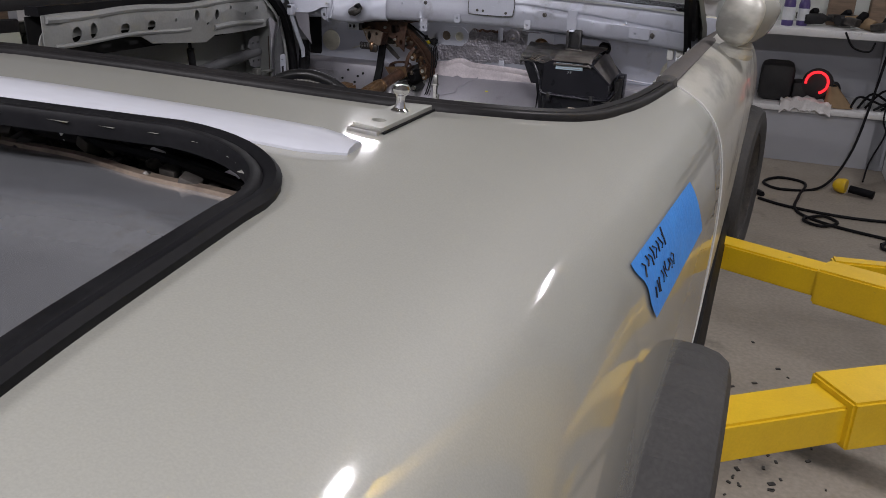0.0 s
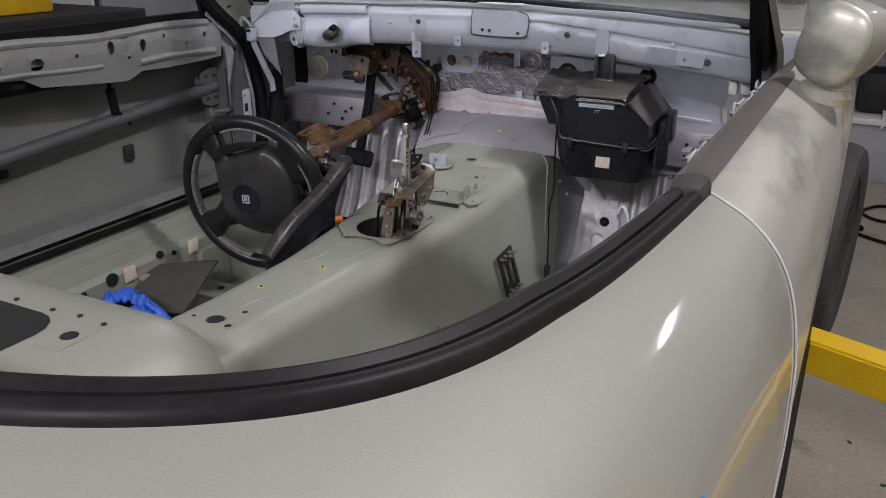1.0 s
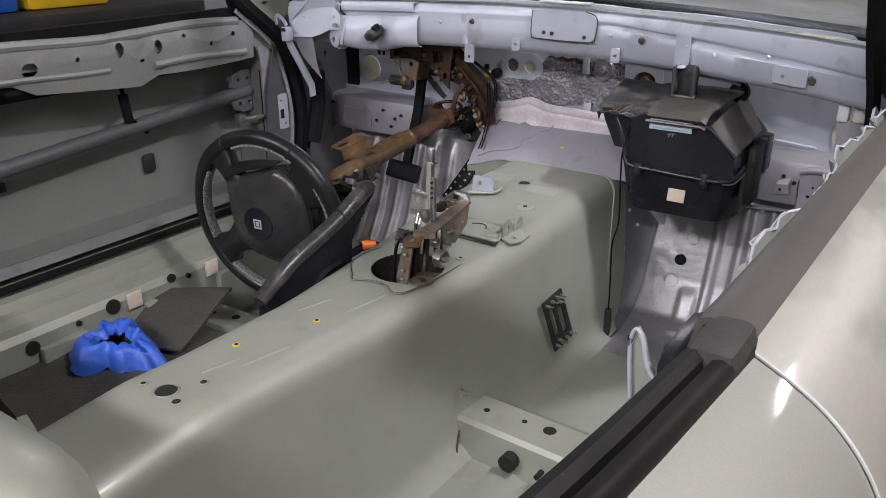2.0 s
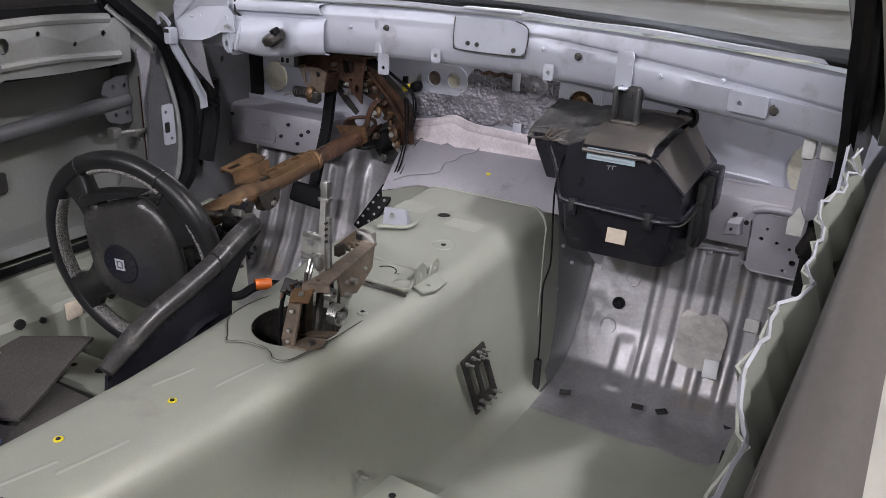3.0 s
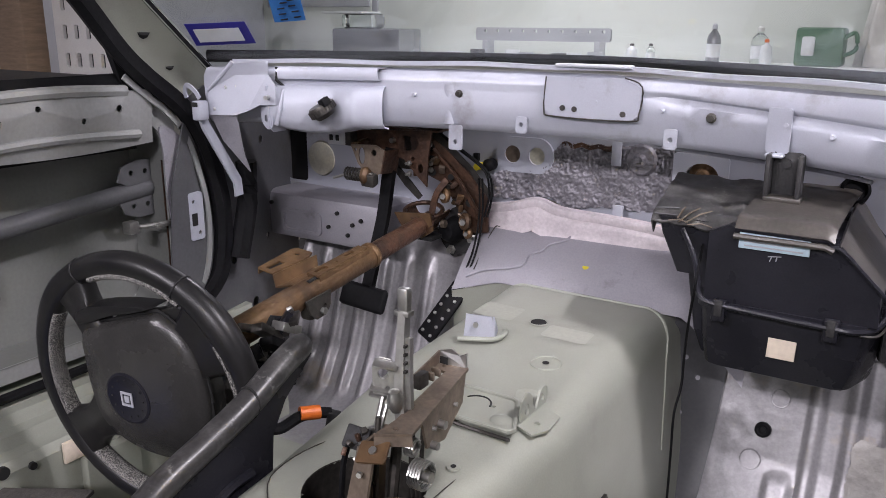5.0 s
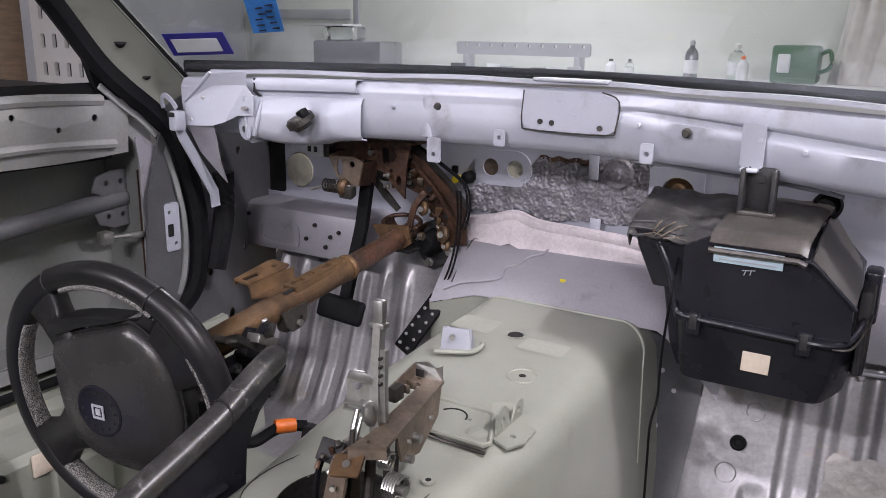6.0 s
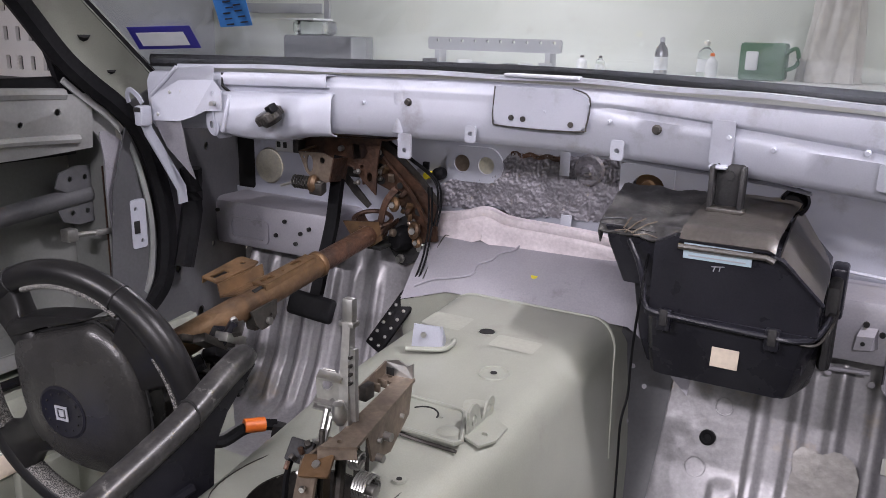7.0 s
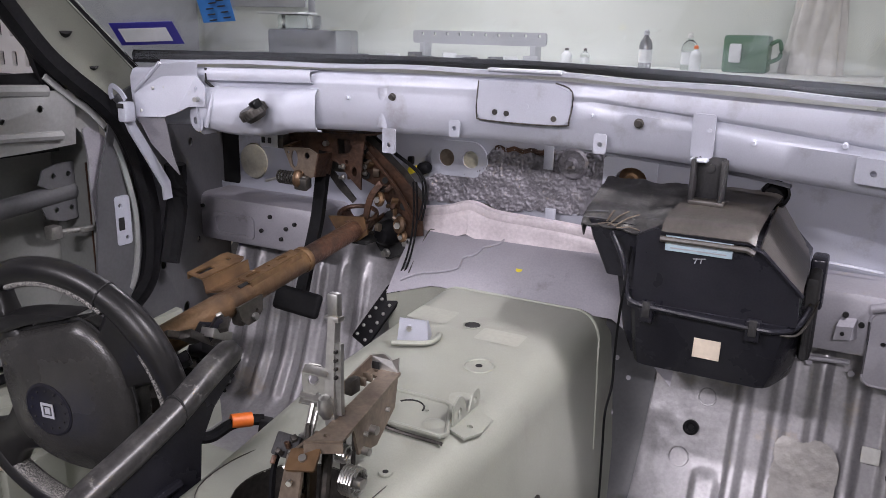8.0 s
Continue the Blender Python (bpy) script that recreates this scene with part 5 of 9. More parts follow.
    part("gusset_ridge", tube(bmesh.new(), [(-0.631, -0.071, 1.261), (-0.606, -0.061, 1.287), (-0.586, -0.051, 1.311)], 0.004, 8), COWL, gus)
    part("end_stud", lathe(bmesh.new(), [(0, 0), (0.008, 0), (0.008, 0.003), (0.004, 0.004), (0.004, 0.018), (0, 0.018)], pose(-0.528, -0.024, 1.252, 90, 0, 20), 12), STEEL, gus)
    for x, y, z in ((-0.60, -0.056, 1.268), (-0.585, -0.046, 1.27), (-0.62, -0.066, 1.23), (-0.597, -0.054, 1.222)):
        part("weld_spot", disc(bmesh.new(), (x, y - 0.002, z), (0.3, 1, 0), 0.0028, 0.003, 8), PUTTY, gus)
    # bright pinch weld and sealer bead above the beam
    pts = [(x, bow(x) + 0.012 + 0.0015 * math.sin(31 * x), 1.3115 + 0.0012 * math.sin(23 * x) - 0.010 * max(0, x) / 0.6) for x in span(-0.62, 0.64, 60)]
    part("pinch_weld", sweep(bmesh.new(), pts, [(-0.008, -0.003), (0.008, -0.003), (0.008, 0.004), (-0.008, 0.004)]), COWL, beam, "pale pinch weld under the windscreen")
    bm = box(bmesh.new(), -0.06, 0.065, 0.132, 0.152, 1.3125, 1.318, 0.002)
    part("weld_tab", bm, TRIM_WHITE, beam)


build_dash_beam()


def build_windscreen():
    t = thing("windscreen", (0, 0.2, 1.32), "raked glass windscreen in a black rubber seal", "windscreen")
    W = 0.665
    def g(u, v):
        x = (W + 0.0 - 0.06 * v) * u
        return Vector((x, bow(x, 0.205, 0.50) - 0.47 * v, 1.294 + 0.355 * v - 0.012 * max(0, u) * (1 - v)))
    bm = grid(bmesh.new(), g, span(-1, 1, 40), span(0, 1, 14), None, 0.005)
    pane = part("pane", bm, GLASS, t, "clear windscreen glass", 80)
    pane.visible_shadow = False
    low = [g(u, 0.045) for u in span(-1.0, 1.0, 60)]
    prof = [(-0.016, 0.0), (0.012, 0.0), (0.014, 0.015), (0.006, 0.022), (-0.014, 0.019)]
    part("lower_seal", sweep(bmesh.new(), low, prof), RUBBER, t, "black windscreen seal")
    for s in (1, -1):
        edge = [g(s, v) for v in span(0, 1, 20)]
        def strip(v, w):
            p = g(s, max(v, 0)) + Vector((0, 0.12, -0.11)) * max(-v, 0) * 2
            return p + Vector((s * (0.004 + 0.05 * w + 0.012 * math.sin(math.pi * w)), -0.012 - 0.09 * w, 0.004 - 0.018 * w))
        bm = grid(bmesh.new(), strip, span(-0.3, 1, 26), span(0, 1, 8), None, 0.012)
        part("pillar", bm, INNER if s < 0 else PAINT, t, "painted windscreen pillar with punched holes")
        low_end = [g(s, 0.0) + Vector((0, 0.12, -0.11)) * 2 * q for q in (0.3, 0.15)]
        inn = [p + Vector((s * 0.006, -0.012, -0.002)) for p in low_end + edge]
        part("pillar_trim", sweep(bmesh.new(), inn, [(-0.007, -0.007), (0.007, -0.007), (0.008, 0.004), (0.0, 0.007), (-0.008, 0.004)]), RUBBER, t, "black pillar edge trim")
        for v, w, r in ((0.04, 0.5, 0.011), (0.14, 0.45, 0.005), (0.2, 0.4, 0.013), (0.3, 0.5, 0.005), (0.42, 0.5, 0.010)):
            part("pillar_hole", disc(bmesh.new(), strip(v, w) + Vector((-s * 0.004, -0.004, 0.002)), (-s * 0.75, -0.4, 0.5), r, 0.012, 12), VOID, t)
    top = [g(u, 1.0) + Vector((0, -0.01, 0)) for u in span(-1.0, 1.0, 30)]
    part("header", sweep(bmesh.new(), top, [(-0.04, -0.025), (0.03, -0.025), (0.03, 0.02), (-0.04, 0.02)]), PAINT, t)
    # papers on the glass
    def on_glass(u, v):
        return g(u, v) + Vector((0, -0.004, -0.006))
    def decal(name, u0, u1, v0, v1, mat, lift, label, lean=0.0, tilt=0.0):
        off = Vector((0, -0.5, -0.85)) * lift
        bm = grid(bmesh.new(), lambda a, b: on_glass(a + lean * (b - v0), b + tilt * (a - u0)) + off, span(u0, u1, 6), span(v0, v1, 6), None, 0.0006)
        return part(name, bm, mat, pane, label)
    decal("sticker_border", -0.982, -0.84, 0.146, 0.247, BLUE_FRAME, 0.002, "blue bordered windscreen sticker", 0.15, 0.1)
    decal("sticker_paper", -0.964, -0.857, 0.167, 0.227, PAPER, 0.004, "white sticker field", 0.15, 0.1)
    decal("tape_piece", -0.755, -0.676, 0.258, 0.47, TAPE, 0.002, "blue masking tape on the glass", 0.28, 0.15)
    bm = bmesh.new()
    rnd = random.Random(8)
    for k in range(10):
        u, v = -0.735 + 0.026 * (k % 2) + rnd.uniform(0, 0.01) + 0.0035 * k, 0.275 + 0.012 * k
        a, b = on_glass(u, v) + Vector((0, -0.002, -0.004)), on_glass(u + 0.018, v + 0.004) + Vector((0, -0.002, -0.004))
        tube(bm, [a, b], 0.0012, 4)
    tagged(part("handwriting", bm, INK, pane, "dark handwritten strokes"), kind="stuff")


build_windscreen()


def build_sides():
    for s in (1, -1):
        # sill: stepped box beside the floor
        prof = [(0.60, FLOOR_Z), (0.606, 0.738), (0.616, 0.752), (0.638, 0.757), (0.645, 0.775), (0.662, 0.779), (0.669, 0.797), (0.686, 0.801), (0.692, 0.815), (0.745, 0.82), (0.78, 0.79), (0.78, 0.60)]
        bm = grid(bmesh.new(), lambda k, y: Vector((s * prof[int(k)][0], y, prof[int(k)][1])), list(range(len(prof))), span(-1.16, 0.06, 30))
        sill = part("door_sill", bm, INNER, CAR, "silver stepped door sill with punched holes", 30)
        pts = [(s * 0.683, y, 0.8175) for y in span(-1.14, -0.07, 20)]
        part("sill_seal", sweep(bmesh.new(), pts, circle(0.0085, 8)), RUBBER, sill, "black sill seal")
        for y, z, r in ((-0.53, 0.745, 0.010), (-0.485, 0.735, 0.006), (-0.68, 0.735, 0.016), (-0.76, 0.73, 0.006), (-0.86, 0.72, 0.014), (-0.33, 0.73, 0.009), (-0.18, 0.72, 0.012)):
            part("sill_hole", disc(bmesh.new(), (s * 0.604, y, z), (1, 0, 0), r, 0.006, 14), VOID, sill)
        for y in (-0.80, -0.56, -0.36):
            bm = boxed(0.585, 0.606, y - 0.05, y + 0.05, 0.60, 0.715, 0.004) if s > 0 else boxed(-0.606, -0.585, y - 0.05, y + 0.05, 0.60, 0.715, 0.004)
            part("sill_bracket", bm, INNER, sill)
        for y in (-0.63, -0.42):
            part("paper_label", boxed(min(s * 0.598, s * 0.604), max(s * 0.598, s * 0.604), y - 0.017, y + 0.017, 0.715, 0.75, 0.001), CREAM, sill, "cream paper label")
        # front pillar below the screen, with kick panel
        bm = sheet(bmesh.new(), [(-0.16, 0.82), (-0.02, 0.60), (0.32, 0.60), (0.34, 1.26), (0.0, 1.28), (-0.08, 1.25), (-0.13, 1.1)],
                   [ngon(0.02, 0.92, 0.01, None, 10), ngon(0.08, 1.12, 0.012, 0.02, 12), ngon(0.05, 1.02, 0.006, None, 8), ngon(0.12, 1.05, 0.006, None, 8), ngon(0.16, 1.14, 0.009, None, 8), ngon(0.10, 0.80, 0.014, None, 10), ngon(0.17, 0.93, 0.007, None, 8)], 0.004, lambda u, v, w: Vector((s * (0.672 + 0.36 * max(0, u + 0.03) + w), u, v)))
        # driver's panel is painted darker to hold the beam's shade
        kick = part("kick_panel", bm, COWL if s > 0 else SHADED_GREY, CAR, "silver kick panel with punched holes", 20)
        part("kick_shelf", boxed(min(s * 0.44, s * 0.78), max(s * 0.44, s * 0.78), 0.19, 0.31, 0.925, 1.025, 0.016), COWL_DULL_SHADED, kick)
        bm = sheet(bmesh.new(), rounded(0.605, 0.715, 0.942, 0.992, 0.012), [rounded(0.612, 0.708, 0.949, 0.985, 0.01)], 0.004, lambda u, v, w: Vector((s * u, 0.186 + w, v)))
        part("embossed_frame", bm, COWL_DULL_SHADED, kick, "embossed rectangle")
        for x, z in ((0.522, 0.978), (0.535, 0.955), (0.562, 0.998), (0.586, 0.966), (0.50, 0.99), (0.745, 1.0)):
            part("shelf_hole", disc(bmesh.new(), (s * x, 0.188, z), (0, 1, 0), 0.0042, 0.006, 10), VOID, kick)
        # thick black door seal that follows the pillar down
        pts = spline([(s * 0.65, -0.455, 1.60), (s * 0.66, -0.367, 1.51), (s * 0.668, -0.278, 1.412), (s * 0.67, -0.214, 1.332), (s * 0.67, -0.166, 1.287), (s * 0.67, -0.105, 1.239), (s * 0.67, -0.062, 1.185), (s * 0.67, -0.036, 1.117), (s * 0.67, -0.02, 1.02), (s * 0.67, -0.036, 0.914), (s * 0.69, -0.075, 0.855)], 8)
        part("pillar_seal", sweep(bmesh.new(), pts, [(-0.014, -0.009), (0.014, -0.009), (0.017, 0.003), (0.006, 0.011), (-0.005, 0.007), (-0.016, 0.008)], (1, 0, 0)), RUBBER, CAR, "thick black door aperture seal")
        if s > 0:
            inner = [p + Vector((0.012, 0.03, 0.022)) for p in pts[:44]]
            part("pillar_cover", sweep(bmesh.new(), inner, [(-0.03, -0.004), (0.026, -0.004), (0.028, 0.006), (0.0, 0.012), (-0.028, 0.007)], (1, 0, 0)), MATT_BLACK, CAR, "broad black cover inside the pillar")
        # two bright folded flanges that follow the seal
        for k, (dy, dx) in enumerate(((-0.028, 0.008), (0.022, 0.012)) if s < 0 else ()):
            line = [p + Vector((s * dx, dy * (0.55 if p.z > 1.2 else 1), -0.6 * abs(dy) if p.z > 1.2 else 0)) for p in pts[28:]]
            part("pillar_flange", sweep(bmesh.new(), line, [(-0.005, -0.002), (0.005, -0.002), (0.005, 0.002), (-0.005, 0.002)], (1, 0, 0)), COWL if k else DOOR_GREY, CAR, "bright folded pillar flange")
        # bracket strap on the pillar
        if s < 0:
            bm = sweep(bmesh.new(), [(-0.628, -0.094, 1.225), (-0.632, -0.08, 1.2), (-0.636, -0.04, 1.14), (-0.636, -0.01, 1.09), (-0.636, -0.008, 1.062)], [(-0.002, -0.010), (0.002, -0.010), (0.002, 0.010), (-0.002, 0.010)])
            box(bm, -0.636, -0.617, -0.106, -0.082, 1.212, 1.246, 0.004)
            part("pillar_strap", bm, COWL, kick, "pale bent bracket on the pillar")
            part("strap_hole", boxed(-0.634, -0.619, -0.1085, -0.1055, 1.236, 1.244, 0.001), VOID, kick)
            loop = spline([(-0.652, -0.1, 1.25), (-0.655, -0.1, 1.262), (-0.648, -0.1, 1.272), (-0.632, -0.098, 1.262), (-0.622, -0.098, 1.25)], 4)
            part("strap_loop", sweep(bmesh.new(), loop, [(-0.004, -0.0015), (0.004, -0.0015), (0.004, 0.0015), (-0.004, 0.0015)], (0, 1, 0)), COWL, kick)
        part("grommet", sweep(bmesh.new(), spline([(s * 0.652, 0.03, 1.12), (s * 0.655, 0.03, 1.04), (s * 0.655, 0.0, 0.935)], 5), circle(0.02, 8)), RUBBER, kick, "black rubber bellows")


build_sides()


def build_door_inside(s):
    door = DOORS[s]
    X = 0.69
    # belt beam with punched holes
    def put(u, v, w):
        bulge = 0.014 * math.sin(math.pi * min(max((v - 1.19) / 0.1, 0), 1))
        return Vector((s * (X - bulge + w), u, v))
    low = [(y, 1.188 + 0.018 * math.sin(5 * y) - (0.02 if -0.75 < y < -0.45 else 0) + 0.05 * max(0, -0.25 - y) * 0 ) for y in span(-1.08, -0.15, 20)]
    top = [(y, 1.272 + 0.006 * math.sin(11 * y)) for y in span(-0.15, -1.08, 20)]
    holes = [ngon(-0.43, 1.234, 0.011, 0.015, 12), ngon(-0.525, 1.238, 0.011, 0.016, 12), ngon(-0.36, 1.25, 0.005, None, 8), ngon(-0.62, 1.232, 0.005, None, 8), ngon(-0.72, 1.225, 0.017, 0.014, 12), ngon(-0.82, 1.225, 0.017, 0.014, 12),
             ngon(-0.93, 1.23, 0.012, 0.019, 12), ngon(-0.985, 1.225, 0.016, 0.019, 12), ngon(-0.22, 1.24, 0.006, None, 8), ngon(-0.285, 1.225, 0.005, None, 8), ngon(-0.47, 1.21, 0.006, 0.004, 8)]
    bm = sheet(bmesh.new(), low + top, holes, 0.003, put)
    part("belt_beam", bm, DOOR_GREY, door, "silver inner belt beam of the door with punched holes", 30)
    # black sheet stands in for the shade inside the belt beam
    part("beam_hole_shade", boxed(min(s * 0.735, s * 0.738), max(s * 0.735, s * 0.738), -1.08, -0.15, 1.16, 1.27), VOID, door)
    # ridges pressed in the beam
    for z, y0, y1, r in ((1.268, -1.07, -0.2, 0.010), (1.196, -0.44, -0.18, 0.008), (1.205, -1.05, -0.55, 0.006)):
        pts = [(s * (X - 0.006), y, z + 0.004 * math.sin(14 * y)) for y in span(y0, y1, 24)]
        part("pressed_rib", tube(bmesh.new(), pts, r, 8), DOOR_GREY, door)
    # window slot seal on top
    pts = [(s * 0.712, y, 1.285) for y in span(-1.08, -0.18, 12)]
    part("window_seal", sweep(bmesh.new(), pts, [(-0.022, -0.012), (0.022, -0.012), (0.02, 0.010), (-0.02, 0.008)]), RUBBER, door, "black window slot seal")
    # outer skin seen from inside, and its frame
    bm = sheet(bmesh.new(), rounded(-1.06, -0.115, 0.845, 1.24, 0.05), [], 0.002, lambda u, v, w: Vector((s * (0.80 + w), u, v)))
    part("inner_skin", bm, DULL_GREY, door, "dark silver inside of the door skin")
    bm = bmesh.new()
    ring_o, ring_i = rounded(-1.09, -0.10, 0.835, 1.25, 0.05, 5), rounded(-1.03, -0.128, 0.862, 1.22, 0.06, 5)
    sheet(bm, ring_o, [ring_i], 0.003, lambda u, v, w: Vector((s * (X + 0.002 + w), u, v)))
    part("door_frame", bm, DOOR_GREY, door, "silver door inner frame")
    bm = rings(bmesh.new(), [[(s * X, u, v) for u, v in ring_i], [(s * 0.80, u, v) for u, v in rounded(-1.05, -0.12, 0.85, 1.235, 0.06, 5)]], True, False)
    part("door_return", bm, DULL_GREY, door)
    # side impact tube and its end brackets, in the grey darkened for shade
    part("impact_tube", tube(bmesh.new(), [(s * 0.745, -1.04, 1.012), (s * 0.745, -0.1, 1.088)], 0.017, 12), SHADED_GREY, door, "grey side impact tube")
    for y, z in ((-0.147, 1.118), (-0.147, 1.058)):
        up = 1 if z > 1.09 else -1
        wing = [(y - 0.05, z - 0.012 * up), (y - 0.04, z + 0.012 * up), (y - 0.01, z + 0.022 * up), (y + 0.03, z + 0.02 * up), (y + 0.04, z - 0.02 * up), (y + 0.01, z - 0.028 * up), (y - 0.03, z - 0.022 * up)]
        bm = sheet(bmesh.new(), wing, [ngon(y - 0.02, z, 0.005, None, 8), ngon(y + 0.01, z, 0.005, None, 8)], 0.003, lambda u, v, w: Vector((s * (0.735 + w), u, v)))
        part("tube_bracket", bm, SHADED_GREY, door)
    # door check strap at the front
    bm = rod(bmesh.new(), (s * 0.70, -0.2, 1.03), (s * 0.682, -0.085, 1.025), 0.0042, n=8)
    box(bm, min(s * 0.69, s * 0.712), max(s * 0.69, s * 0.712), -0.213, -0.192, 1.02, 1.042, 0.003)
    box(bm, min(s * 0.685, s * 0.692), max(s * 0.685, s * 0.692), -0.16, -0.1, 1.022, 1.03, 0.001)
    part("check_strap", bm, STEEL, door, "bright door check strap")
    # lavender front panel of the door frame, with a long slot, and its folded edge
    edge = [(-0.135, 1.2), (-0.105, 1.19), (-0.077, 1.16), (-0.046, 1.098), (-0.038, 1.022), (-0.055, 0.92), (-0.09, 0.868), (-0.118, 0.87), (-0.121, 0.953), (-0.125, 1.018), (-0.132, 1.09), (-0.131, 1.15)]
    edge = [(p.x, p.y) for p in spline([(a, b, 0) for a, b in edge], 4, True)]
    slot = [(-0.105 + 0.0085 * math.cos(a), 1.052 + 0.024 * math.sin(a)) for a in span(0, 2 * math.pi, 16)[:-1]]
    holes = [slot, ngon(-0.088, 1.128, 0.0028, None, 8), ngon(-0.085, 1.112, 0.0028, None, 8), ngon(-0.098, 0.944, 0.0035, 0.004, 8), ngon(-0.074, 0.948, 0.003, None, 8), ngon(-0.102, 0.93, 0.003, None, 8)]
    fp = part("front_panel", sheet(bmesh.new(), edge, holes, 0.003, lambda u, v, w: Vector((s * (0.687 + w), u, v))), COWL_DULL_SHADED, door, "lavender grey front panel of the door frame with a long slot", 20)
    part("slot_backing", boxed(min(s * 0.697, s * 0.699), max(s * 0.697, s * 0.699), -0.13, -0.06, 0.9, 1.14), RUST, fp)
    groove = spline([(s * 0.6865, -0.108, 0.96), (s * 0.6865, -0.1, 0.967), (s * 0.6865, -0.092, 0.955), (s * 0.6865, -0.094, 0.905)], 5)
    part("pressed_groove", tube(bmesh.new(), groove, 0.0016, 6), DARK_METAL, fp)
    part("check_box", sheet(bmesh.new(), rounded(-0.095, -0.062, 0.985, 1.075, 0.006), [ngon(-0.084, 1.058, 0.004, None, 10), ngon(-0.073, 0.998, 0.004, None, 10), rounded(-0.09, -0.078, 1.013, 1.036, 0.003)], 0.006, lambda u, v, w: Vector((s * (0.681 - w), u, v))), COWL, fp, "silver check strap box with bolt holes", 20)
    part("box_socket", boxed(min(s * 0.6735, s * 0.6745), max(s * 0.6735, s * 0.6745), -0.09, -0.078, 1.013, 1.036), VOID, fp)
    part("mirror_corner", sheet(bmesh.new(), [(-0.222, 1.335), (-0.205, 1.33), (-0.175, 1.305), (-0.132, 1.268), (-0.198, 1.266), (-0.208, 1.29)], [], 0.012, lambda u, v, w: Vector((s * (0.685 + w), u, v))), RUBBER, door, "black plastic corner piece for the mirror")
    # black latch cable hanging in the door
    pts = spline([(s * 0.73, -0.50, 1.20), (s * 0.735, -0.495, 1.14), (s * 0.735, -0.49, 1.09), (s * 0.74, -0.46, 1.06), (s * 0.745, -0.44, 1.04)], 6)
    part("latch_cable", tube(bmesh.new(), pts, 0.005, 8), RUBBER, door, "black latch cable")
    part("cable_sleeve", rod(bmesh.new(), (s * 0.735, -0.495, 1.135), (s * 0.735, -0.488, 1.075), 0.011, n=10), RUBBER, door)
    part("cable_pad", boxed(min(s * 0.788, s * 0.798), max(s * 0.788, s * 0.798), -0.43, -0.397, 0.932, 0.975, 0.006), MATT_BLACK, door)
    part("cable_pad", boxed(min(s * 0.788, s * 0.798), max(s * 0.788, s * 0.798), -0.80, -0.755, 0.975, 0.995, 0.003), MATT_BLACK, door)


build_door_inside(-1)


def build_right_door_inside():
    door = DOORS[1]
    # taupe capping on the top of the door
    def cap(u, v):
        y = -1.105 + 0.99 * u
        w = 1 - 0.25 * max(0, u - 0.75) / 0.25
        x = 0.750 + 0.012 * u - (0.036 * w) * v
        return Vector((x, y, 1.262 - 0.012 * u + 0.006 * math.sin(math.pi * v) - 0.028 * max(0, v - 0.8) / 0.2))
    part("door_capping", grid(bmesh.new(), cap, span(0, 1, 40), span(0, 1, 10), None, -0.004), VINYL, door, "matt taupe capping along the door top", 60)
    pts = [(0.736 + 0.012 * u, -1.09 + 0.96 * u, 1.2645 - 0.012 * u) for u in span(0, 1, 20)]
    part("capping_ridge", tube(bmesh.new(), pts, 0.004, 8), VINYL, door, "rounded ridge along the capping")
    pts = [(0.716 + 0.018 * u, -1.075 + 0.95 * u, 1.238 - 0.012 * u) for u in span(0, 1, 20)]
    part("capping_roll", tube(bmesh.new(), pts, 0.007, 8), VINYL, door, "rolled inner edge of the capping")
    # ragged upper edge of the stripped inner panel, folded back into the door
    rnd = random.Random(11)
    ys = span(-0.985, -0.12, 44)
    wav = [0.689 + 0.006 * math.sin(19 * y + 0.4) + 0.005 * math.sin(47 * y) + rnd.uniform(-0.003, 0.003) + 0.012 * max(0, y + 0.45) for y in ys]
    zed = [1.21 + 0.008 * math.sin(15 * y + 1) + rnd.uniform(-0.005, 0.005) for y in ys]
    drop = (0.0, 0.012, 0.03, 0.06, 0.12, 0.22, 0.34)
    def torn(k, v):
        i, d = int(k), drop[int(v)]
        return Vector((wav[i] + 0.022 * (d / 0.06 if d < 0.06 else 1.0) - 0.06 * max(0, d - 0.06) + 0.004 * math.sin(2.1 * i + 9 * d), ys[i], zed[i] - d))
    part("inner_panel", grid(bmesh.new(), torn, list(range(45)), list(range(7)), None, 0.002), INNER, door, "pale inner door panel with a ragged upper edge", 50)
    loops = [[(a - 0.0015, y, z - 0.002), (a, y, z + 0.002), (a + 0.002, y, z), (a, y, z - 0.003)] for a, y, z in zip(wav, ys, zed)]
    part("ragged_edge", rings(bmesh.new(), loops), TRIM_WHITE, door, "bright ragged metal edge", 20)
    part("door_cavity", boxed(0.725, 0.728, -1.08, -0.12, 0.85, 1.235), DOOR_GREY, door, "grey inside of the door")
    for y, z, h in ((-0.93, 1.17, 0.05), (-0.62, 1.14, 0.05), (-0.42, 1.15, 0.045)):
        part("regulator_piece", boxed(0.694, 0.716, y - 0.022, y + 0.022, z - h, z, 0.006), MATT_BLACK, door, "dark window regulator piece")
    # latch end: black striker housing with grey end piece
    bm = boxed(0.675, 0.708, -1.055, -0.965, 1.10, 1.212, 0.014)
    part("latch_housing", bm, BLACK_PLASTIC, door, "black plastic housing at the door's rear end")
    bm = boxed(0.722, 0.752, -1.148, -1.094, 1.21, 1.273, 0.009)
    part("end_block", bm, TYRE, door, "dark grey rubber end block")
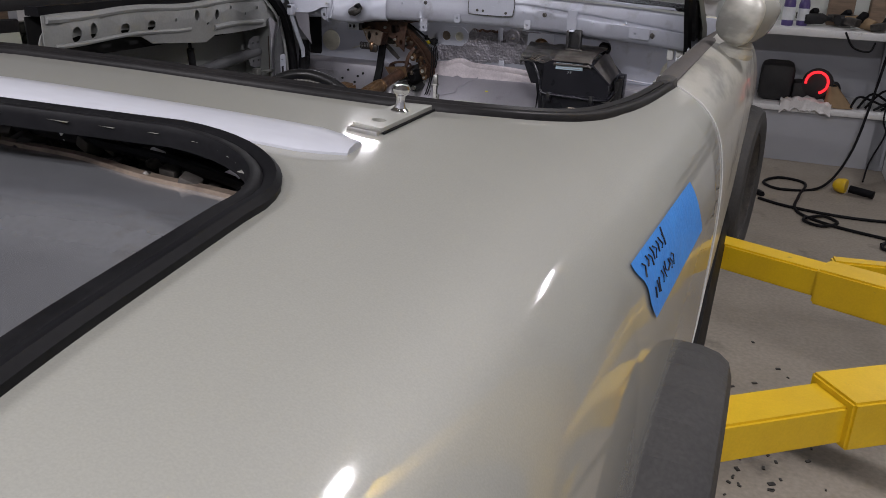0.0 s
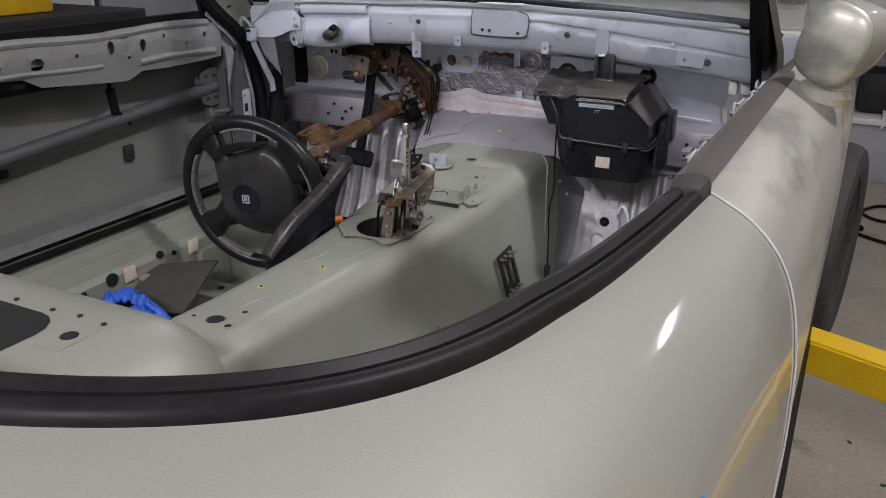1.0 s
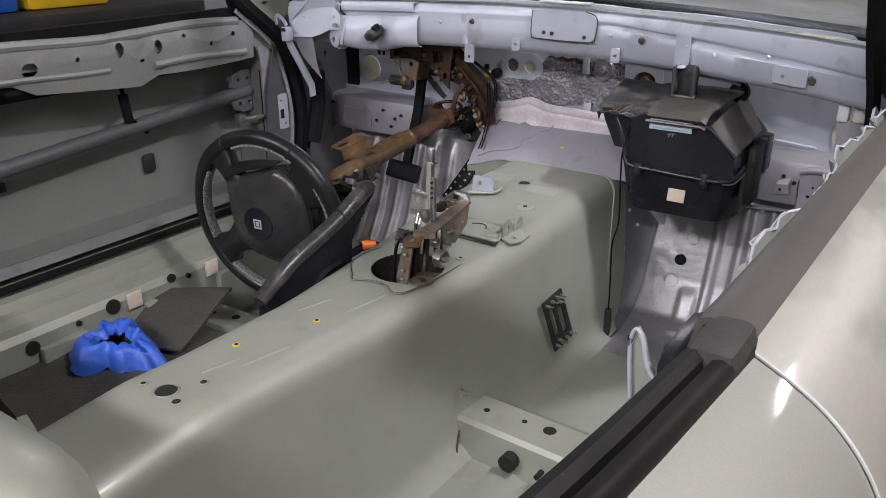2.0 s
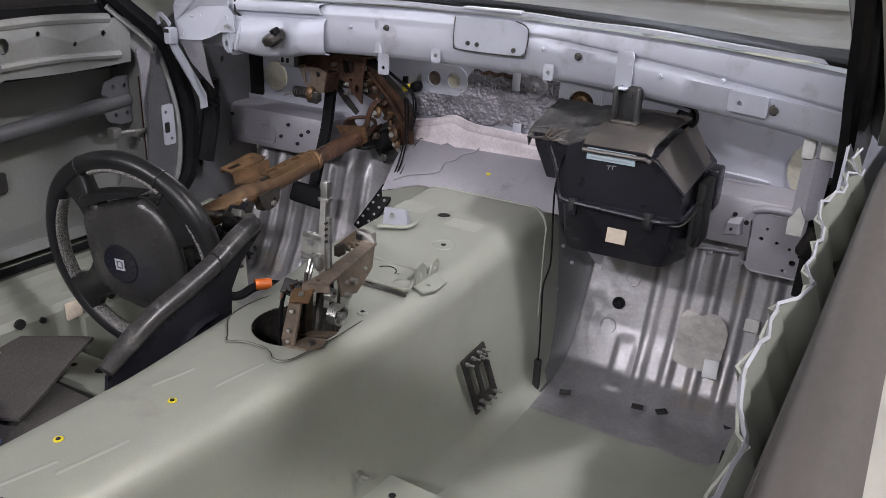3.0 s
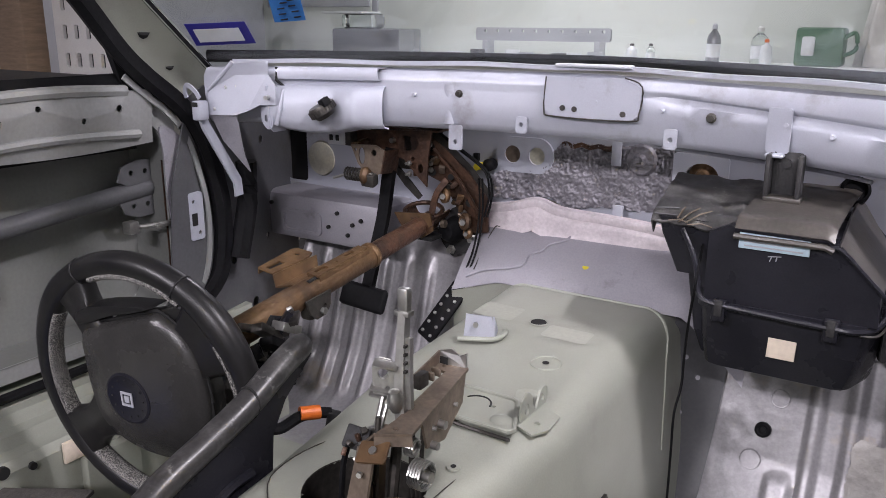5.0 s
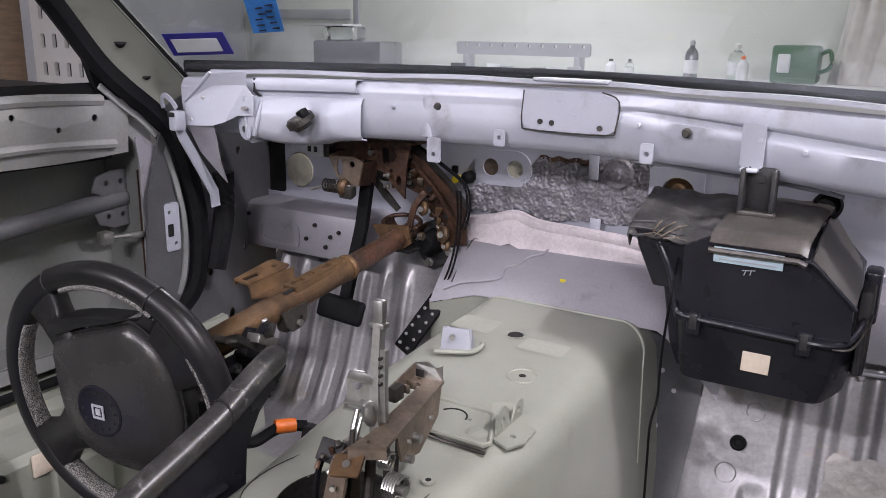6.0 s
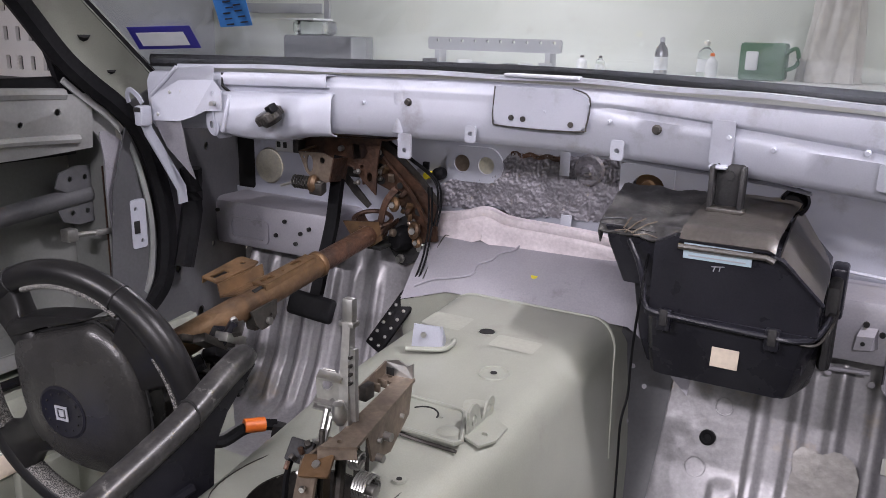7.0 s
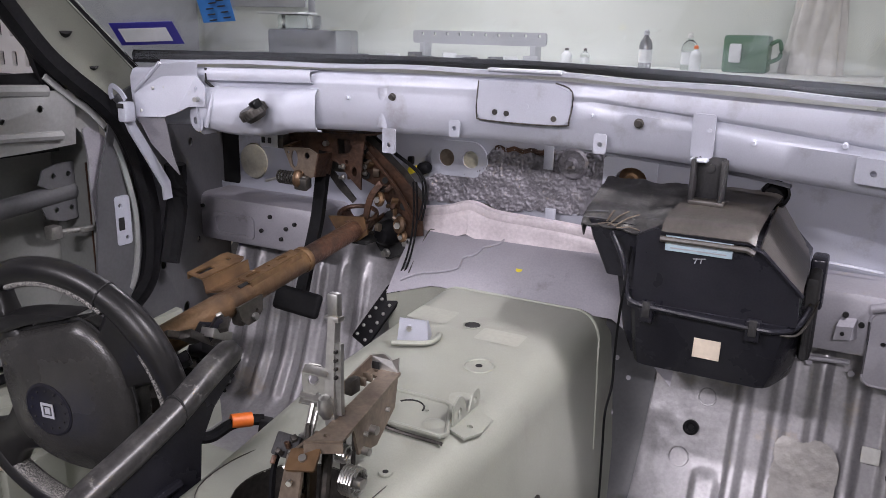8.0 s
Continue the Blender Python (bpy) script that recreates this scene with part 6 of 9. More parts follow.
    # body side lock pillar seen through the opening
    flange = [(0.652, 0.80), (0.647, 1.13), (0.642, 1.182), (0.6465, 1.198), (0.653, 1.19), (0.658, 1.172), (0.667, 1.16), (0.674, 1.148), (0.69, 1.142), (0.71, 1.14), (0.71, 0.80)]
    pil = part("lock_pillar", sheet(bmesh.new(), flange, [ngon(0.682, 1.10, 0.006, None, 10), ngon(0.675, 1.0, 0.008, None, 10)], 0.004, lambda u, v, w: Vector((u, -1.005 - 0.25 * (u - 0.645) + w, v))), INNER, CAR, "pale lock pillar with a curled upright flange", 20)
    curl = [(u, -1.008 - 0.25 * (u - 0.645), v) for u, v in flange[1:9]]
    part("curled_edge", tube(bmesh.new(), spline(curl, 4), 0.0018, 8), TRIM_WHITE, pil, "bright curled edge")
    part("flange_return", folded([(0.647, -1.0, 1.13), (0.642, -1.0, 1.184), (0.640, -0.982, 1.184), (0.645, -0.982, 1.13), (0.652, -1.0, 0.8), (0.65, -0.982, 0.8)], [(0, 1, 2, 3), (0, 3, 5, 4)], 0.003), RUBBER, pil, "black rubber strip on the flange")
    part("pillar_cup", lathe(bmesh.new(), [(0.0, 0.0), (0.012, 0.0), (0.014, 0.006), (0.017, 0.006), (0.018, 0.0), (0.018, -0.01), (0, -0.01)], pose(0.692, -1.08, 1.172), 20), TRIM_WHITE, pil, "pressed round cup")
    part("pillar_top", boxed(0.66, 0.72, -1.14, -1.05, 1.15, 1.17, 0.008), INNER, pil)
    # gap line between door and quarter panel
    pts = [skin(-1.109, j) + Vector((0.0012, 0, 0.0)) for j in range(next(k for k, (x, z) in enumerate(FULL) if x > 0.744), N_FULL - 3)]
    part("edge_line", tube(bmesh.new(), pts, 0.0013, 6), PUTTY, door, "pale raw edge of the door gap")


build_right_door_inside()


def build_floor_pan():
    for s in (1, -1):
        bm = grid(bmesh.new(), lambda x, y: Vector((s * x, y, FLOOR_Z + 0.003 * noise.noise(Vector((x * 9, y * 9, 1))) + (0.006 if (0.24 < x < 0.29 or 0.44 < x < 0.49) and -0.95 < y < -0.5 else 0))), span(0.14, 0.61, 40), span(-1.25, 0.0, 80))
        part("floor_pan", bm, INNER, CAR, "sage silver floor pan", 60)
        # seat cross member
        prof = [(-0.055, 0.0), (-0.047, 0.062), (-0.04, 0.07), (0.04, 0.07), (0.047, 0.062), (0.055, 0.0)]
        pts = [(s * x, -0.46 - 0.04 * (x - 0.13), FLOOR_Z) for x in span(0.135, 0.605, 8)]
        cm = part("cross_member", sweep(bmesh.new(), pts, prof), INNER, CAR, "silver seat cross member with punched holes", 20)
        for x, dy, r in ((0.185, 0.0, 0.006), (0.26, 0.01, 0.005), (0.31, 0.012, 0.012), (0.42, 0.0, 0.006), (0.48, 0.01, 0.01), (0.54, 0.0, 0.006)):
            part("member_hole", disc(bmesh.new(), (s * x, -0.46 - 0.04 * (x - 0.13) + dy, FLOOR_Z + 0.069), (0, 0, 1), r, 0.004, 14), VOID, cm)
        for x, r in ((0.27, 0.016), (0.38, 0.008), (0.50, 0.016), (0.33, 0.005)):
            part("member_hole", disc(bmesh.new(), (s * x, -0.521 - 0.04 * (x - 0.13), FLOOR_Z + 0.032), (0, 1, 0), r, 0.02, 14), VOID, cm)
        pts = spline([(s * 0.16, -0.36, FLOOR_Z + 0.004), (s * 0.152, -0.43, FLOOR_Z + 0.06), (s * 0.155, -0.50, FLOOR_Z + 0.05), (s * 0.17, -0.54, FLOOR_Z + 0.004)], 5)
        part("member_seam", tube(bmesh.new(), pts, 0.002, 5), DARK_METAL, cm)
    # rear bulkhead and ledge
    part("rear_bulkhead", boxed(-0.60, 0.60, -1.66, -1.64, 0.60, 1.24), INNER, CAR)
    part("rear_floor", boxed(-0.70, 0.70, -1.66, -1.25, 0.70, 0.715, 0.004), INNER, CAR)
    part("rear_step", boxed(-0.70, 0.70, -1.26, -1.245, 0.58, 0.716, 0.003), INNER, CAR)
    # raised hump behind the driver
    bm = bmesh.new()
    box(bm, -0.66, 0.30, -1.64, -1.215, 0.70, 1.09, 0.11, None, 8)
    hump = part("rear_hump", bm, INNER, CAR, "rounded pale shelf hump behind the driver", 60)
    bm = rings(bmesh.new(), [[(x, y, 1.0906) for x, y in rounded(-0.22, 0.135, -1.47, -1.345, 0.04)], [(x, y, 1.092) for x, y in rounded(-0.218, 0.133, -1.468, -1.347, 0.04)]])
    part("access_hole", bm, VOID, hump, "black access opening")
    bm = sheet(bmesh.new(), rounded(0.15, 0.188, -1.40, -1.345, 0.004), [ngon(0.169, -1.37, 0.010, None, 14)], 0.0006, flat(1.0902))
    part("recess_plate", bm, INNER, hump)
    part("plate_hole", disc(bmesh.new(), (0.169, -1.37, 1.0905), (0, 0, 1), 0.009, 0.002, 14), VOID, hump)
    for x, y in ((0.10, -1.335), (0.14, -1.332), (0.18, -1.335), (0.04, -1.335)):
        part("rivet", disc(bmesh.new(), (x, y, 1.091), (0, 0, 1), 0.003, 0.002, 8), DARK_METAL, hump)
    # channel across the rear end of the tunnel
    bm = sweep(bmesh.new(), [(-0.10, -1.15, 0.895), (0.12, -1.205, 0.86), (0.30, -1.235, 0.82)], [(-0.03, -0.01), (-0.024, 0.014), (-0.012, 0.014), (-0.006, 0.0), (0.006, 0.0), (0.012, 0.014), (0.024, 0.014), (0.03, -0.01)])
    part("rear_channel", bm, INNER, CAR, "folded silver channel behind the tunnel")


build_floor_pan()


# ---------------------------------------------------------------- things in the cabin
def build_heater_box():
    t = thing("heater_box", (0.34, 0.1, 0.9), "black plastic heater box hung under the dashboard beam", "heater box")
    # lower shell: tapers downward, with a cut corner towards the door
    def ring(z, x0, x1, y0, y1, cut, r=0.014):
        out = [(x0, y0), (x1 - cut, y0), (x1, y0 + 3.0 * cut), (x1, y1), (x0 - 0.02, y1), (x0 - 0.02, y0 + 0.06)]
        pts = []
        for k, p in enumerate(out):
            a, b, c = Vector(out[k - 1]), Vector(p), Vector(out[(k + 1) % len(out)])
            pts += [b + (a - b).normalized() * r, b + ((a - b).normalized() + (c - b).normalized()) * r * 0.28, b + (c - b).normalized() * r]
        return [(q.x, q.y, z) for q in pts]
    loops = [ring(0.918, 0.25, 0.436, 0.024, 0.22, 0.022), ring(0.923, 0.244, 0.443, 0.013, 0.23, 0.024), ring(0.95, 0.242, 0.447, 0.003, 0.24, 0.02), ring(1.014, 0.24, 0.452, -0.011, 0.25, 0.016)]
    low = part("lower_shell", rings(bmesh.new(), loops), BLACK_PLASTIC, t, "black lower shell with a cut corner", 30)
    part("joint_flange", rings(bmesh.new(), [ring(1.013, 0.235, 0.455, -0.016, 0.255, 0.016), ring(1.024, 0.235, 0.455, -0.016, 0.255, 0.016)]), BLACK_PLASTIC, t)
    # upper shell: one profile drawn back, its upper corner sloped off as a shoulder
    prof = [(0.238, 1.024), (0.448, 1.024), (0.446, 1.068), (0.397, 1.119), (0.262, 1.128), (0.238, 1.116)]
    bm = bmesh.new()
    rings(bm, [[(x + (0.0 if y < 0.1 else -0.004), y, z) for x, z in prof] for y in (-0.012, 0.12, 0.245)])
    bmesh.ops.bevel(bm, geom=[e for e in bm.edges if not e.is_boundary and e.calc_face_angle(0) > 0.3], offset=0.005, segments=2, affect="EDGES")
    up = part("upper_shell", bm, BLACK_PLASTIC, t, "black upper shell with a sloping shoulder", 30)
    part("shoulder", folded([(0.395, -0.013, 1.120), (0.449, -0.013, 1.068), (0.448, 0.1, 1.078), (0.437, 0.225, 1.072), (0.388, 0.25, 1.136), (0.392, 0.12, 1.134)], [(0, 1, 2, 5), (5, 2, 3, 4)], 0.004), DUSTY, t, "dusty brown-black sloping shoulder", 30)
    part("shoulder_lip", tube(bmesh.new(), spline([(0.384, -0.017, 1.118), (0.398, -0.018, 1.116), (0.424, -0.017, 1.092), (0.45, -0.015, 1.066)], 4), 0.003, 6), BLACK_PLASTIC, t)
    # front joint with clips and the glossy loom over it
    for x in (0.262, 0.398):
        ck = part("spring_clip", boxed(x - 0.009, x + 0.009, -0.026, -0.013, 1.0, 1.028, 0.002), BLACK_PLASTIC, t)
        part("clip_tongue", boxed(x - 0.005, x + 0.005, -0.029, -0.025, 1.008, 1.03, 0.001), MATT_BLACK, ck)
    pts = spline([(0.20, 0.0, 1.112), (0.218, -0.010, 1.085), (0.229, -0.016, 1.055), (0.233, -0.020, 1.034), (0.247, -0.023, 1.024), (0.30, -0.024, 1.021), (0.398, -0.024, 1.018), (0.43, -0.016, 1.017), (0.448, 0.0, 1.022), (0.458, 0.03, 1.04)], 6)
    part("wire_loom", tube(bmesh.new(), pts, 0.0038, 8), BLACK_PLASTIC, t, "glossy black wire along the joint")
    # duct towards the tunnel, stepped in below
    def dring(z, x0, x1, y0, y1):
        return [(x, y, z) for x, y in rounded(x0, x1, y0, y1, 0.008, 3)]
    part("duct", rings(bmesh.new(), [dring(1.045, 0.188, 0.26, 0.022, 0.2), dring(1.10, 0.166, 0.26, 0.014, 0.205), dring(1.124, 0.16, 0.262, 0.012, 0.205)]), BLACK_PLASTIC, t, "black side duct", 30)
    part("duct_foot", rings(bmesh.new(), [dring(0.926, 0.226, 0.26, 0.045, 0.2), dring(0.96, 0.214, 0.26, 0.04, 0.2), dring(1.047, 0.2, 0.26, 0.035, 0.2)]), BLACK_PLASTIC, t, "", 30)
    # wrinkled tape over the duct, torn at its front edge
    def tape(u, v):
        x = (0.153 + 0.117 * u) * (1 - v) + (0.130 + 0.14 * u) * v
        y = (0.012 - 0.014 * u) * (1 - v) + 0.205 * v
        wr = 0.006 * noise.noise(Vector((u * 4 + v * 2, v * 3.2, 2))) + 0.003 * abs(noise.noise(Vector((u * 11 + v * 6, v * 7, 5))))
        return Vector((x, y, 1.128 + 0.022 * v + wr - 0.012 * max(0, 0.08 - v) / 0.08))
    fl = part("tape_flap", grid(bmesh.new(), tape, span(0, 1, 34), span(0, 1, 34), None, 0.003), SCUFFED, t, "wrinkled torn black tape over the duct", 60)
    part("tape_side", grid(bmesh.new(), lambda u, v: tape(0, u) + Vector((0.004 * v, 0.0, -0.016 * v)), span(0, 1, 12), span(0, 1, 3), None, 0.002), SCUFFED, fl)
    for u0, v0, u1, v1 in ((0.33, -0.02, 0.52, 0.14), (0.42, -0.05, 0.66, 0.12), (0.30, 0.02, 0.36, 0.1), (0.46, -0.09, 0.72, 0.0), (0.22, -0.06, 0.44, -0.02)):
        a, b = tape(u0, max(v0, 0)) + Vector((0, min(v0, 0) * 0.12, 0.004)), tape(u1, max(v1, 0)) + Vector((0, min(v1, 0) * 0.12, 0.004))
        c = (a + b) / 2 + Vector((0.002, -0.002, 0.004))
        part("torn_edge", sweep(bmesh.new(), [a, c, b], [(-0.0013, -0.0005), (0.0013, -0.0005), (0.0013, 0.0005), (-0.0013, 0.0005)]), TAN_STEEL, fl, "pale torn edge of tape")
    for y0 in (0.018, 0.027):
        part("grille_line", tube(bmesh.new(), [tape(0.02, (y0 - 0.01) / 0.2) + Vector((0, 0, 0.003)), tape(0.3, (y0 - 0.01) / 0.2) + Vector((0, 0, 0.003))], 0.001, 5), SHADED_GREY, fl)
    # dusty top cover with a rounded front lip, running back under the hanger
    def cover(u, v):
        x0, x1 = 0.271 + 0.006 * v, 0.389 + 0.004 * v
        edge = 0.010 * max(0, 0.10 - v) / 0.10
        return Vector((x0 + (x1 - x0) * u, -0.020 + 0.235 * v, 1.141 + 0.012 * min(1, v * 2) - edge * edge * 130 - 0.004 * max(0, u - 0.92) / 0.08 + 0.0015 * noise.noise(Vector((u * 6, v * 8, 8)))))
    tc = part("top_cover", grid(bmesh.new(), cover, span(0, 1, 26), span(0, 1, 30), None, 0.005), DUSTY, t, "dusty brown-black sloping cover", 50)
    part("cover_lip", tube(bmesh.new(), [cover(u, 0.0) + Vector((0, -0.001, -0.010)) for u in span(0, 1, 12)], 0.004, 8), DUSTY, tc)
    part("cover_front", folded([cover(0, 0.02) + Vector((0, -0.002, -0.004)), cover(1, 0.02) + Vector((0, -0.002, -0.004)), (0.388, -0.016, 1.124), (0.272, -0.016, 1.125)], [(0, 1, 2, 3)], 0.003), BLACK_PLASTIC, tc)
    # hanger bracket up to the beam
    br = part("hanger", boxed(0.289, 0.326, 0.090, 0.095, 1.148, 1.214, 0.001), MATT_BLACK, t, "dark hanger bracket up to the beam")
    for x in (0.286, 0.326):
        part("hanger_flange", boxed(x - 0.003, x + 0.003, 0.068, 0.096, 1.15, 1.212, 0.001), MATT_BLACK, br)
    part("hanger_foot", boxed(0.284, 0.332, 0.066, 0.094, 1.149, 1.156, 0.002), DUSTY, br)
    part("hanger_bolt", disc(bmesh.new(), (0.307, 0.088, 1.199), (0, 1, 0), 0.006, 0.006, 12), MATT_BLACK, br)
    bm = lathe(bmesh.new(), [(0, 0), (0.02, 0), (0.0215, 0.006), (0.0205, 0.028), (0.016, 0.032), (0.014, 0.026), (0, 0.026)], pose(0.378, 0.232, 1.142, 70, 0, 12), 22)
    part("round_cap", bm, RUBBER, t, "round black cap")
    part("cap_strut", sweep(bmesh.new(), [(0.36, 0.2, 1.145), (0.375, 0.12, 1.145), (0.382, 0.06, 1.142)], [(-0.006, -0.004), (0.006, -0.004), (0.004, 0.005), (-0.004, 0.005)]), BLACK_PLASTIC, t)
    # flap actuator on the door side with its link
    sa = part("side_actuator", boxed(0.447, 0.464, 0.085, 0.15, 0.945, 1.065, 0.006), MATT_BLACK, t, "dark flap actuator on the side")
    part("actuator_arm", boxed(0.452, 0.462, 0.03, 0.09, 0.965, 1.03, 0.005), MATT_BLACK, sa)
    part("actuator_tab", boxed(0.446, 0.468, 0.15, 0.2, 1.0, 1.075, 0.005), BLACK_PLASTIC, sa)
    part("link_rod", tube(bmesh.new(), spline([(0.43, -0.014, 1.012), (0.45, -0.006, 1.014), (0.462, 0.03, 1.03), (0.466, 0.06, 1.042)], 6), 0.0018, 6), DARK_METAL, sa)
    # labels
    part("printed_label", boxed(0.277, 0.362, -0.0165, -0.013, 1.102, 1.123, 0.0005, None), PALE_BLUE, up, "pale blue printed label")
    bm = bmesh.new()
    for k in range(3):
        box(bm, 0.284, 0.355 - 0.012 * k, -0.0172, -0.0163, 1.1055 + 0.0055 * k, 1.1072 + 0.0055 * k)
    part("print_lines", bm, WALL_GREY, up)
    part("cream_label", boxed(-0.0175, 0.0175, -0.0015, 0.0015, -0.019, 0.019, 0.0005, pose(0.342, -0.0045, 0.977, -12, 0, 0)), CREAM, low, "cream square sticker")
    bm = bmesh.new()
    for a, b in (((0.314, 1.095), (0.330, 1.097)), ((0.319, 1.0965), (0.3165, 1.089)), ((0.325, 1.097), (0.324, 1.09))):
        tube(bm, [(a[0], -0.0145, a[1]), (b[0], -0.0145, b[1])], 0.0007, 4)
    part("pen_marks", bm, WALL_GREY, up, "faint pale pen strokes")
    # drain hose and thin lead hanging to the floor
    w = thing("thin_lead", (0.19, 0.06, 0.62), "thin black lead with a connector hanging beside the tunnel", "cable")
    pts = spline([(0.222, 0.03, 1.1), (0.23, -0.026, 1.05), (0.216, 0.01, 0.97), (0.207, 0.04, 0.91), (0.206, 0.042, 0.865), (0.205, 0.02, 0.83), (0.204, 0.025, 0.77), (0.202, 0.035, 0.70), (0.20, 0.04, 0.655)], 8)
    part("lead", tube(bmesh.new(), pts, 0.0019, 6), RUBBER, w)
    part("connector", boxed(0.193, 0.207, 0.034, 0.046, 0.59, 0.66, 0.003), MATT_BLACK, w, "black connector")


build_heater_box()

PAD = material("scuffed_black_leather", (0.024, 0.0235, 0.023), (0.042, 0.041, 0.039), rough=0.26, scale=6, lo=0.4, hi=0.65, grain=0.1, gscale=400, dirt=(0.085, 0.085, 0.08), dscale=22, dlo=0.66, dhi=0.74, bump=0.08, bscale=500, spec=0.45)
HUB = Vector((-0.345, -0.487, 0.92))
COL_END = Vector((-0.342, 0.15, 1.003))
COL = (COL_END - HUB).normalized()


def build_steering():
    t = thing("steering_wheel", HUB, "black leather steering wheel hanging low on its bare column", "steering wheel")
    side = COL.cross(Vector((0, 0, 1))).normalized()
    up = side.cross(COL).normalized()
    roll = Matrix((side, up, -COL)).transposed().to_4x4()
    # the wheel leans off the column's line
    face = Vector((0.1365, -0.9877, -0.0757)).normalized()
    fs = Vector((0, 0, 1)).cross(face).normalized()
    fu = face.cross(fs).normalized()
    M = Matrix.Translation((-0.356, -0.4533, 0.9149)) @ Matrix((fs, fu, face)).transposed().to_4x4() 
    def w(x, y, z):
        return M @ Vector((x, y, z))
    R = 0.174
    n = 84
    loops = []
    for k in range(n):
        a = 2 * math.pi * k / n
        r = 0.0165 + 0.0025 * math.exp(-((math.degrees(a) - 40) / 16) ** 2) + 0.0025 * math.exp(-((math.degrees(a) - 140) / 16) ** 2)
        loops.append([w((R + r * math.cos(b)) * math.cos(a), (R + r * math.cos(b)) * math.sin(a), r * math.sin(b)) for b in span(0, 2 * math.pi, 14)[:-1]])
    part("rim", rings(bmesh.new(), loops, True, False, True), LEATHER, t, "black leather rim", 60)
    for a in (62, 118):
        ring = [w((R + 0.0172 * math.cos(b)) * math.cos(radians(a)), (R + 0.0172 * math.cos(b)) * math.sin(radians(a)), 0.0172 * math.sin(b)) for b in span(0, 2 * math.pi, 16)[:-1]]
        part("rim_stitch", tube(bmesh.new(), ring, 0.0012, 5, True), MATT_BLACK, t)
    # stitched grip inserts along the inner edge of the rim
    for a0, a1 in ((58, 112), (146, 204), (-24, 34), (228, 262), (278, 312)):
        loops = []
        for a in [radians(v) for v in span(a0, a1, 18)]:
            loops.append([w((R - 0.0145 + 0.0055 * math.cos(b)) * math.cos(a), (R - 0.0145 + 0.0055 * math.cos(b)) * math.sin(a), 0.002 + 0.0125 * math.sin(b)) for b in span(0, 2 * math.pi, 10)[:-1]])
        part("grip_insert", rings(bmesh.new(), loops), PERFORATED, t, "grey perforated grip insert", 60)
    # four spokes that widen into rim and hub
    for a, wide in ((38, 0.04), (128, 0.021), (216, 0.026), (324, 0.026)):
        ca, sa = math.cos(radians(a)), math.sin(radians(a))
        loops = []
        for q in span(0, 1, 8):
            rr = 0.05 + (R - 0.056) * q
            ww = wide * (1.0 + 0.9 * abs(q - 0.55) ** 1.6 * 2.4)
            zz = 0.016 - 0.014 * q
            loops.append([w(rr * ca - u * ww * sa, rr * sa + u * ww * ca, zz + v) for u, v in ((-1, -0.014), (1, -0.014), (1.0, 0.002), (0.8, 0.010), (-0.8, 0.010), (-1.0, 0.002))])
        part("spoke", rings(bmesh.new(), loops), LEATHER, t, "", 60)
    # upper cover above the pad, split from it by a black gap
    out = [(-0.085, 0.084), (-0.082, 0.105), (-0.03, 0.121), (0.03, 0.128), (0.045, 0.126), (-0.02, 0.108)]
    out = [(p.x, p.y) for p in spline([(x, y, 0) for x, y in out], 4, True)]
    part("upper_cover", rings(bmesh.new(), [[w(-0.03 + (x + 0.03) * q, 0.112 + (y - 0.112) * q, z) for x, y in out] for q, z in ((1, -0.01), (1, 0.016), (0.9, 0.021), (0.3, 0.022))]), LEATHER, t, "", 50)
    # airbag pad
    out = [(-0.076, 0.080), (-0.02, 0.1), (0.035, 0.117), (0.058, 0.12), (0.09, 0.098), (0.112, 0.06), (0.119, 0.01), (0.108, -0.04), (0.07, -0.08), (0.02, -0.088), (-0.03, -0.077), (-0.068, -0.05), (-0.08, 0.0), (-0.082, 0.05)]
    out = [(p.x, p.y) for p in spline([(x, y, 0) for x, y in out], 4, True)]
    loops = [[w(x * q, y * q, z) for x, y in out] for q, z in ((1.0, -0.012), (1.0, 0.012), (0.98, 0.019), (0.9, 0.026), (0.5, 0.033), (0.1, 0.034))]
    pad = part("airbag_pad", rings(bmesh.new(), loops), PAD, t, "smooth black centre pad with faint scuffs", 50)
    part("pad_gap", tube(bmesh.new(), [w(x * 1.012, y * 1.012 + 0.001, 0.013) for x, y in out], 0.0022, 5, True), VOID, pad)
    bm = rings(bmesh.new(), [[w(x, y + 0.002, z) for x, y in ngon(0, 0, r, None, 32)] for r, z in ((0.036, 0.031), (0.036, 0.0345), (0.033, 0.0355), (0.031, 0.0345), (0.005, 0.0345))])
    part("badge_ring", bm, BLACK_PLASTIC, pad, "round black badge")
    for k in range(12):
        a = 2 * math.pi * k / 12
        part("badge_dot", disc(bmesh.new(), w(0.026 * math.cos(a), 0.002 + 0.026 * math.sin(a), 0.035), face, 0.0012, 0.002, 6), MATT_BLACK, pad)
    bm = sheet(bmesh.new(), [(-0.0095, -0.0105), (0.0095, -0.0105), (0.0095, 0.0095), (-0.0095, 0.0095)], [[(-0.0065, -0.0075), (0.0065, -0.0075), (0.0065, 0.0065), (-0.0065, 0.0065)]], 0.0015, by(M @ pose(0, 0.002, 0.0352)))
    box(bm, -0.004, 0.004, -0.005, 0.004, 0, 0.0014, 0, M @ pose(0, 0.002, 0.0352))
    part("badge_mark", bm, TRIM_WHITE, pad, "small plain silver square mark")
    # column
    c = thing("steering_column", HUB + COL * 0.3, "rusty bare steering column held by a bracket under the dashboard", "steering column")
    def on(d, du=0.0, dv=0.0):
        return HUB + COL * d + side * du + up * dv
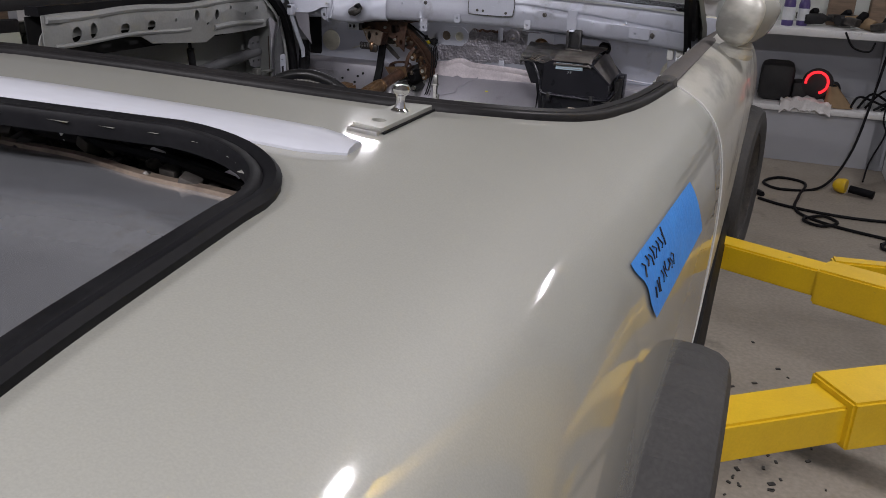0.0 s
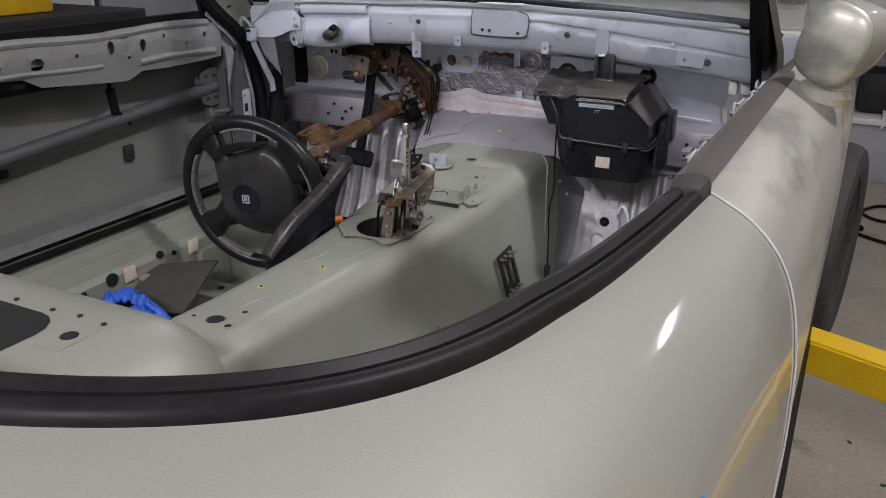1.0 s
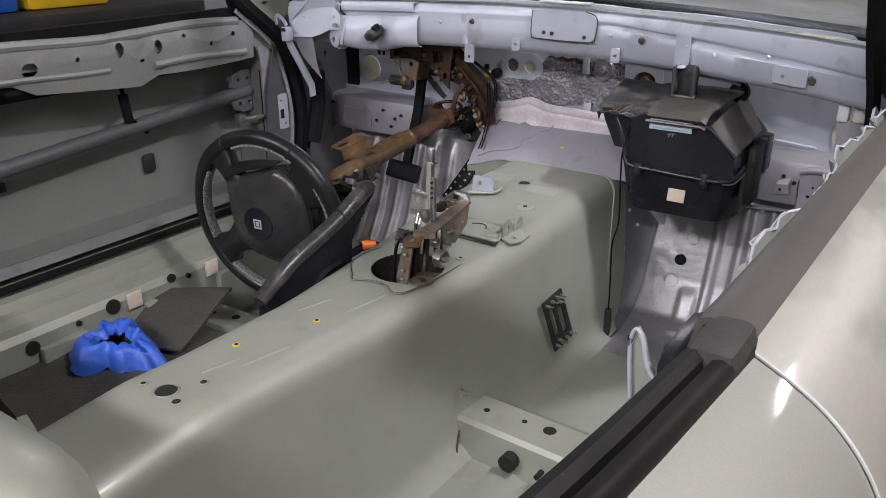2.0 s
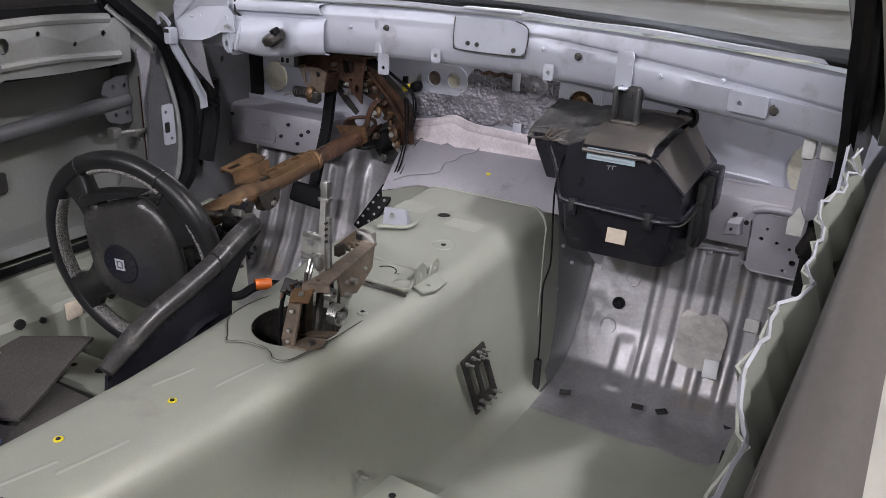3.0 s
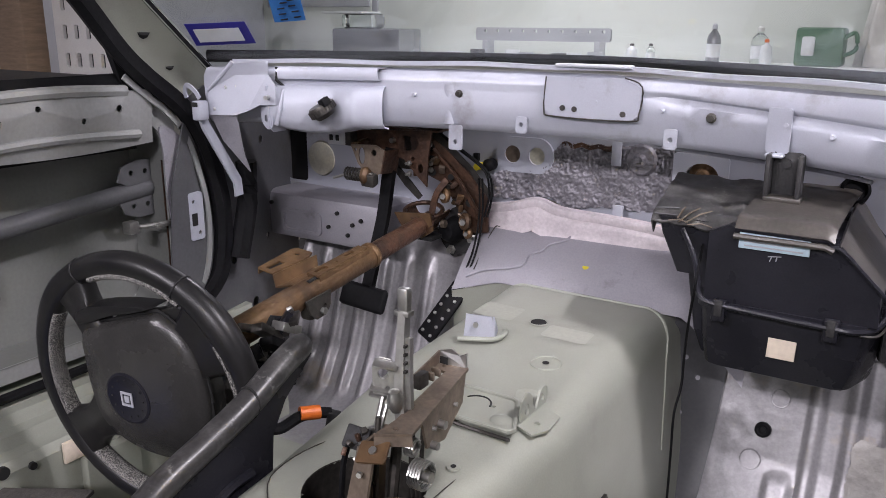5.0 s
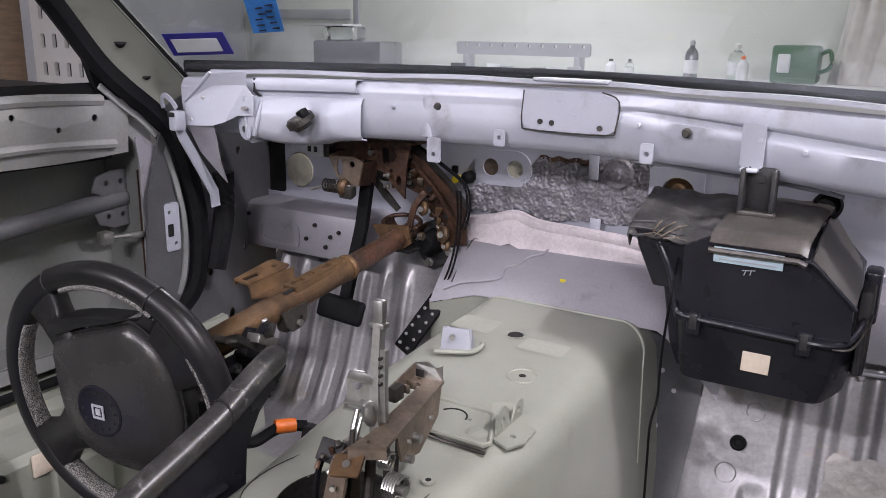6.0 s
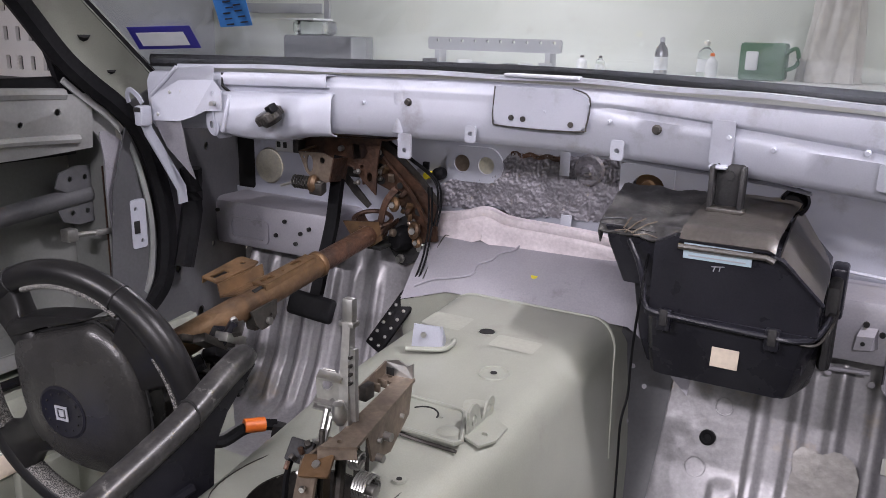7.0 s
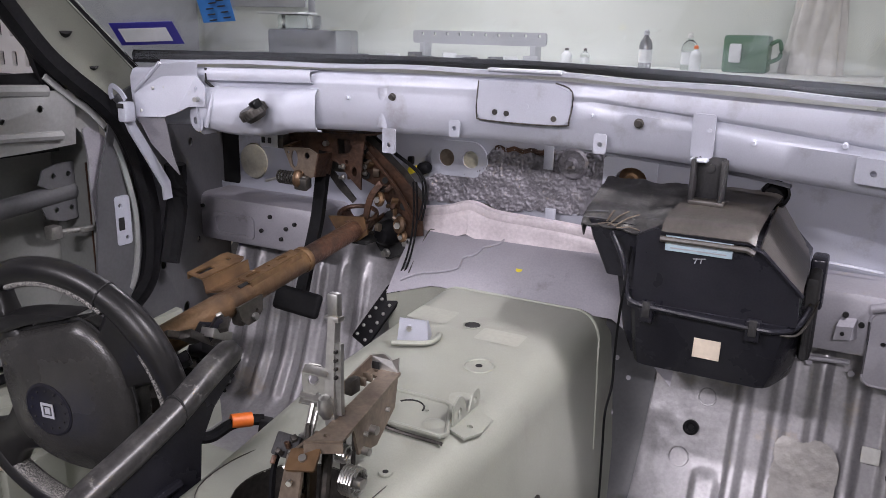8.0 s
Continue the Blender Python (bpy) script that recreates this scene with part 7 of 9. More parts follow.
    part("lower_tube", tube(bmesh.new(), [on(0.50), on(0.70)], 0.0185, 24), RUST, c, "brown rusted column tube", 60)
    bm = tube(bmesh.new(), [on(0.17), on(0.175), on(0.30), on(0.315), on(0.50), on(0.506)], 0.0225, 24, scales=[0.9, 1, 1, 0.93, 0.93, 0.8])
    part("jacket", bm, OCHRE, c, "yellow zinc plated column jacket", 50)
    part("collar", tube(bmesh.new(), [on(0.497), on(0.499), on(0.507), on(0.509)], 0.0232, 24, scales=[0.95, 1, 1, 0.95]), OCHRE, c)
    for d in (0.345, 0.365, 0.47):
        p = on(d, 0.007, 0.0195)
        part("jacket_slot", sweep(bmesh.new(), [p - COL * 0.010, p + COL * 0.010], circle(0.0035, 6)), VOID, c)
    # saddle: a narrow slotted top plate on a bent web that runs down to the jacket
    lo, hi = Vector((-0.452, -0.150, 0.984)), Vector((-0.446, -0.066, 1.0))
    ro, rh = Vector((-0.418, -0.152, 0.980)), Vector((-0.405, -0.060, 0.994))
    def top(u, v, w):
        return lo + (hi - lo) * v + (ro + (rh - ro) * v - lo - (hi - lo) * v) * u + Vector((0, 0, w))
    sd = part("saddle", sheet(bmesh.new(), [(0, 0), (1, 0.0), (1, 0.86), (0.85, 1), (0.1, 1), (0, 0.9)], [[(0.3, 0.08), (0.62, 0.08), (0.66, 0.42), (0.34, 0.42)], ngon(0.5, 0.8, 0.12, 0.05, 10)], 0.003, top), OCHRE, c, "ochre slotted saddle plate", 20)
    foot_a, foot_b = on(0.345, -0.02, 0.004), on(0.43, -0.018, 0.008)
    part("saddle_web", folded([ro, rh, rh + Vector((0.004, 0, -0.022)), ro + Vector((0.006, 0, -0.022)), foot_b, foot_a], [(0, 1, 2, 3), (3, 2, 4, 5)], 0.003), OCHRE, sd, "bent ochre web", 20)
    part("saddle_lip", folded([lo, hi, hi + Vector((0, 0, -0.008)), lo + Vector((0, 0, -0.008))], [(0, 1, 2, 3)], 0.0025), OCHRE, sd)
    # raised slotted channel on top of the jacket
    q = Matrix.Translation(on(0.425, 0.002, 0.021)) @ roll
    ch = part("slotted_strip", sheet(bmesh.new(), [(-0.014, -0.07), (0.013, -0.072), (0.012, 0.055), (-0.011, 0.06)], [rounded(-0.007, 0.005, -0.062, -0.036, 0.003), rounded(-0.006, 0.004, 0.012, 0.034, 0.003), ngon(0, -0.012, 0.003, None, 8)], 0.004, by(q @ pose(0, 0, 0, -90, 0, 0))), OCHRE, c, "ochre channel with long slots", 20)
    for du in (-0.0135, 0.0105):
        part("strip_side", box(bmesh.new(), du, du + 0.003, -0.016, 0.002, -0.058, 0.07, 0.0006, q), OCHRE, ch)
    # dark tilt bracket under the jacket
    q = Matrix.Translation(on(0.335, 0.024, -0.016)) @ roll
    tb = part("tilt_bracket", sheet(bmesh.new(), [(-0.03, 0.018), (0.028, 0.016), (0.024, -0.008), (0.010, -0.02), (-0.012, -0.02), (-0.024, -0.006)], [ngon(0.010, -0.004, 0.004, None, 10)], 0.004, by(q @ pose(0, 0, 0, 0, 90, 0))), DARK_METAL, c, "dark side bracket with a hole", 20)
    part("tilt_block", box(bmesh.new(), -0.022, 0.0, -0.02, 0.010, -0.022, 0.022, 0.004, q), DARK_METAL, tb)
    part("tilt_bolt", disc(bmesh.new(), on(0.338, 0.03, -0.026), side, 0.006, 0.008, 6), STEEL, tb)
    # switch housing and its levers behind the wheel
    q = Matrix.Translation(on(0.09)) @ roll
    part("switch_housing", box(bmesh.new(), -0.035, 0.035, -0.035, 0.03, -0.03, 0.02, 0.008, q), MATT_BLACK, c, "dark switch housing with open clips")
    rnd = random.Random(4)
    for k in range(46):
        d, u, v = rnd.uniform(0.09, 0.24), rnd.uniform(-0.02, 0.095), rnd.uniform(-0.085, 0.035)
        r = rnd.uniform(0.004, 0.011)
        mm = Matrix.Translation(on(d, u, v)) @ roll @ pose(0, 0, 0, rnd.uniform(-50, 50), rnd.uniform(-50, 50), rnd.uniform(-50, 50))
        part("switch_piece", box(bmesh.new(), -r, r, -r * 0.6, r * 0.6, -r * 2.2, r * 2.2, 0.001, mm), (RUBBER, MATT_BLACK, BLACK_PLASTIC, DARK_METAL, DARK_METAL, STEEL)[k % 6], c)
    for k in range(5):
        a = on(0.10 + 0.02 * k, 0.03 + 0.01 * k, 0.035 - 0.012 * k)
        b = on(0.12 + 0.02 * k, 0.085, 0.01 - 0.02 * k)
        part("switch_wire", tube(bmesh.new(), spline([a, (a + b) / 2 + Vector((0.01, 0, 0.015)), b], 5), 0.0025, 5), RUBBER, c)
    part("lever", tube(bmesh.new(), [on(0.17, 0.0, 0.04), on(0.12, 0.03, 0.055), on(0.09, 0.05, 0.055)], 0.003, 6), STEEL, c, "bright lever end")
    part("lever", tube(bmesh.new(), [on(0.19, 0.03, -0.02), on(0.17, 0.075, -0.035), on(0.155, 0.085, -0.05)], 0.006, 6), STEEL, c, "bright lever end")
    part("key_barrel", tube(bmesh.new(), [on(0.12, 0.04, -0.005), on(0.075, 0.085, -0.02)], 0.014, 12), DARK_METAL, c, "dark ignition barrel")
    # open yoke at the forward end: a U of bent plate with a dark mouth
    Y0 = Vector((-0.352, 0.195, 1.0))
    loops = []
    for k in range(15):
        a = math.pi * (k / 14)
        mid = Y0 + Vector((0.038 * math.cos(a), 0.0, 0.02 - 0.024 * math.sin(a)))
        out = Vector((math.cos(a), 0, -0.8 * math.sin(a)))
        loops.append([mid + Vector((0, -0.028, 0.0)), mid + out * 0.004 + Vector((0, -0.028, 0)), mid + out * 0.004 + Vector((0, 0.03, 0.012)), mid + Vector((0, 0.03, 0.012))])
    cl = part("yoke", rings(bmesh.new(), loops), RUST, c, "rusty open yoke at the column's end", 40)
    # black floor paints the shade in the yoke's mouth
    part("yoke_floor", boxed(-0.388, -0.316, 0.168, 0.225, 0.978, 0.985, 0.002), VOID, cl)
    rim = [Y0 + Vector((0.04 * math.cos(a), 0.012 * math.sin(a) * 2.2, 0.030 + 0.010 * math.sin(a))) for a in span(0, 2 * math.pi, 24)[:-1]]
    part("mouth_rim", tube(bmesh.new(), rim, 0.0045, 8, True), RUST, cl)
    part("yoke_lip", folded([(-0.4, 0.165, 1.026), (-0.318, 0.165, 1.034), (-0.312, 0.168, 1.0), (-0.338, 0.168, 0.982), (-0.372, 0.167, 0.985)], [(0, 1, 2, 3, 4)], 0.004), OCHRE, cl, "worn tan front lip", 20)
    for dx, r in ((0.043, 0.008), (-0.043, 0.006)):
        part("yoke_bolt", disc(bmesh.new(), Y0 + Vector((dx, 0.005, 0.008)), (1, 0, 0), r, 0.008, 8), TAN_STEEL, cl)


build_steering()


def build_pedal_bracket():
    t = thing("pedal_bracket", (-0.3, 0.22, 1.1), "rusty brown pedal and column bracket under the dashboard", "bracket")
    # face plate hung under the beam, with a large dark opening
    face = [(-0.505, 1.178), (-0.31, 1.19), (-0.318, 1.145), (-0.322, 1.085), (-0.345, 1.105), (-0.372, 1.132), (-0.438, 1.142), (-0.50, 1.156)]
    bm = sheet(bmesh.new(), face, [[(-0.374, 1.176), (-0.345, 1.175), (-0.339, 1.164), (-0.346, 1.152), (-0.371, 1.148)], ngon(-0.40, 1.168, 0.004, None, 8), ngon(-0.335, 1.118, 0.006, 0.009, 10), ngon(-0.352, 1.135, 0.004, None, 8)], 0.004, upright(0.16))
    fp = part("face_plate", bm, RUST, t, "dark brown rusted plate with an opening", 20)
    part("top_flange", boxed(-0.50, -0.30, 0.162, 0.24, 1.186, 1.19, 0.001), RUST, fp)
    part("back_plate", boxed(-0.50, -0.33, 0.226, 0.23, 1.10, 1.19, 0.001), DARK_METAL, fp)
    part("plate_bolt", disc(bmesh.new(), (-0.395, 0.156, 1.166), (0, 1, 0), 0.005, 0.01, 8), STEEL, fp)
    # white plug at the outer end
    wp = part("white_plug", boxed(-0.53, -0.487, 0.128, 0.15, 1.152, 1.178, 0.003), PAPER, t, "white plug block at the end")
    part("plug_socket", boxed(-0.489, -0.475, 0.13, 0.152, 1.152, 1.178, 0.002), DARK_METAL, wp)
    for dx in (-0.52, -0.505):
        part("plug_slot", boxed(dx - 0.004, dx + 0.004, 0.1265, 0.129, 1.16, 1.171, 0.001), MATT_BLACK, wp)
    # tan hanging plate with an oval window
    hang = [(-0.467, 1.158), (-0.409, 1.16), (-0.388, 1.152), (-0.398, 1.108), (-0.422, 1.098), (-0.45, 1.122)]
    hp = part("hanging_plate", sheet(bmesh.new(), hang, [[(-0.441 + 0.0075 * math.cos(a), 1.138 + 0.016 * math.sin(a)) for a in span(0, 2 * math.pi, 12)[:-1]], ngon(-0.455, 1.149, 0.003, None, 8), ngon(-0.412, 1.146, 0.006, None, 10)], 0.003, upright(0.12)), TAN_STEEL, t, "tan hanging plate with an oval window", 20)
    part("plate_return", folded([(-0.388, 0.12, 1.152), (-0.398, 0.12, 1.108), (-0.396, 0.165, 1.105), (-0.386, 0.165, 1.15)], [(0, 1, 2, 3)], 0.003), RUST, hp)
    part("plate_hook", folded([(-0.467, 0.121, 1.16), (-0.448, 0.121, 1.164), (-0.448, 0.15, 1.168), (-0.467, 0.15, 1.164)], [(0, 1, 2, 3)], 0.003), OCHRE, hp)
    # catch with a small spring below it
    pts = [(-0.468 + 0.0007 * k, 0.108 + 0.011 * math.cos(2 * math.pi * k / 9), 1.104 + 0.011 * math.sin(2 * math.pi * k / 9)) for k in range(54)]
    sp = part("return_spring", tube(bmesh.new(), pts, 0.0022, 5), DARK_METAL, t, "dark coil spring")
    part("spring_pin", tube(bmesh.new(), [(-0.50, 0.108, 1.092), (-0.47, 0.108, 1.102), (-0.41, 0.112, 1.106)], 0.003, 6), STEEL, sp)
    part("spring_cup", lathe(bmesh.new(), [(0, 0), (0.016, 0), (0.017, 0.006), (0.012, 0.012), (0, 0.012)], pose(-0.43, 0.11, 1.103, 0, 90, 10), 14), OCHRE, sp)
    part("spring_block", box(bmesh.new(), -0.014, 0.012, -0.012, 0.012, -0.014, 0.010, 0.003, pose(-0.418, 0.115, 1.098, 10, 5, 12)), DARK_METAL, sp)
    # broad folded arm that runs down to the firewall boss
    arm = [(-0.345, 0.185, 1.187), (-0.306, 0.2, 1.155), (-0.266, 0.22, 1.11), (-0.232, 0.235, 1.062), (-0.232, 0.24, 0.995), (-0.278, 0.238, 0.985), (-0.292, 0.225, 1.035), (-0.312, 0.21, 1.085), (-0.342, 0.2, 1.1)]
    ar = part("arm", folded(arm, [(0, 1, 7, 8), (1, 2, 7), (2, 3, 6, 7), (3, 4, 5, 6)], 0.004), RUST, t, "brown folded arm with lightening holes", 15)
    part("arm_flange", folded([(-0.345, 0.185, 1.187), (-0.31, 0.2, 1.152), (-0.272, 0.22, 1.107), (-0.24, 0.235, 1.06), (-0.232, 0.25, 1.066), (-0.265, 0.236, 1.114), (-0.304, 0.216, 1.159), (-0.34, 0.2, 1.192)], [(0, 1, 6, 7), (1, 2, 5, 6), (2, 3, 4, 5)], 0.003), DARK_METAL, ar, "dark outer flange", 20)
    part("arm_flange", folded([(-0.343, 0.185, 1.18), (-0.342, 0.2, 1.1), (-0.356, 0.17, 1.1), (-0.357, 0.16, 1.178)], [(0, 1, 2, 3)], 0.003), RUST, ar)
    for x, y, z, r in ((-0.328, 0.188, 1.155, 0.007), (-0.33, 0.192, 1.132, 0.0075), (-0.331, 0.197, 1.107, 0.007), (-0.295, 0.205, 1.1, 0.006), (-0.262, 0.222, 1.052, 0.009), (-0.27, 0.228, 1.01, 0.007)):
        part("arm_hole", disc(bmesh.new(), (x, y - 0.003, z), (-0.5, 1, 0), r, 0.003, 12), VOID, ar)
    for x, y, z in ((-0.326, 0.186, 1.162), (-0.328, 0.19, 1.125), (-0.33, 0.195, 1.112), (-0.352, 0.155, 1.128), (-0.352, 0.155, 1.108)):
        part("bolt", lathe(bmesh.new(), [(0, 0), (0.0055, 0), (0.0055, 0.004), (0.003, 0.005), (0.003, 0.011), (0, 0.011)], pose(x, y - 0.004, z, 90, 0, -20), 6), STEEL, ar, "worn bright bolt")
    # curled edges and ribs pressed along the arm
    for off in (0.012, 0.024):
        rib = spline([(-0.335 + off, 0.185, 1.165 - off), (-0.30 + off, 0.203, 1.118 - off), (-0.275 + off, 0.217, 1.07 - off), (-0.262 + off, 0.225, 1.02)], 5)
        part("pressed_rib", tube(bmesh.new(), rib, 0.0035, 6), RUST, ar)
    part("inner_strut", folded([(-0.42, 0.2, 1.118), (-0.375, 0.19, 1.085), (-0.35, 0.19, 1.06), (-0.358, 0.19, 1.052), (-0.388, 0.19, 1.075), (-0.428, 0.2, 1.108)], [(0, 1, 4, 5), (1, 2, 3, 4)], 0.004), DARK_METAL, t, "dark diagonal strut", 20)
    # ringed lugs and a U strap round the yoke
    for x, y, z, r in ((-0.297, 0.19, 1.066, 0.014), (-0.262, 0.205, 1.018, 0.016), (-0.258, 0.21, 0.995, 0.011)):
        lg = part("lug", lathe(bmesh.new(), [(0, 0), (r, 0), (r * 1.05, 0.005), (r * 0.75, 0.009), (r * 0.55, 0.006), (0, 0.006)], pose(x, y, z, 80, 0, -25), 18), OCHRE, t, "brass brown ringed lug")
        part("lug_bolt", disc(bmesh.new(), (x - 0.003, y - 0.008, z), (-0.4, 1, 0), r * 0.4, 0.01, 6), STEEL, lg)
    strap = spline([(-0.292, 0.185, 1.098), (-0.312, 0.18, 1.07), (-0.322, 0.178, 1.03), (-0.322, 0.178, 1.005)], 6)
    part("u_strap", sweep(bmesh.new(), strap, [(-0.006, -0.002), (0.006, -0.002), (0.006, 0.002), (-0.006, 0.002)], (0, 1, 0)), RUST, t, "rusty U strap")
    # black three-cornered boss plate against the firewall
    out = [(-0.35, 0.985), (-0.305, 1.035), (-0.262, 0.99), (-0.262, 0.965), (-0.305, 0.936), (-0.324, 0.938)]
    out = [(p.x, p.y) for p in spline([(a, b, 0) for a, b in out], 4, True)]
    boss = part("boss_plate", sheet(bmesh.new(), out, [], 0.012, upright(0.245)), MATT_BLACK, t, "black three-cornered boss plate", 30)
    for x, z in ((-0.318, 0.946), (-0.27, 0.974), (-0.335, 0.988)):
        part("boss_bolt", lathe(bmesh.new(), [(0, 0), (0.0095, 0), (0.0095, 0.004), (0.0065, 0.005), (0.0065, 0.014), (0, 0.014)], pose(x, 0.246, z, 90, 0, 0), 6), STEEL, boss, "bright bolt head")
    part("boss_neck", lathe(bmesh.new(), [(0, 0), (0.026, 0), (0.022, 0.03), (0.014, 0.04), (0, 0.04)], pose(-0.308, 0.246, 0.99, 90, 0, 0), 18), RUBBER, boss)
    # wiring that runs along the arm's outer edge
    for k in range(2):
        dx = 0.006 * k
        pts = spline([(-0.345 + dx, 0.205, 1.19), (-0.29 + dx, 0.222, 1.15), (-0.238 + dx, 0.23, 1.112), (-0.224 + dx, 0.222, 1.07), (-0.227 + dx, 0.212, 1.03)], 6)
        part("bracket_wire", tube(bmesh.new(), pts, 0.0022, 6), RUBBER, t, "black wire beside the arm")
    rnd = random.Random(12)
    for k in range(14):
        r = rnd.uniform(0.003, 0.007)
        u = rnd.random()
        mm = pose(-0.335 + 0.08 * u + rnd.uniform(-0.012, 0.012), 0.182 + 0.035 * u, 1.165 - 0.155 * u + rnd.uniform(-0.01, 0.01), rnd.uniform(0, 60), rnd.uniform(0, 60), rnd.uniform(0, 90))
        part("bracket_scrap", box(bmesh.new(), -r, r, -r * 0.5, r * 0.5, -r * 1.7, r * 1.7, 0.001, mm), (RUST, OCHRE, DARK_METAL, TAN_STEEL)[k % 4], ar)
    # pedals
    p = thing("brake_pedal", (-0.42, 0.1, 0.87), "black rubber brake pedal on a flat arm", "pedal")
    pts = spline([(-0.402, 0.165, 1.15), (-0.406, 0.155, 1.09), (-0.413, 0.148, 1.02), (-0.425, 0.135, 0.945), (-0.425, 0.11, 0.88)], 6)
    part("pedal_arm", sweep(bmesh.new(), pts, [(-0.012, -0.006), (0.012, -0.006), (0.012, 0.006), (-0.012, 0.006)], (0, 1, 0)), RUBBER, p)
    bm = box(bmesh.new(), -0.05, 0.05, -0.008, 0.008, -0.024, 0.024, 0.008, pose(-0.424, 0.095, 0.869, -20, 6, 5), 3)
    part("pedal_pad", bm, RUBBER, p, "black rubber pad")
    g = thing("gas_pedal", (-0.28, 0.15, 0.86), "long black studded accelerator pedal", "pedal")
    m = pose(-0.276, 0.148, 0.852, -28, 24, -8)
    part("pedal_pad", box(bmesh.new(), -0.02, 0.02, -0.006, 0.006, -0.062, 0.062, 0.005, m), RUBBER, g)
    for r in range(6):
        for k in (-0.010, 0.010):
            part("stud", lathe(bmesh.new(), [(0, 0), (0.0034, 0), (0.003, 0.003), (0, 0.004)], m @ pose(k, -0.006, -0.050 + 0.02 * r, 90, 0, 0), 8), STEEL, g, "round stud")
    for dx in (0.0, 0.007):
        pts = spline([(-0.233 + dx, 0.2, 1.105), (-0.231 + dx, 0.2, 1.04), (-0.237 + dx, 0.195, 0.98), (-0.25 + dx, 0.185, 0.93), (-0.262 + dx * 0.5, 0.165, 0.895)], 6)
        part("pedal_rod", tube(bmesh.new(), pts, 0.0021, 6), RUBBER, g)


build_pedal_bracket()


def build_shifter():
    t = thing("shifter_mechanism", (0.05, -0.45, 0.9), "stripped gear selector mechanism with a bright lever in the tunnel hole", "gear selector")
    # near cheek: an upright tan plate on a bolted foot
    ck = part("cheek_plate", folded([(0.03, -0.522, 0.905), (0.062, -0.534, 0.905), (0.055, -0.505, 0.968), (0.03, -0.498, 0.968), (0.03, -0.45, 0.972), (0.03, -0.46, 0.86), (0.03, -0.515, 0.86), (0.062, -0.526, 0.86)], [(0, 1, 2, 3), (0, 3, 4, 5, 6), (0, 6, 7, 1)], 0.003), TAN_STEEL, t, "tan upright cheek plate", 15)
    for x, y, z in ((0.048, -0.525, 0.925), (0.046, -0.514, 0.95), (0.05, -0.529, 0.91)):
        part("rivet", disc(bmesh.new(), (x, y - 0.002, z), (0.3, -1, 0), 0.003, 0.004, 8), STEEL, ck)
    ft = part("foot", sheet(bmesh.new(), [(0.05, -0.536), (0.082, -0.53), (0.095, -0.51), (0.088, -0.49), (0.06, -0.5)], [ngon(0.079, -0.514, 0.004, None, 10)], 0.003, flat(0.9035)), TAN_STEEL, t, "bolted foot of the cheek plate", 20)
    part("foot_bolt", disc(bmesh.new(), (0.079, -0.514, 0.908), (0, 0, 1), 0.0055, 0.006, 6), DARK_METAL, ft)
    part("inner_foot", sheet(bmesh.new(), [(0.035, -0.49), (0.075, -0.468), (0.082, -0.448), (0.045, -0.465)], [], 0.003, flat(0.895)), TAN_STEEL, ft)
    # far cheek under the gate plate, brown with rivets
    fc = part("far_cheek", folded([(0.074, -0.445, 0.982), (0.05, -0.318, 0.986), (0.05, -0.325, 0.95), (0.06, -0.38, 0.93), (0.07, -0.43, 0.945)], [(0, 1, 2, 3, 4)], 0.003), TAN_STEEL, t, "brown far cheek plate", 20)
    for u, z in ((0.3, 0.966), (0.75, 0.964)):
        part("rivet", disc(bmesh.new(), (0.078 - 0.027 * u + 0.003, -0.463 + 0.14 * u, z), (1, 0.2, 0), 0.0028, 0.004, 8), STEEL, fc)
    # long tan gate plate sloping across the top
    gp = part("gate_plate", sheet(bmesh.new(), [(0.048, -0.494), (0.081, -0.474), (0.052, -0.316), (0.044, -0.312), (0.012, -0.318), (0.013, -0.334), (0.034, -0.338), (0.036, -0.36), (0.05, -0.46)], [ngon(0.061, -0.474, 0.0035, None, 8), ngon(0.024, -0.326, 0.003, None, 8)], 0.0035, lambda u, v, w: Vector((u, v, 0.982 + 0.03 * (v + 0.49) + w))), TAN_STEEL, t, "tan slotted gate plate", 20)
    part("gate_lip", folded([(0.048, -0.494, 0.983), (0.081, -0.474, 0.983), (0.082, -0.475, 0.973), (0.049, -0.495, 0.973)], [(0, 1, 2, 3)], 0.002), TAN_STEEL, gp)
    # raised steel guide at the far end, with square windows
    gd = part("guide", folded([(0.012, -0.322, 0.99), (0.05, -0.318, 0.99), (0.049, -0.316, 1.008), (0.04, -0.316, 1.003), (0.03, -0.318, 1.01), (0.013, -0.32, 1.006)], [(0, 1, 2, 3, 4, 5)], 0.003), STEEL, t, "stamped steel guide", 20)
    part("guide_window", boxed(0.018, 0.028, -0.3245, -0.3235, 0.992, 1.001), VOID, gd)
    part("guide_side", folded([(0.012, -0.322, 0.99), (0.013, -0.32, 1.006), (0.02, -0.385, 1.0), (0.02, -0.385, 0.984)], [(0, 1, 2, 3)], 0.0025), TAN_STEEL, gd)
    part("guide_socket", boxed(0.024, 0.034, -0.39, -0.372, 0.986, 1.004, 0.002), DARK_METAL, gd)
    for y in (-0.356, -0.342):
        part("guide_catch", boxed(0.018, 0.03, y - 0.002, y + 0.002, 0.984, 0.994, 0.001), TAN_STEEL, gd)
    # lever: worn flattened bar with a toothed edge and a bright ball at its root
    pts = [(0.047, -0.44, 0.965), (0.044, -0.438, 0.99), (0.041, -0.434, 1.02), (0.0395, -0.43, 1.06), (0.038, -0.425, 1.092)]
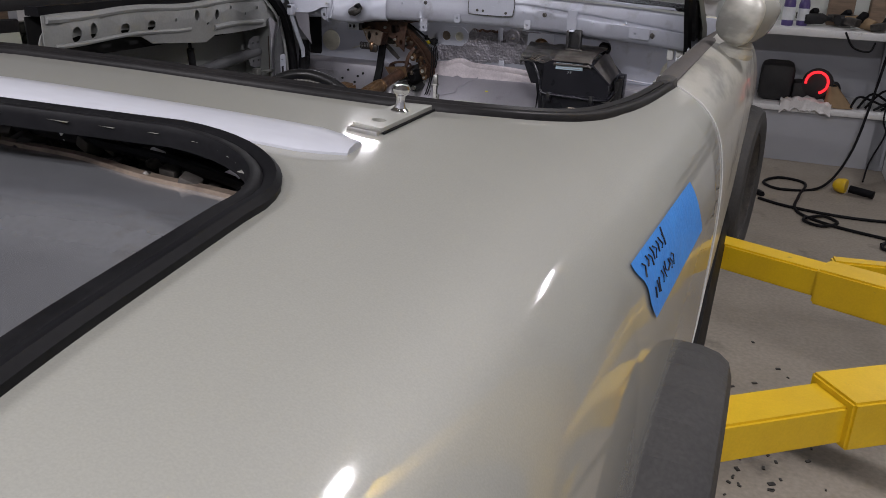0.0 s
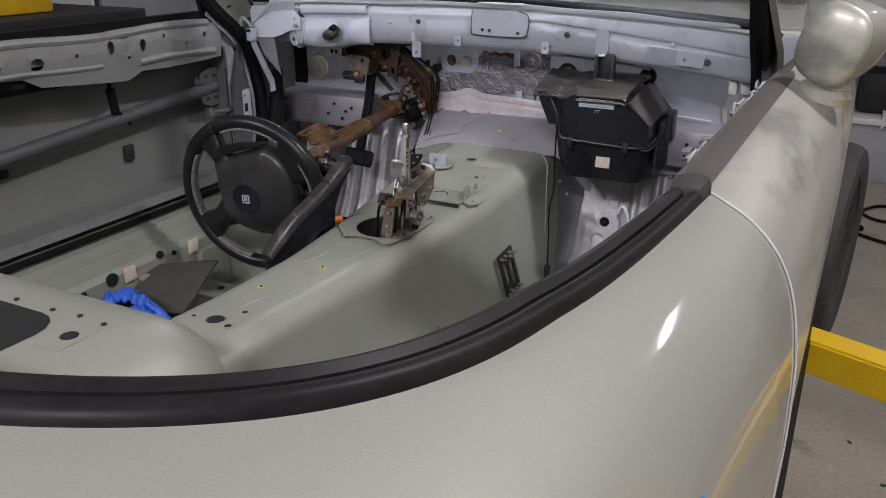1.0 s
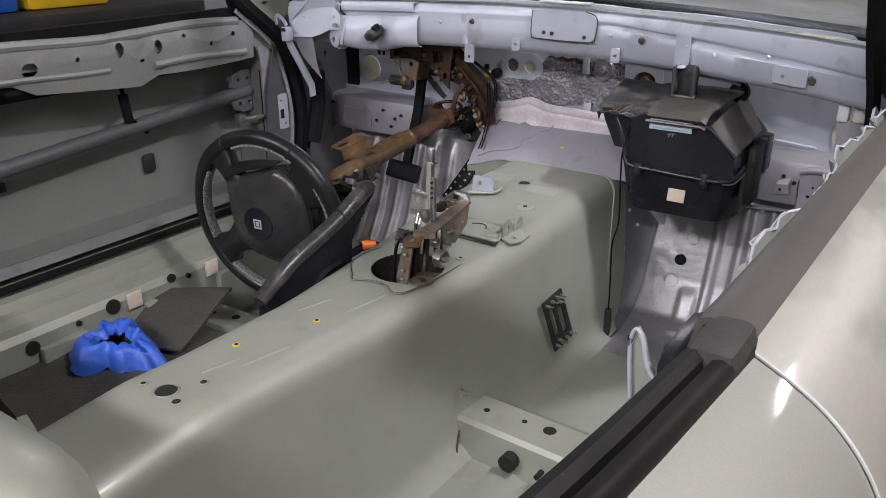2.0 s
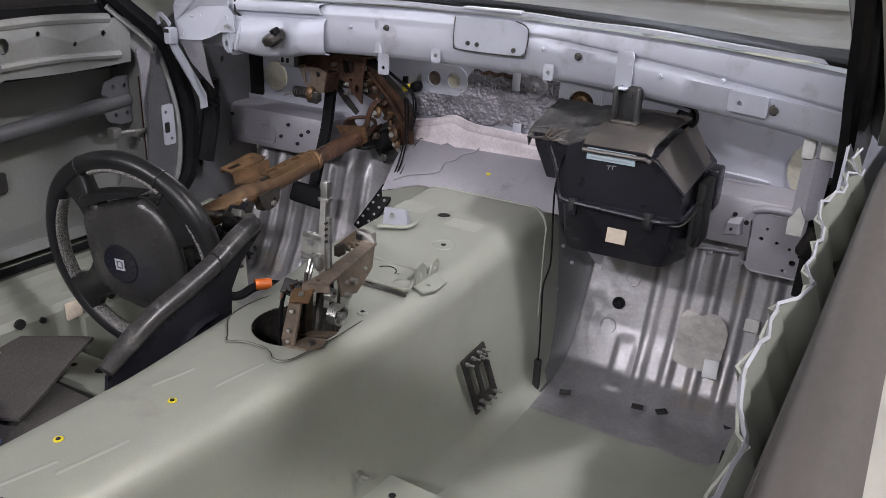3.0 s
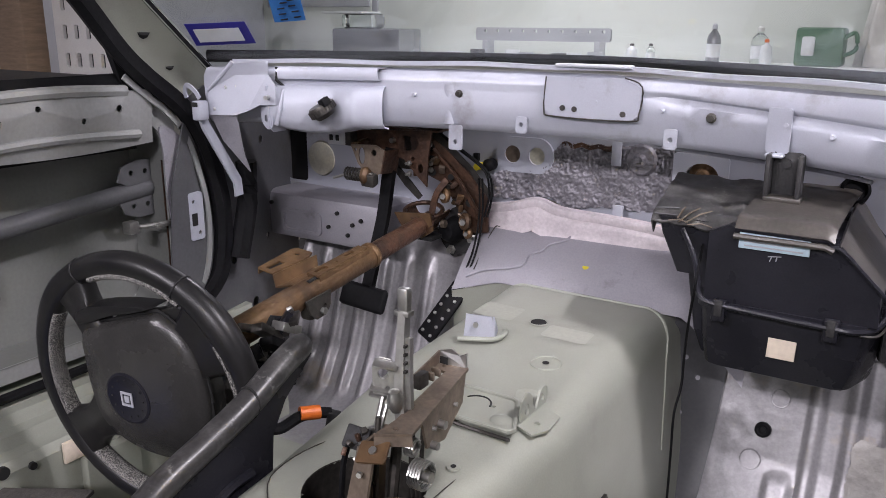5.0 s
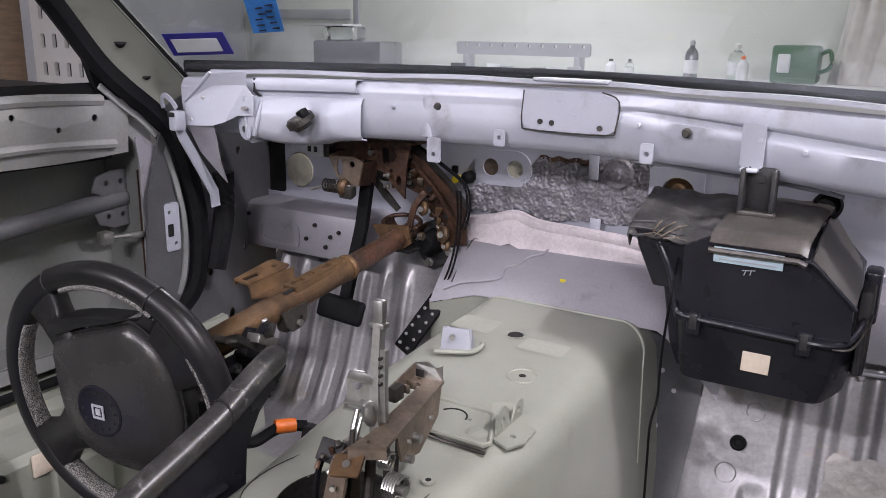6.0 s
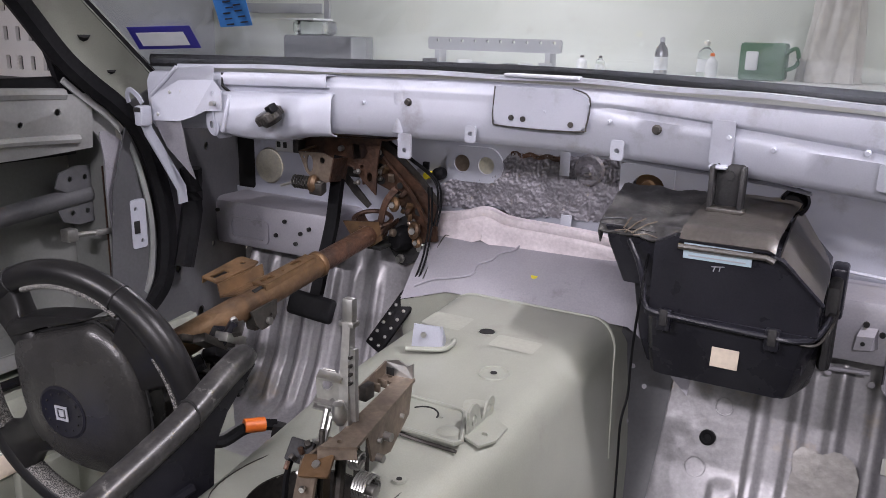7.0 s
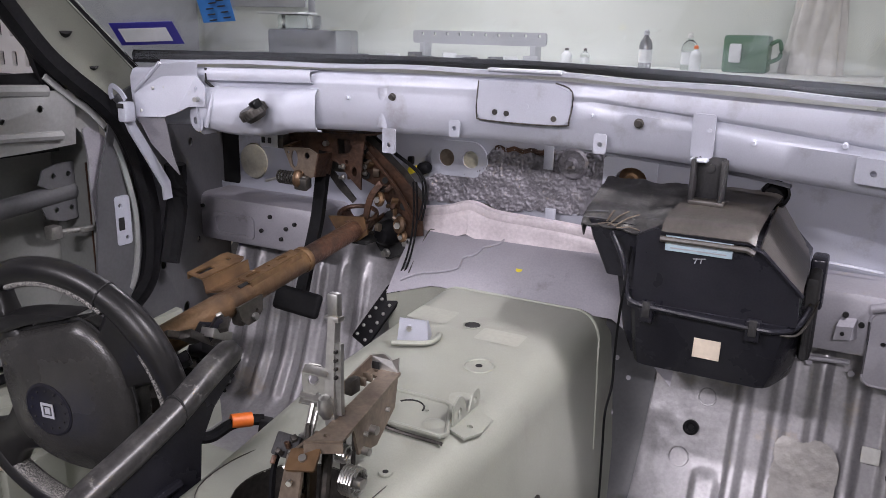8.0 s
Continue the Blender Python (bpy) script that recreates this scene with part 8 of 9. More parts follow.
    lv = part("lever", sweep(bmesh.new(), pts, [(-0.0085, -0.004), (-0.004, -0.006), (0.006, -0.005), (0.009, 0.0), (0.006, 0.005), (-0.006, 0.005)], (1, 0, 0), scales=[1.0, 1.15, 1.05, 0.9, 0.85]), STEEL, t, "worn bright lever", 25)
    part("lever_tip", box(bmesh.new(), -0.0065, 0.0065, -0.005, 0.005, 0.0, 0.026, 0.0022, pose(0.0378, -0.4245, 1.091, -3, -2, 0)), STEEL, lv)
    part("lever_shoulder", box(bmesh.new(), -0.010, 0.009, -0.006, 0.006, 0.0, 0.006, 0.0015, pose(0.038, -0.4252, 1.087, -3, -2, 0)), STEEL, lv)
    for k in range(4):
        part("lever_notch", box(bmesh.new(), -0.0012, 0.0012, -0.006, 0.006, 0.0, 0.003, 0, pose(0.0485 - 0.0006 * k, -0.4355 + 0.001 * k, 1.03 + 0.009 * k)), DARK_METAL, lv)
    part("lever_rail", sweep(bmesh.new(), [(0.0515, -0.437, 0.99), (0.0485, -0.4335, 1.03), (0.0465, -0.43, 1.066)], [(-0.003, -0.004), (0.003, -0.004), (0.003, 0.004), (-0.003, 0.004)], (1, 0, 0)), STEEL, lv)
    part("lever_ball", lathe(bmesh.new(), [(0, 0), (0.006, 0.002), (0.0085, 0.008), (0.0085, 0.018), (0.006, 0.026), (0, 0.028)], pose(0.0405, -0.4435, 0.986, 12, 0, 0), 16), STEEL, lv, "bright ball at the lever's root")
    # stamped catch towards the driver
    K = pose(0.022, -0.438, 1.018, 0, 0, 24)
    ct = part("catch_bracket", sheet(bmesh.new(), [(-0.013, -0.018), (0.010, -0.02), (0.013, 0.012), (0.006, 0.022), (-0.006, 0.024), (-0.014, 0.014)], [ngon(-0.002, 0.006, 0.006, None, 10), ngon(0.003, -0.011, 0.003, None, 8)], 0.003, by(K @ pose(0, 0, 0, 90, 0, 0))), STEEL, t, "stamped steel catch", 20)
    for dz in (-0.02, -0.012, 0.02):
        part("catch_fold", box(bmesh.new(), -0.014, 0.012, -0.012, 0.002, dz, dz + 0.0025, 0.0008, K @ pose(0, 0, 0, 14, 10, 0)), STEEL, ct)
    part("catch_rod", rod(bmesh.new(), (0.024, -0.446, 1.0), (0.028, -0.482, 0.93), 0.0032, n=8), STEEL, ct)
    part("catch_rod", rod(bmesh.new(), (0.032, -0.45, 0.995), (0.034, -0.488, 0.925), 0.0026, n=8), STEEL, ct)
    # coil springs between the cheeks
    for cx, cy, cz, r, n in ((0.064, -0.447, 0.924, 0.015, 60), (0.058, -0.45, 0.955, 0.009, 40)):
        pts = [(cx + 0.0003 * k, cy + r * math.cos(2 * math.pi * k / 11), cz + r * math.sin(2 * math.pi * k / 11)) for k in range(n)]
        part("coil_spring", tube(bmesh.new(), pts, 0.0017, 5), STEEL, t, "bright coil spring")
    for p, r, h in (((0.076, -0.447, 0.924), 0.006, 0.02), ((0.07, -0.42, 0.945), 0.0045, 0.014), ((0.064, -0.4, 0.96), 0.005, 0.02)):
        part("pivot", disc(bmesh.new(), p, (1, 0, 0), r, h, 12), STEEL, t)
    for a, b, r in (((0.04, -0.44, 0.97), (0.048, -0.47, 0.86), 0.006), ((0.036, -0.47, 0.99), (0.04, -0.485, 0.88), 0.003), ((0.05, -0.43, 0.97), (0.056, -0.44, 0.87), 0.0035), ((0.058, -0.42, 0.975), (0.06, -0.43, 0.88), 0.0025)):
        part("link_rod", rod(bmesh.new(), a, b, r, n=8), DARK_METAL, t)
    # dark plate, black clip and brown tab at the near end
    part("black_clip", box(bmesh.new(), -0.014, 0.012, -0.004, 0.005, -0.012, 0.012, 0.002, pose(0.018, -0.482, 0.966, -35, 10, 15)), MATT_BLACK, t, "black plastic clip")
    bt = part("brown_tab", sheet(bmesh.new(), rounded(-0.016, 0.016, -0.012, 0.012, 0.002), [ngon(0, 0, 0.0028, None, 8)], 0.003, by(pose(0.052, -0.5, 0.968, 32, -8, 12))), OCHRE, t, "brown folded tab", 20)
    part("tab_screw", disc(bmesh.new(), (0.052, -0.501, 0.971), (0, -0.5, 0.85), 0.0045, 0.004, 8), STEEL, bt)
    rnd = random.Random(6)
    for k in range(24):
        r = rnd.uniform(0.0015, 0.0036)
        mm = pose(rnd.uniform(0.016, 0.04), rnd.uniform(-0.505, -0.465), rnd.uniform(0.915, 0.975), rnd.uniform(-40, 40), rnd.uniform(-40, 40), rnd.uniform(0, 90))
        part("small_catch", box(bmesh.new(), -r, r, -r, r, -r * 1.8, r * 1.8, 0.0008, mm), (DARK_METAL, STEEL, RUST, MATT_BLACK)[k % 4], t)
    pts = spline([(0.014, -0.49, 0.965), (0.008, -0.495, 0.935), (0.006, -0.5, 0.86)], 5)
    part("cable", tube(bmesh.new(), pts, 0.0035, 6), RUBBER, t)
    part("right_foot", sheet(bmesh.new(), rounded(0.0, 0.03, -0.316, -0.288, 0.003), [ngon(0.02, -0.302, 0.0035, None, 8)], 0.003, flat(0.9135)), TAN_STEEL, t, "small foot tab")


build_shifter()


def build_trim_piece():
    t = thing("console_trim", (-0.13, -0.52, 0.62), "black plastic console side trim leaning between seat floor and tunnel", "trim panel")
    edge = [(-0.70, 0.885), (-0.655, 0.912), (-0.611, 0.933), (-0.55, 0.952), (-0.493, 0.972), (-0.44, 0.998), (-0.398, 1.014)]
    low = [(-0.392, 0.996), (-0.44, 0.955), (-0.462, 0.92), (-0.468, 0.85), (-0.46, 0.60), (-0.74, 0.60)]
    def put(u, v, w):
        return Vector((-0.128 + w - 0.10 * (1.0 - v) ** 2 * 0.5, u, v))
    part("panel", sheet(bmesh.new(), [(a, b - 0.008) for a, b in edge] + low, [], 0.006, put), BLACK_PLASTIC, t, "", 25)
    pts = spline([(-0.126, a, b) for a, b in edge], 7)
    n = len(pts)
    sc = [0.75 + 0.25 * min(1.0, k / 8) if k < n - 3 else 0.95 - 0.12 * (k - n + 3) for k in range(n)]
    part("rolled_edge", sweep(bmesh.new(), pts, circle(0.0155, 12, 0.017), (1, 0, 0.0), scales=sc), SCUFFED, t, "scuffed rounded top edge", 60)
    ring = [Vector((-0.126 + 0.0162 * math.cos(a), -0.493, 0.972 + 0.018 * math.sin(a))) for a in span(0, 2 * math.pi, 14)[:-1]]
    part("edge_joint", tube(bmesh.new(), ring, 0.0016, 5, True), VOID, t)
    rib = spline([put(a, b, 0.008) for a, b in ((-0.60, 0.80), (-0.575, 0.86), (-0.54, 0.885), (-0.50, 0.89))], 5)
    part("moulded_rib", tube(bmesh.new(), rib, 0.006, 6), BLACK_PLASTIC, t)
    w = thing("wiring_pigtail", (-0.33, -0.2, 0.75), "black wiring pigtail wrapped with orange tape", "cable")
    pts = spline([(-0.335, -0.31, 0.93), (-0.35, -0.285, 0.82), (-0.349, -0.262, 0.775), (-0.338, -0.235, 0.762), (-0.322, -0.205, 0.774), (-0.305, -0.18, 0.775), (-0.292, -0.165, 0.772)], 6)
    part("sleeve", tube(bmesh.new(), pts, 0.0095, 8), RUBBER, w)
    part("orange_wrap", tube(bmesh.new(), [(-0.322, -0.205, 0.779), (-0.304, -0.178, 0.776)], 0.0115, 12), ORANGE, w, "orange tape wrap")
    part("plug", box(bmesh.new(), -0.010, 0.010, -0.009, 0.009, -0.026, 0.008, 0.003, pose(-0.286, -0.165, 0.768, 0, 10, 25)), MATT_BLACK, w)


build_trim_piece()


def build_floor_litter():
    # black mats on the driver's floor
    for cx, cy, w, d, a, z, lab in ((-0.505, -0.61, 0.085, 0.11, 20, 0.712, "folded black rubber mat leaning on the seat cross member"), (-0.47, -0.85, 0.13, 0.13, -12, 0.69, "flat black rubber mat on a foam block")):
        m = pose(cx, cy, z, 9 if z > 0.7 else 0, -4 if z > 0.7 else 0, a)
        bm = grid(bmesh.new(), lambda u, v: m @ Vector((u, v, 0.004 * math.sin(u * 20) + 0.003 * math.sin(v * 26))), span(-w, w, 20), span(-d, d, 16), None, 0.006)
        whole("rubber_mat", bm, MAT_BLACK, lab, "mat", group="mats on the driver's floor")
    # crumpled blue glove
    def glove(u, v):
        a = 2 * math.pi * u
        r = 0.032 + 0.062 * v
        wob = 1 + 0.22 * math.sin(3 * a + 1) + 0.12 * math.sin(7 * a)
        z = 0.725 + 0.03 * math.sin(math.pi * v) + 0.012 * noise.noise(Vector((4 * math.cos(a), 4 * math.sin(a), 5 * v)))
        return Vector((-0.485 + r * wob * math.cos(a), -0.757 + r * wob * 0.8 * math.sin(a), z - 0.03 * v))
    bm = grid(bmesh.new(), glove, span(0, 1, 60), span(0, 1, 12), None, 0.004)
    bmesh.ops.remove_doubles(bm, verts=bm.verts[:], dist=0.0005)
    whole("disposable_glove", bm, GLOVE, "crumpled blue nitrile glove lying on black mats", "glove", sharp=60)
    bm = bmesh.new()
    whole("foam_block", boxed(-0.58, -0.34, -0.97, -0.56, 0.59, 0.686, 0.01), MAT_BLACK, "dark foam block under the glove", "foam block")
    # dark debris on the passenger's floor
    for x, y, a in ((0.26, 0.07, 20), (0.40, 0.10, 10), (0.445, 0.11, 40), (0.57, 0.13, 30)):
        bm = box(bmesh.new(), -0.011, 0.011, -0.007, 0.007, 0, 0.004, 0.001, pose(x, y - 0.02, FLOOR_Z + 0.012, 5, 0, a))
        whole("debris_chip", bm, MATT_BLACK, "small black plastic chip on the floor pan", "debris", group="chips on the floor pan")
    whole("floor_plug", disc(bmesh.new(), (0.325, 0.212, 0.738), (0, -0.93, 0.36), 0.0125, 0.006, 20), VOID, "black rubber plug in the toe board", "plug", group="plugs in the toe board")
    whole("floor_plug", disc(bmesh.new(), (0.60, 0.19, 0.75), (0, -0.93, 0.36), 0.014, 0.006, 20), VOID, "black rubber plug in the toe board", "plug", group="plugs in the toe board")
    bm = box(bmesh.new(), -0.014, 0.014, -0.018, 0.018, 0, 0.006, 0.002, pose(0.51, 0.16, 0.68, 60, 0, 8))
    whole("paper_tag", bm, PAPER, "white paper tag on the ribbed toe board", "tag")
    bm = box(bmesh.new(), -0.014, 0.014, -0.02, 0.0, -0.02, 0.02, 0.004, pose(0.505, 0.235, 0.945))
    whole("cable_clip", bm, STEEL, "small bright metal clip on the firewall", "clip")


build_floor_litter()


# ---------------------------------------------------------------- the workshop round the car
BENCH_Y0, BENCH_Y1 = 3.85, 4.5


def build_bench():
    t = thing("workbench", (0.5, 4.2, 0), "long white workbench with a lower shelf along the wall", "workbench")
    part("worktop", boxed(-4.6, 3.4, BENCH_Y0, BENCH_Y1, 0.90, 0.95, 0.004), WHITE, t, "white worktop")
    part("lower_shelf", boxed(0.3, 3.4, BENCH_Y0 - 0.02, BENCH_Y1, 0.37, 0.41, 0.004), WHITE, t, "white lower shelf")
    part("back_panel", boxed(-4.6, 3.4, BENCH_Y1 - 0.02, BENCH_Y1, 0.41, 0.90), WALL_GREY, t, "pale grey back panel")
    for x in (-4.6, -3.4, -2.2, -1.0):
        part("front_panel", boxed(x, x + 1.18, BENCH_Y0 + 0.005, BENCH_Y0 + 0.025, 0.38, 0.895, 0.004), WHITE, t, "white front panel under the worktop")
    part("toe_panel", boxed(-4.6, 3.4, BENCH_Y0 + 0.03, BENCH_Y0 + 0.05, 0.0, 0.37), WALL_GREY, t, "pale grey lower panel")
    for x in (-4.5, -2.5, -0.6, 1.72, 3.3):
        part("leg", boxed(x - 0.045, x + 0.045, BENCH_Y0 + 0.03, BENCH_Y0 + 0.12, 0.0, 0.37), WALL_GREY, t)
        part("post", boxed(x - 0.03, x + 0.03, BENCH_Y1 - 0.1, BENCH_Y1 - 0.04, 0.41, 0.9), WALL_GREY, t)
    whole("white_cabinet", boxed(1.78, 2.35, 3.28, 3.83, 0.0, 0.62, 0.01), WHITE, "white cabinet standing before the bench", "cabinet")


build_bench()


def bottle(name, x, y, h, r, mat, cap, label, z=0.95):
    t = thing(name, (x, y, z), label, "bottle", "bottles on the workbench")
    prof = [(0, 0), (r * 0.95, 0), (r, 0.01), (r, h * 0.6), (r * 0.85, h * 0.72), (r * 0.35, h * 0.84), (r * 0.35, h * 0.9), (0, h * 0.9)]
    part("body", lathe(bmesh.new(), prof, pose(x, y, z), 20), mat, t)
    part("cap", lathe(bmesh.new(), [(0, 0), (r * 0.4, 0), (r * 0.4, h * 0.1), (r * 0.2, h * 0.14), (0, h * 0.14)], pose(x, y, z + h * 0.88), 14), cap, t)
    part("label", lathe(bmesh.new(), [(r * 1.01, h * 0.15), (r * 1.02, h * 0.15), (r * 1.02, h * 0.5), (r * 1.01, h * 0.5)], pose(x, y, z), 20), PAPER, t, "pale label")


def build_bench_items():
    t = thing("bench_riser", (-1.6, 4.2, 0.95), "long white raised shelf standing on the workbench", "shelf")
    part("shelf_board", boxed(-4.4, 0.5, 3.74, 4.52, 1.11, 1.14, 0.003), WHITE, t)
    part("front_board", boxed(-4.39, 0.49, 3.876, 3.89, 0.95, 1.11), WHITE, t)
    for x in (-4.3, -2.9, -1.4, 0.4):
        part("end_panel", boxed(x - 0.012, x + 0.012, 3.9, 4.5, 0.95, 1.11), WHITE, t)
    bottle("spray_can", -0.87, 4.25, 0.235, 0.042, TANK, WALL_GREY, "grey spray can standing on the raised shelf", 1.14)
    bottle("refill_bottle", -0.60, 4.28, 0.22, 0.05, FILM, WHITE, "clear refill bottle with a pale label on the raised shelf", 1.14)
    bottle("jug", -0.54, 4.18, 0.15, 0.035, PAPER, ORANGE, "white jug with an orange cap on the raised shelf", 1.14)
    bottle("small_jar", -1.38, 4.2, 0.11, 0.035, PAPER, DARK_METAL, "small pale jar on the raised shelf", 1.14)
    bottle("small_jar", -1.27, 4.25, 0.11, 0.03, FILM, DARK_METAL, "small clear jar on the raised shelf", 1.14)
    rnd = random.Random(31)
    for k in range(11):
        x, y = -2.85 + 0.125 * k + rnd.uniform(-0.03, 0.03), rnd.uniform(3.98, 4.14)
        m = pose(x, y, 1.14, 0, 0, rnd.uniform(-40, 40))
        tray = thing("parts_tray", (x, y, 1.14), "small open tray of loose hardware on the raised shelf", "tray", "trays on the raised shelf")
        wx, h = rnd.uniform(0.035, 0.055), rnd.uniform(0.025, 0.06)
        part("shell", sheet(bmesh.new(), rounded(-wx, wx, -0.035, 0.035, 0.008), [rounded(-wx + 0.004, wx - 0.004, -0.031, 0.031, 0.006)], h, by(m)), (TANK, PAPER, WALL_GREY, SHADED_GREY)[k % 4], tray)
        bm = bmesh.new()
        for _ in range(9):
            box(bm, -0.008, 0.008, -0.005, 0.005, 0, 0.012, 0.002, m @ pose(rnd.uniform(-0.025, 0.025), rnd.uniform(-0.02, 0.02), h - 0.02, rnd.uniform(-30, 30), rnd.uniform(-30, 30), rnd.uniform(0, 180)))
        box(bm, -wx + 0.005, wx - 0.005, -0.03, 0.03, 0.001, h - 0.012, 0, m)
        part("contents", bm, (DARK_METAL, TAN_STEEL, MATT_BLACK)[k % 3], tray)
    t = thing("green_case", (-0.28, 4.25, 1.14), "green plastic tool case standing on the raised shelf", "case")
    part("body", boxed(-0.38, -0.12, 4.15, 4.33, 1.14, 1.36, 0.02), GREEN, t)
    part("handle", sweep(bmesh.new(), spline([(-0.13, 4.2, 1.30), (-0.07, 4.2, 1.33), (-0.06, 4.2, 1.24), (-0.13, 4.2, 1.2)], 5), circle(0.012, 8)), GREEN, t)
    bm = box(bmesh.new(), -0.34, -0.27, 4.13, 4.152, 1.2, 1.31, 0.01)
    part("panel", bm, PAPER, t)
    # clear bag hanging
    def bag(u, v):
        a = 2 * math.pi * u
        r = 0.13 + 0.03 * math.sin(5 * a) * v + 0.02 * math.sin(8 * a + 3 * v)
        return Vector((0.12 + r * 1.2 * math.cos(a) * (0.75 + 0.25 * v), 4.3 + r * 0.7 * math.sin(a), 1.62 - 0.478 * v + 0.02 * math.sin(4 * a) * (1 - v)))
    whole("plastic_bag", grid(bmesh.new(), bag, span(0, 1, 48), span(0, 1, 10)), CLOTH, "crumpled white plastic bag on the bench", "bag", sharp=80)
    # long rail standing at the back
    t = thing("perforated_rail", (-1.7, 4.2, 0.95), "long pale perforated metal rail on short feet on the raised shelf", "rail")
    out = rounded(-2.56, -1.53, 1.255, 1.345, 0.02)
    part("rail", sheet(bmesh.new(), out, [ngon(-2.48 + 0.1 * k, 1.322, 0.012, None, 8) for k in range(10)], 0.02, upright(4.2)), WALL_GREY, t)
    for x in (-2.48, -1.62):
        part("rail_foot", boxed(x - 0.02, x + 0.02, 4.19, 4.3, 1.14, 1.256, 0.004), WALL_GREY, t)
    # grey clutter and framed board at the left
    t = thing("wall_board", (-2.9, 4.5, 1.2), "grey framed board leaning on the wall", "board")
    part("board", boxed(-4.9, -3.75, 4.5245, 4.545, 0.95, 2.0, 0.004), WALL, t)
    part("board_edge", boxed(-3.748, -3.69, 4.524, 4.545, 0.95, 2.05, 0.004), WALL_GREY, t)
    part("board_rail", boxed(-4.9, -3.76, 4.50, 4.524, 1.50, 1.58, 0.004), WALL_GREY, t, "grey rail across the board")
    t = thing("grey_machine", (-2.3, 4.15, 0.95), "small grey bench machine with a clear cover", "machine")
    part("body", boxed(-3.75, -3.1, 4.0, 4.3, 1.14, 1.33, 0.02), TANK, t)
    part("cover", boxed(-3.7, -3.4, 4.05, 4.25, 1.33, 1.44, 0.03), FILM, t)
    part("lid", boxed(-3.85, -3.45, 4.0, 4.25, 1.44, 1.455, 0.003), PAPER, t)
    # tools on the worktop, right
    rnd = random.Random(21)
    bottle("purple_bottle", 0.98, 4.05, 0.26, 0.04, PURPLE, RUBBER, "dark purple bottle on the worktop")
    bottle("purple_bottle", 1.08, 4.12, 0.24, 0.038, PURPLE, WHITE, "dark purple bottle on the worktop")
    for k in range(9):
        x, y = 1.2 + 0.16 * k + rnd.uniform(-0.05, 0.05), rnd.uniform(3.95, 4.25)
        t = thing("power_tool", (x, y, 0.95), "dark cordless power tool lying on the worktop", "power tool", "tools on the worktop")
        m = pose(x, y, 1.0, rnd.uniform(-10, 10), rnd.uniform(-10, 10), rnd.uniform(0, 180))
        bm = lathe(bmesh.new(), [(0, -0.1), (0.035, -0.1), (0.04, -0.05), (0.038, 0.06), (0.02, 0.1), (0.012, 0.15), (0, 0.15)], m @ pose(0, 0, 0, 0, 90, 0), 12)
        part("motor", bm, TAN if k in (2, 3) else MATT_BLACK, t)
        part("grip", box(bmesh.new(), -0.03, 0.02, -0.02, 0.02, -0.05, 0.07, 0.01, m @ pose(0.0, 0.05, 0.02, 50, 0, 0)), RUBBER, t)
        part("battery", box(bmesh.new(), -0.05, 0.04, -0.035, 0.035, -0.02, 0.03, 0.008, m @ pose(0, 0.12, 0)), DARK_METAL, t)
    for k in range(6):
        x = 1.25 + 0.28 * k
        bm = boxed(x, x + rnd.uniform(0.1, 0.2), 4.3, 4.45, 0.95, 1.1 + rnd.uniform(0, 0.25), 0.01)
        whole("storage_box", bm, rnd.choice([MATT_BLACK, TANK, WOOD]), "dark storage box at the back of the bench", "box", group="boxes at the back of the bench")
    # lower shelf: rag, light with red ring, gloves
    def rag(u, v):
        x, y = 1.03 + 0.34 * u, 3.80 + 0.2 * v
        z = 0.42 + 0.045 * abs(noise.noise(Vector((u * 5, v * 5, 0)))) + 0.03 * math.sin(math.pi * u)
        if v < 0.12:
            z -= 0.06
        return Vector((x, y, z))
    whole("white_rag", grid(bmesh.new(), rag, span(0, 1, 30), span(0, 1, 20), None, 0.004), CLOTH, "crumpled white rag on the lower shelf", "rag", sharp=60)
    t = thing("work_light", (1.2, 4.05, 0.41), "black work light with a glowing red ring", "work light")
    m = pose(1.255, 3.97, 0.57, 80, 0, -10)
    part("housing", lathe(bmesh.new(), [(0, -0.12), (0.09, -0.12), (0.105, -0.06), (0.105, 0.0), (0.09, 0.01), (0, 0.01)], m, 24), MATT_BLACK, t)
    part("stand", boxed(1.1, 1.42, 3.98, 4.2, 0.41, 0.56, 0.02), MATT_BLACK, t)
    ring = [m @ Vector((0.075 * math.cos(a), 0.075 * math.sin(a), 0.02)) for a in span(radians(-70), radians(190), 30)]
    part("led_ring", tube(bmesh.new(), ring, 0.009, 8), RED_GLOW, t, "glowing red ring")
    whole("tool_bag", boxed(0.86, 1.1, 3.98, 4.3, 0.41, 0.68, 0.05), MATT_BLACK, "black fabric tool bag on the lower shelf", "bag")
    def boot(u, v):
        a = 2 * math.pi * u
        return Vector((1.42 + (0.10 - 0.07 * v) * math.cos(a) - 0.06 * v, 3.95 + 0.07 * math.sin(a), 0.415 + 0.15 * v))
    whole("leather_glove", grid(bmesh.new(), boot, span(0, 1, 20), span(0, 1, 6)), TAN, "tan leather glove standing on the lower shelf", "glove", sharp=60)
    bm = bmesh.new()
    for k in range(7):
        pts = spline([(1.5 + 0.05 * k, 3.92 + 0.03 * (k % 3), 0.42), (1.55 + 0.08 * k, 3.95, 0.5 + 0.03 * (k % 3)), (1.72 + 0.07 * k, 3.97, 0.45), (1.9 + 0.05 * k, 3.93, 0.43)], 6)
        tube(bm, pts, 0.009, 6)
    tagged(whole("cable_heap", bm, RUBBER, "heap of black cables on the lower shelf", "cables"), kind="stuff")
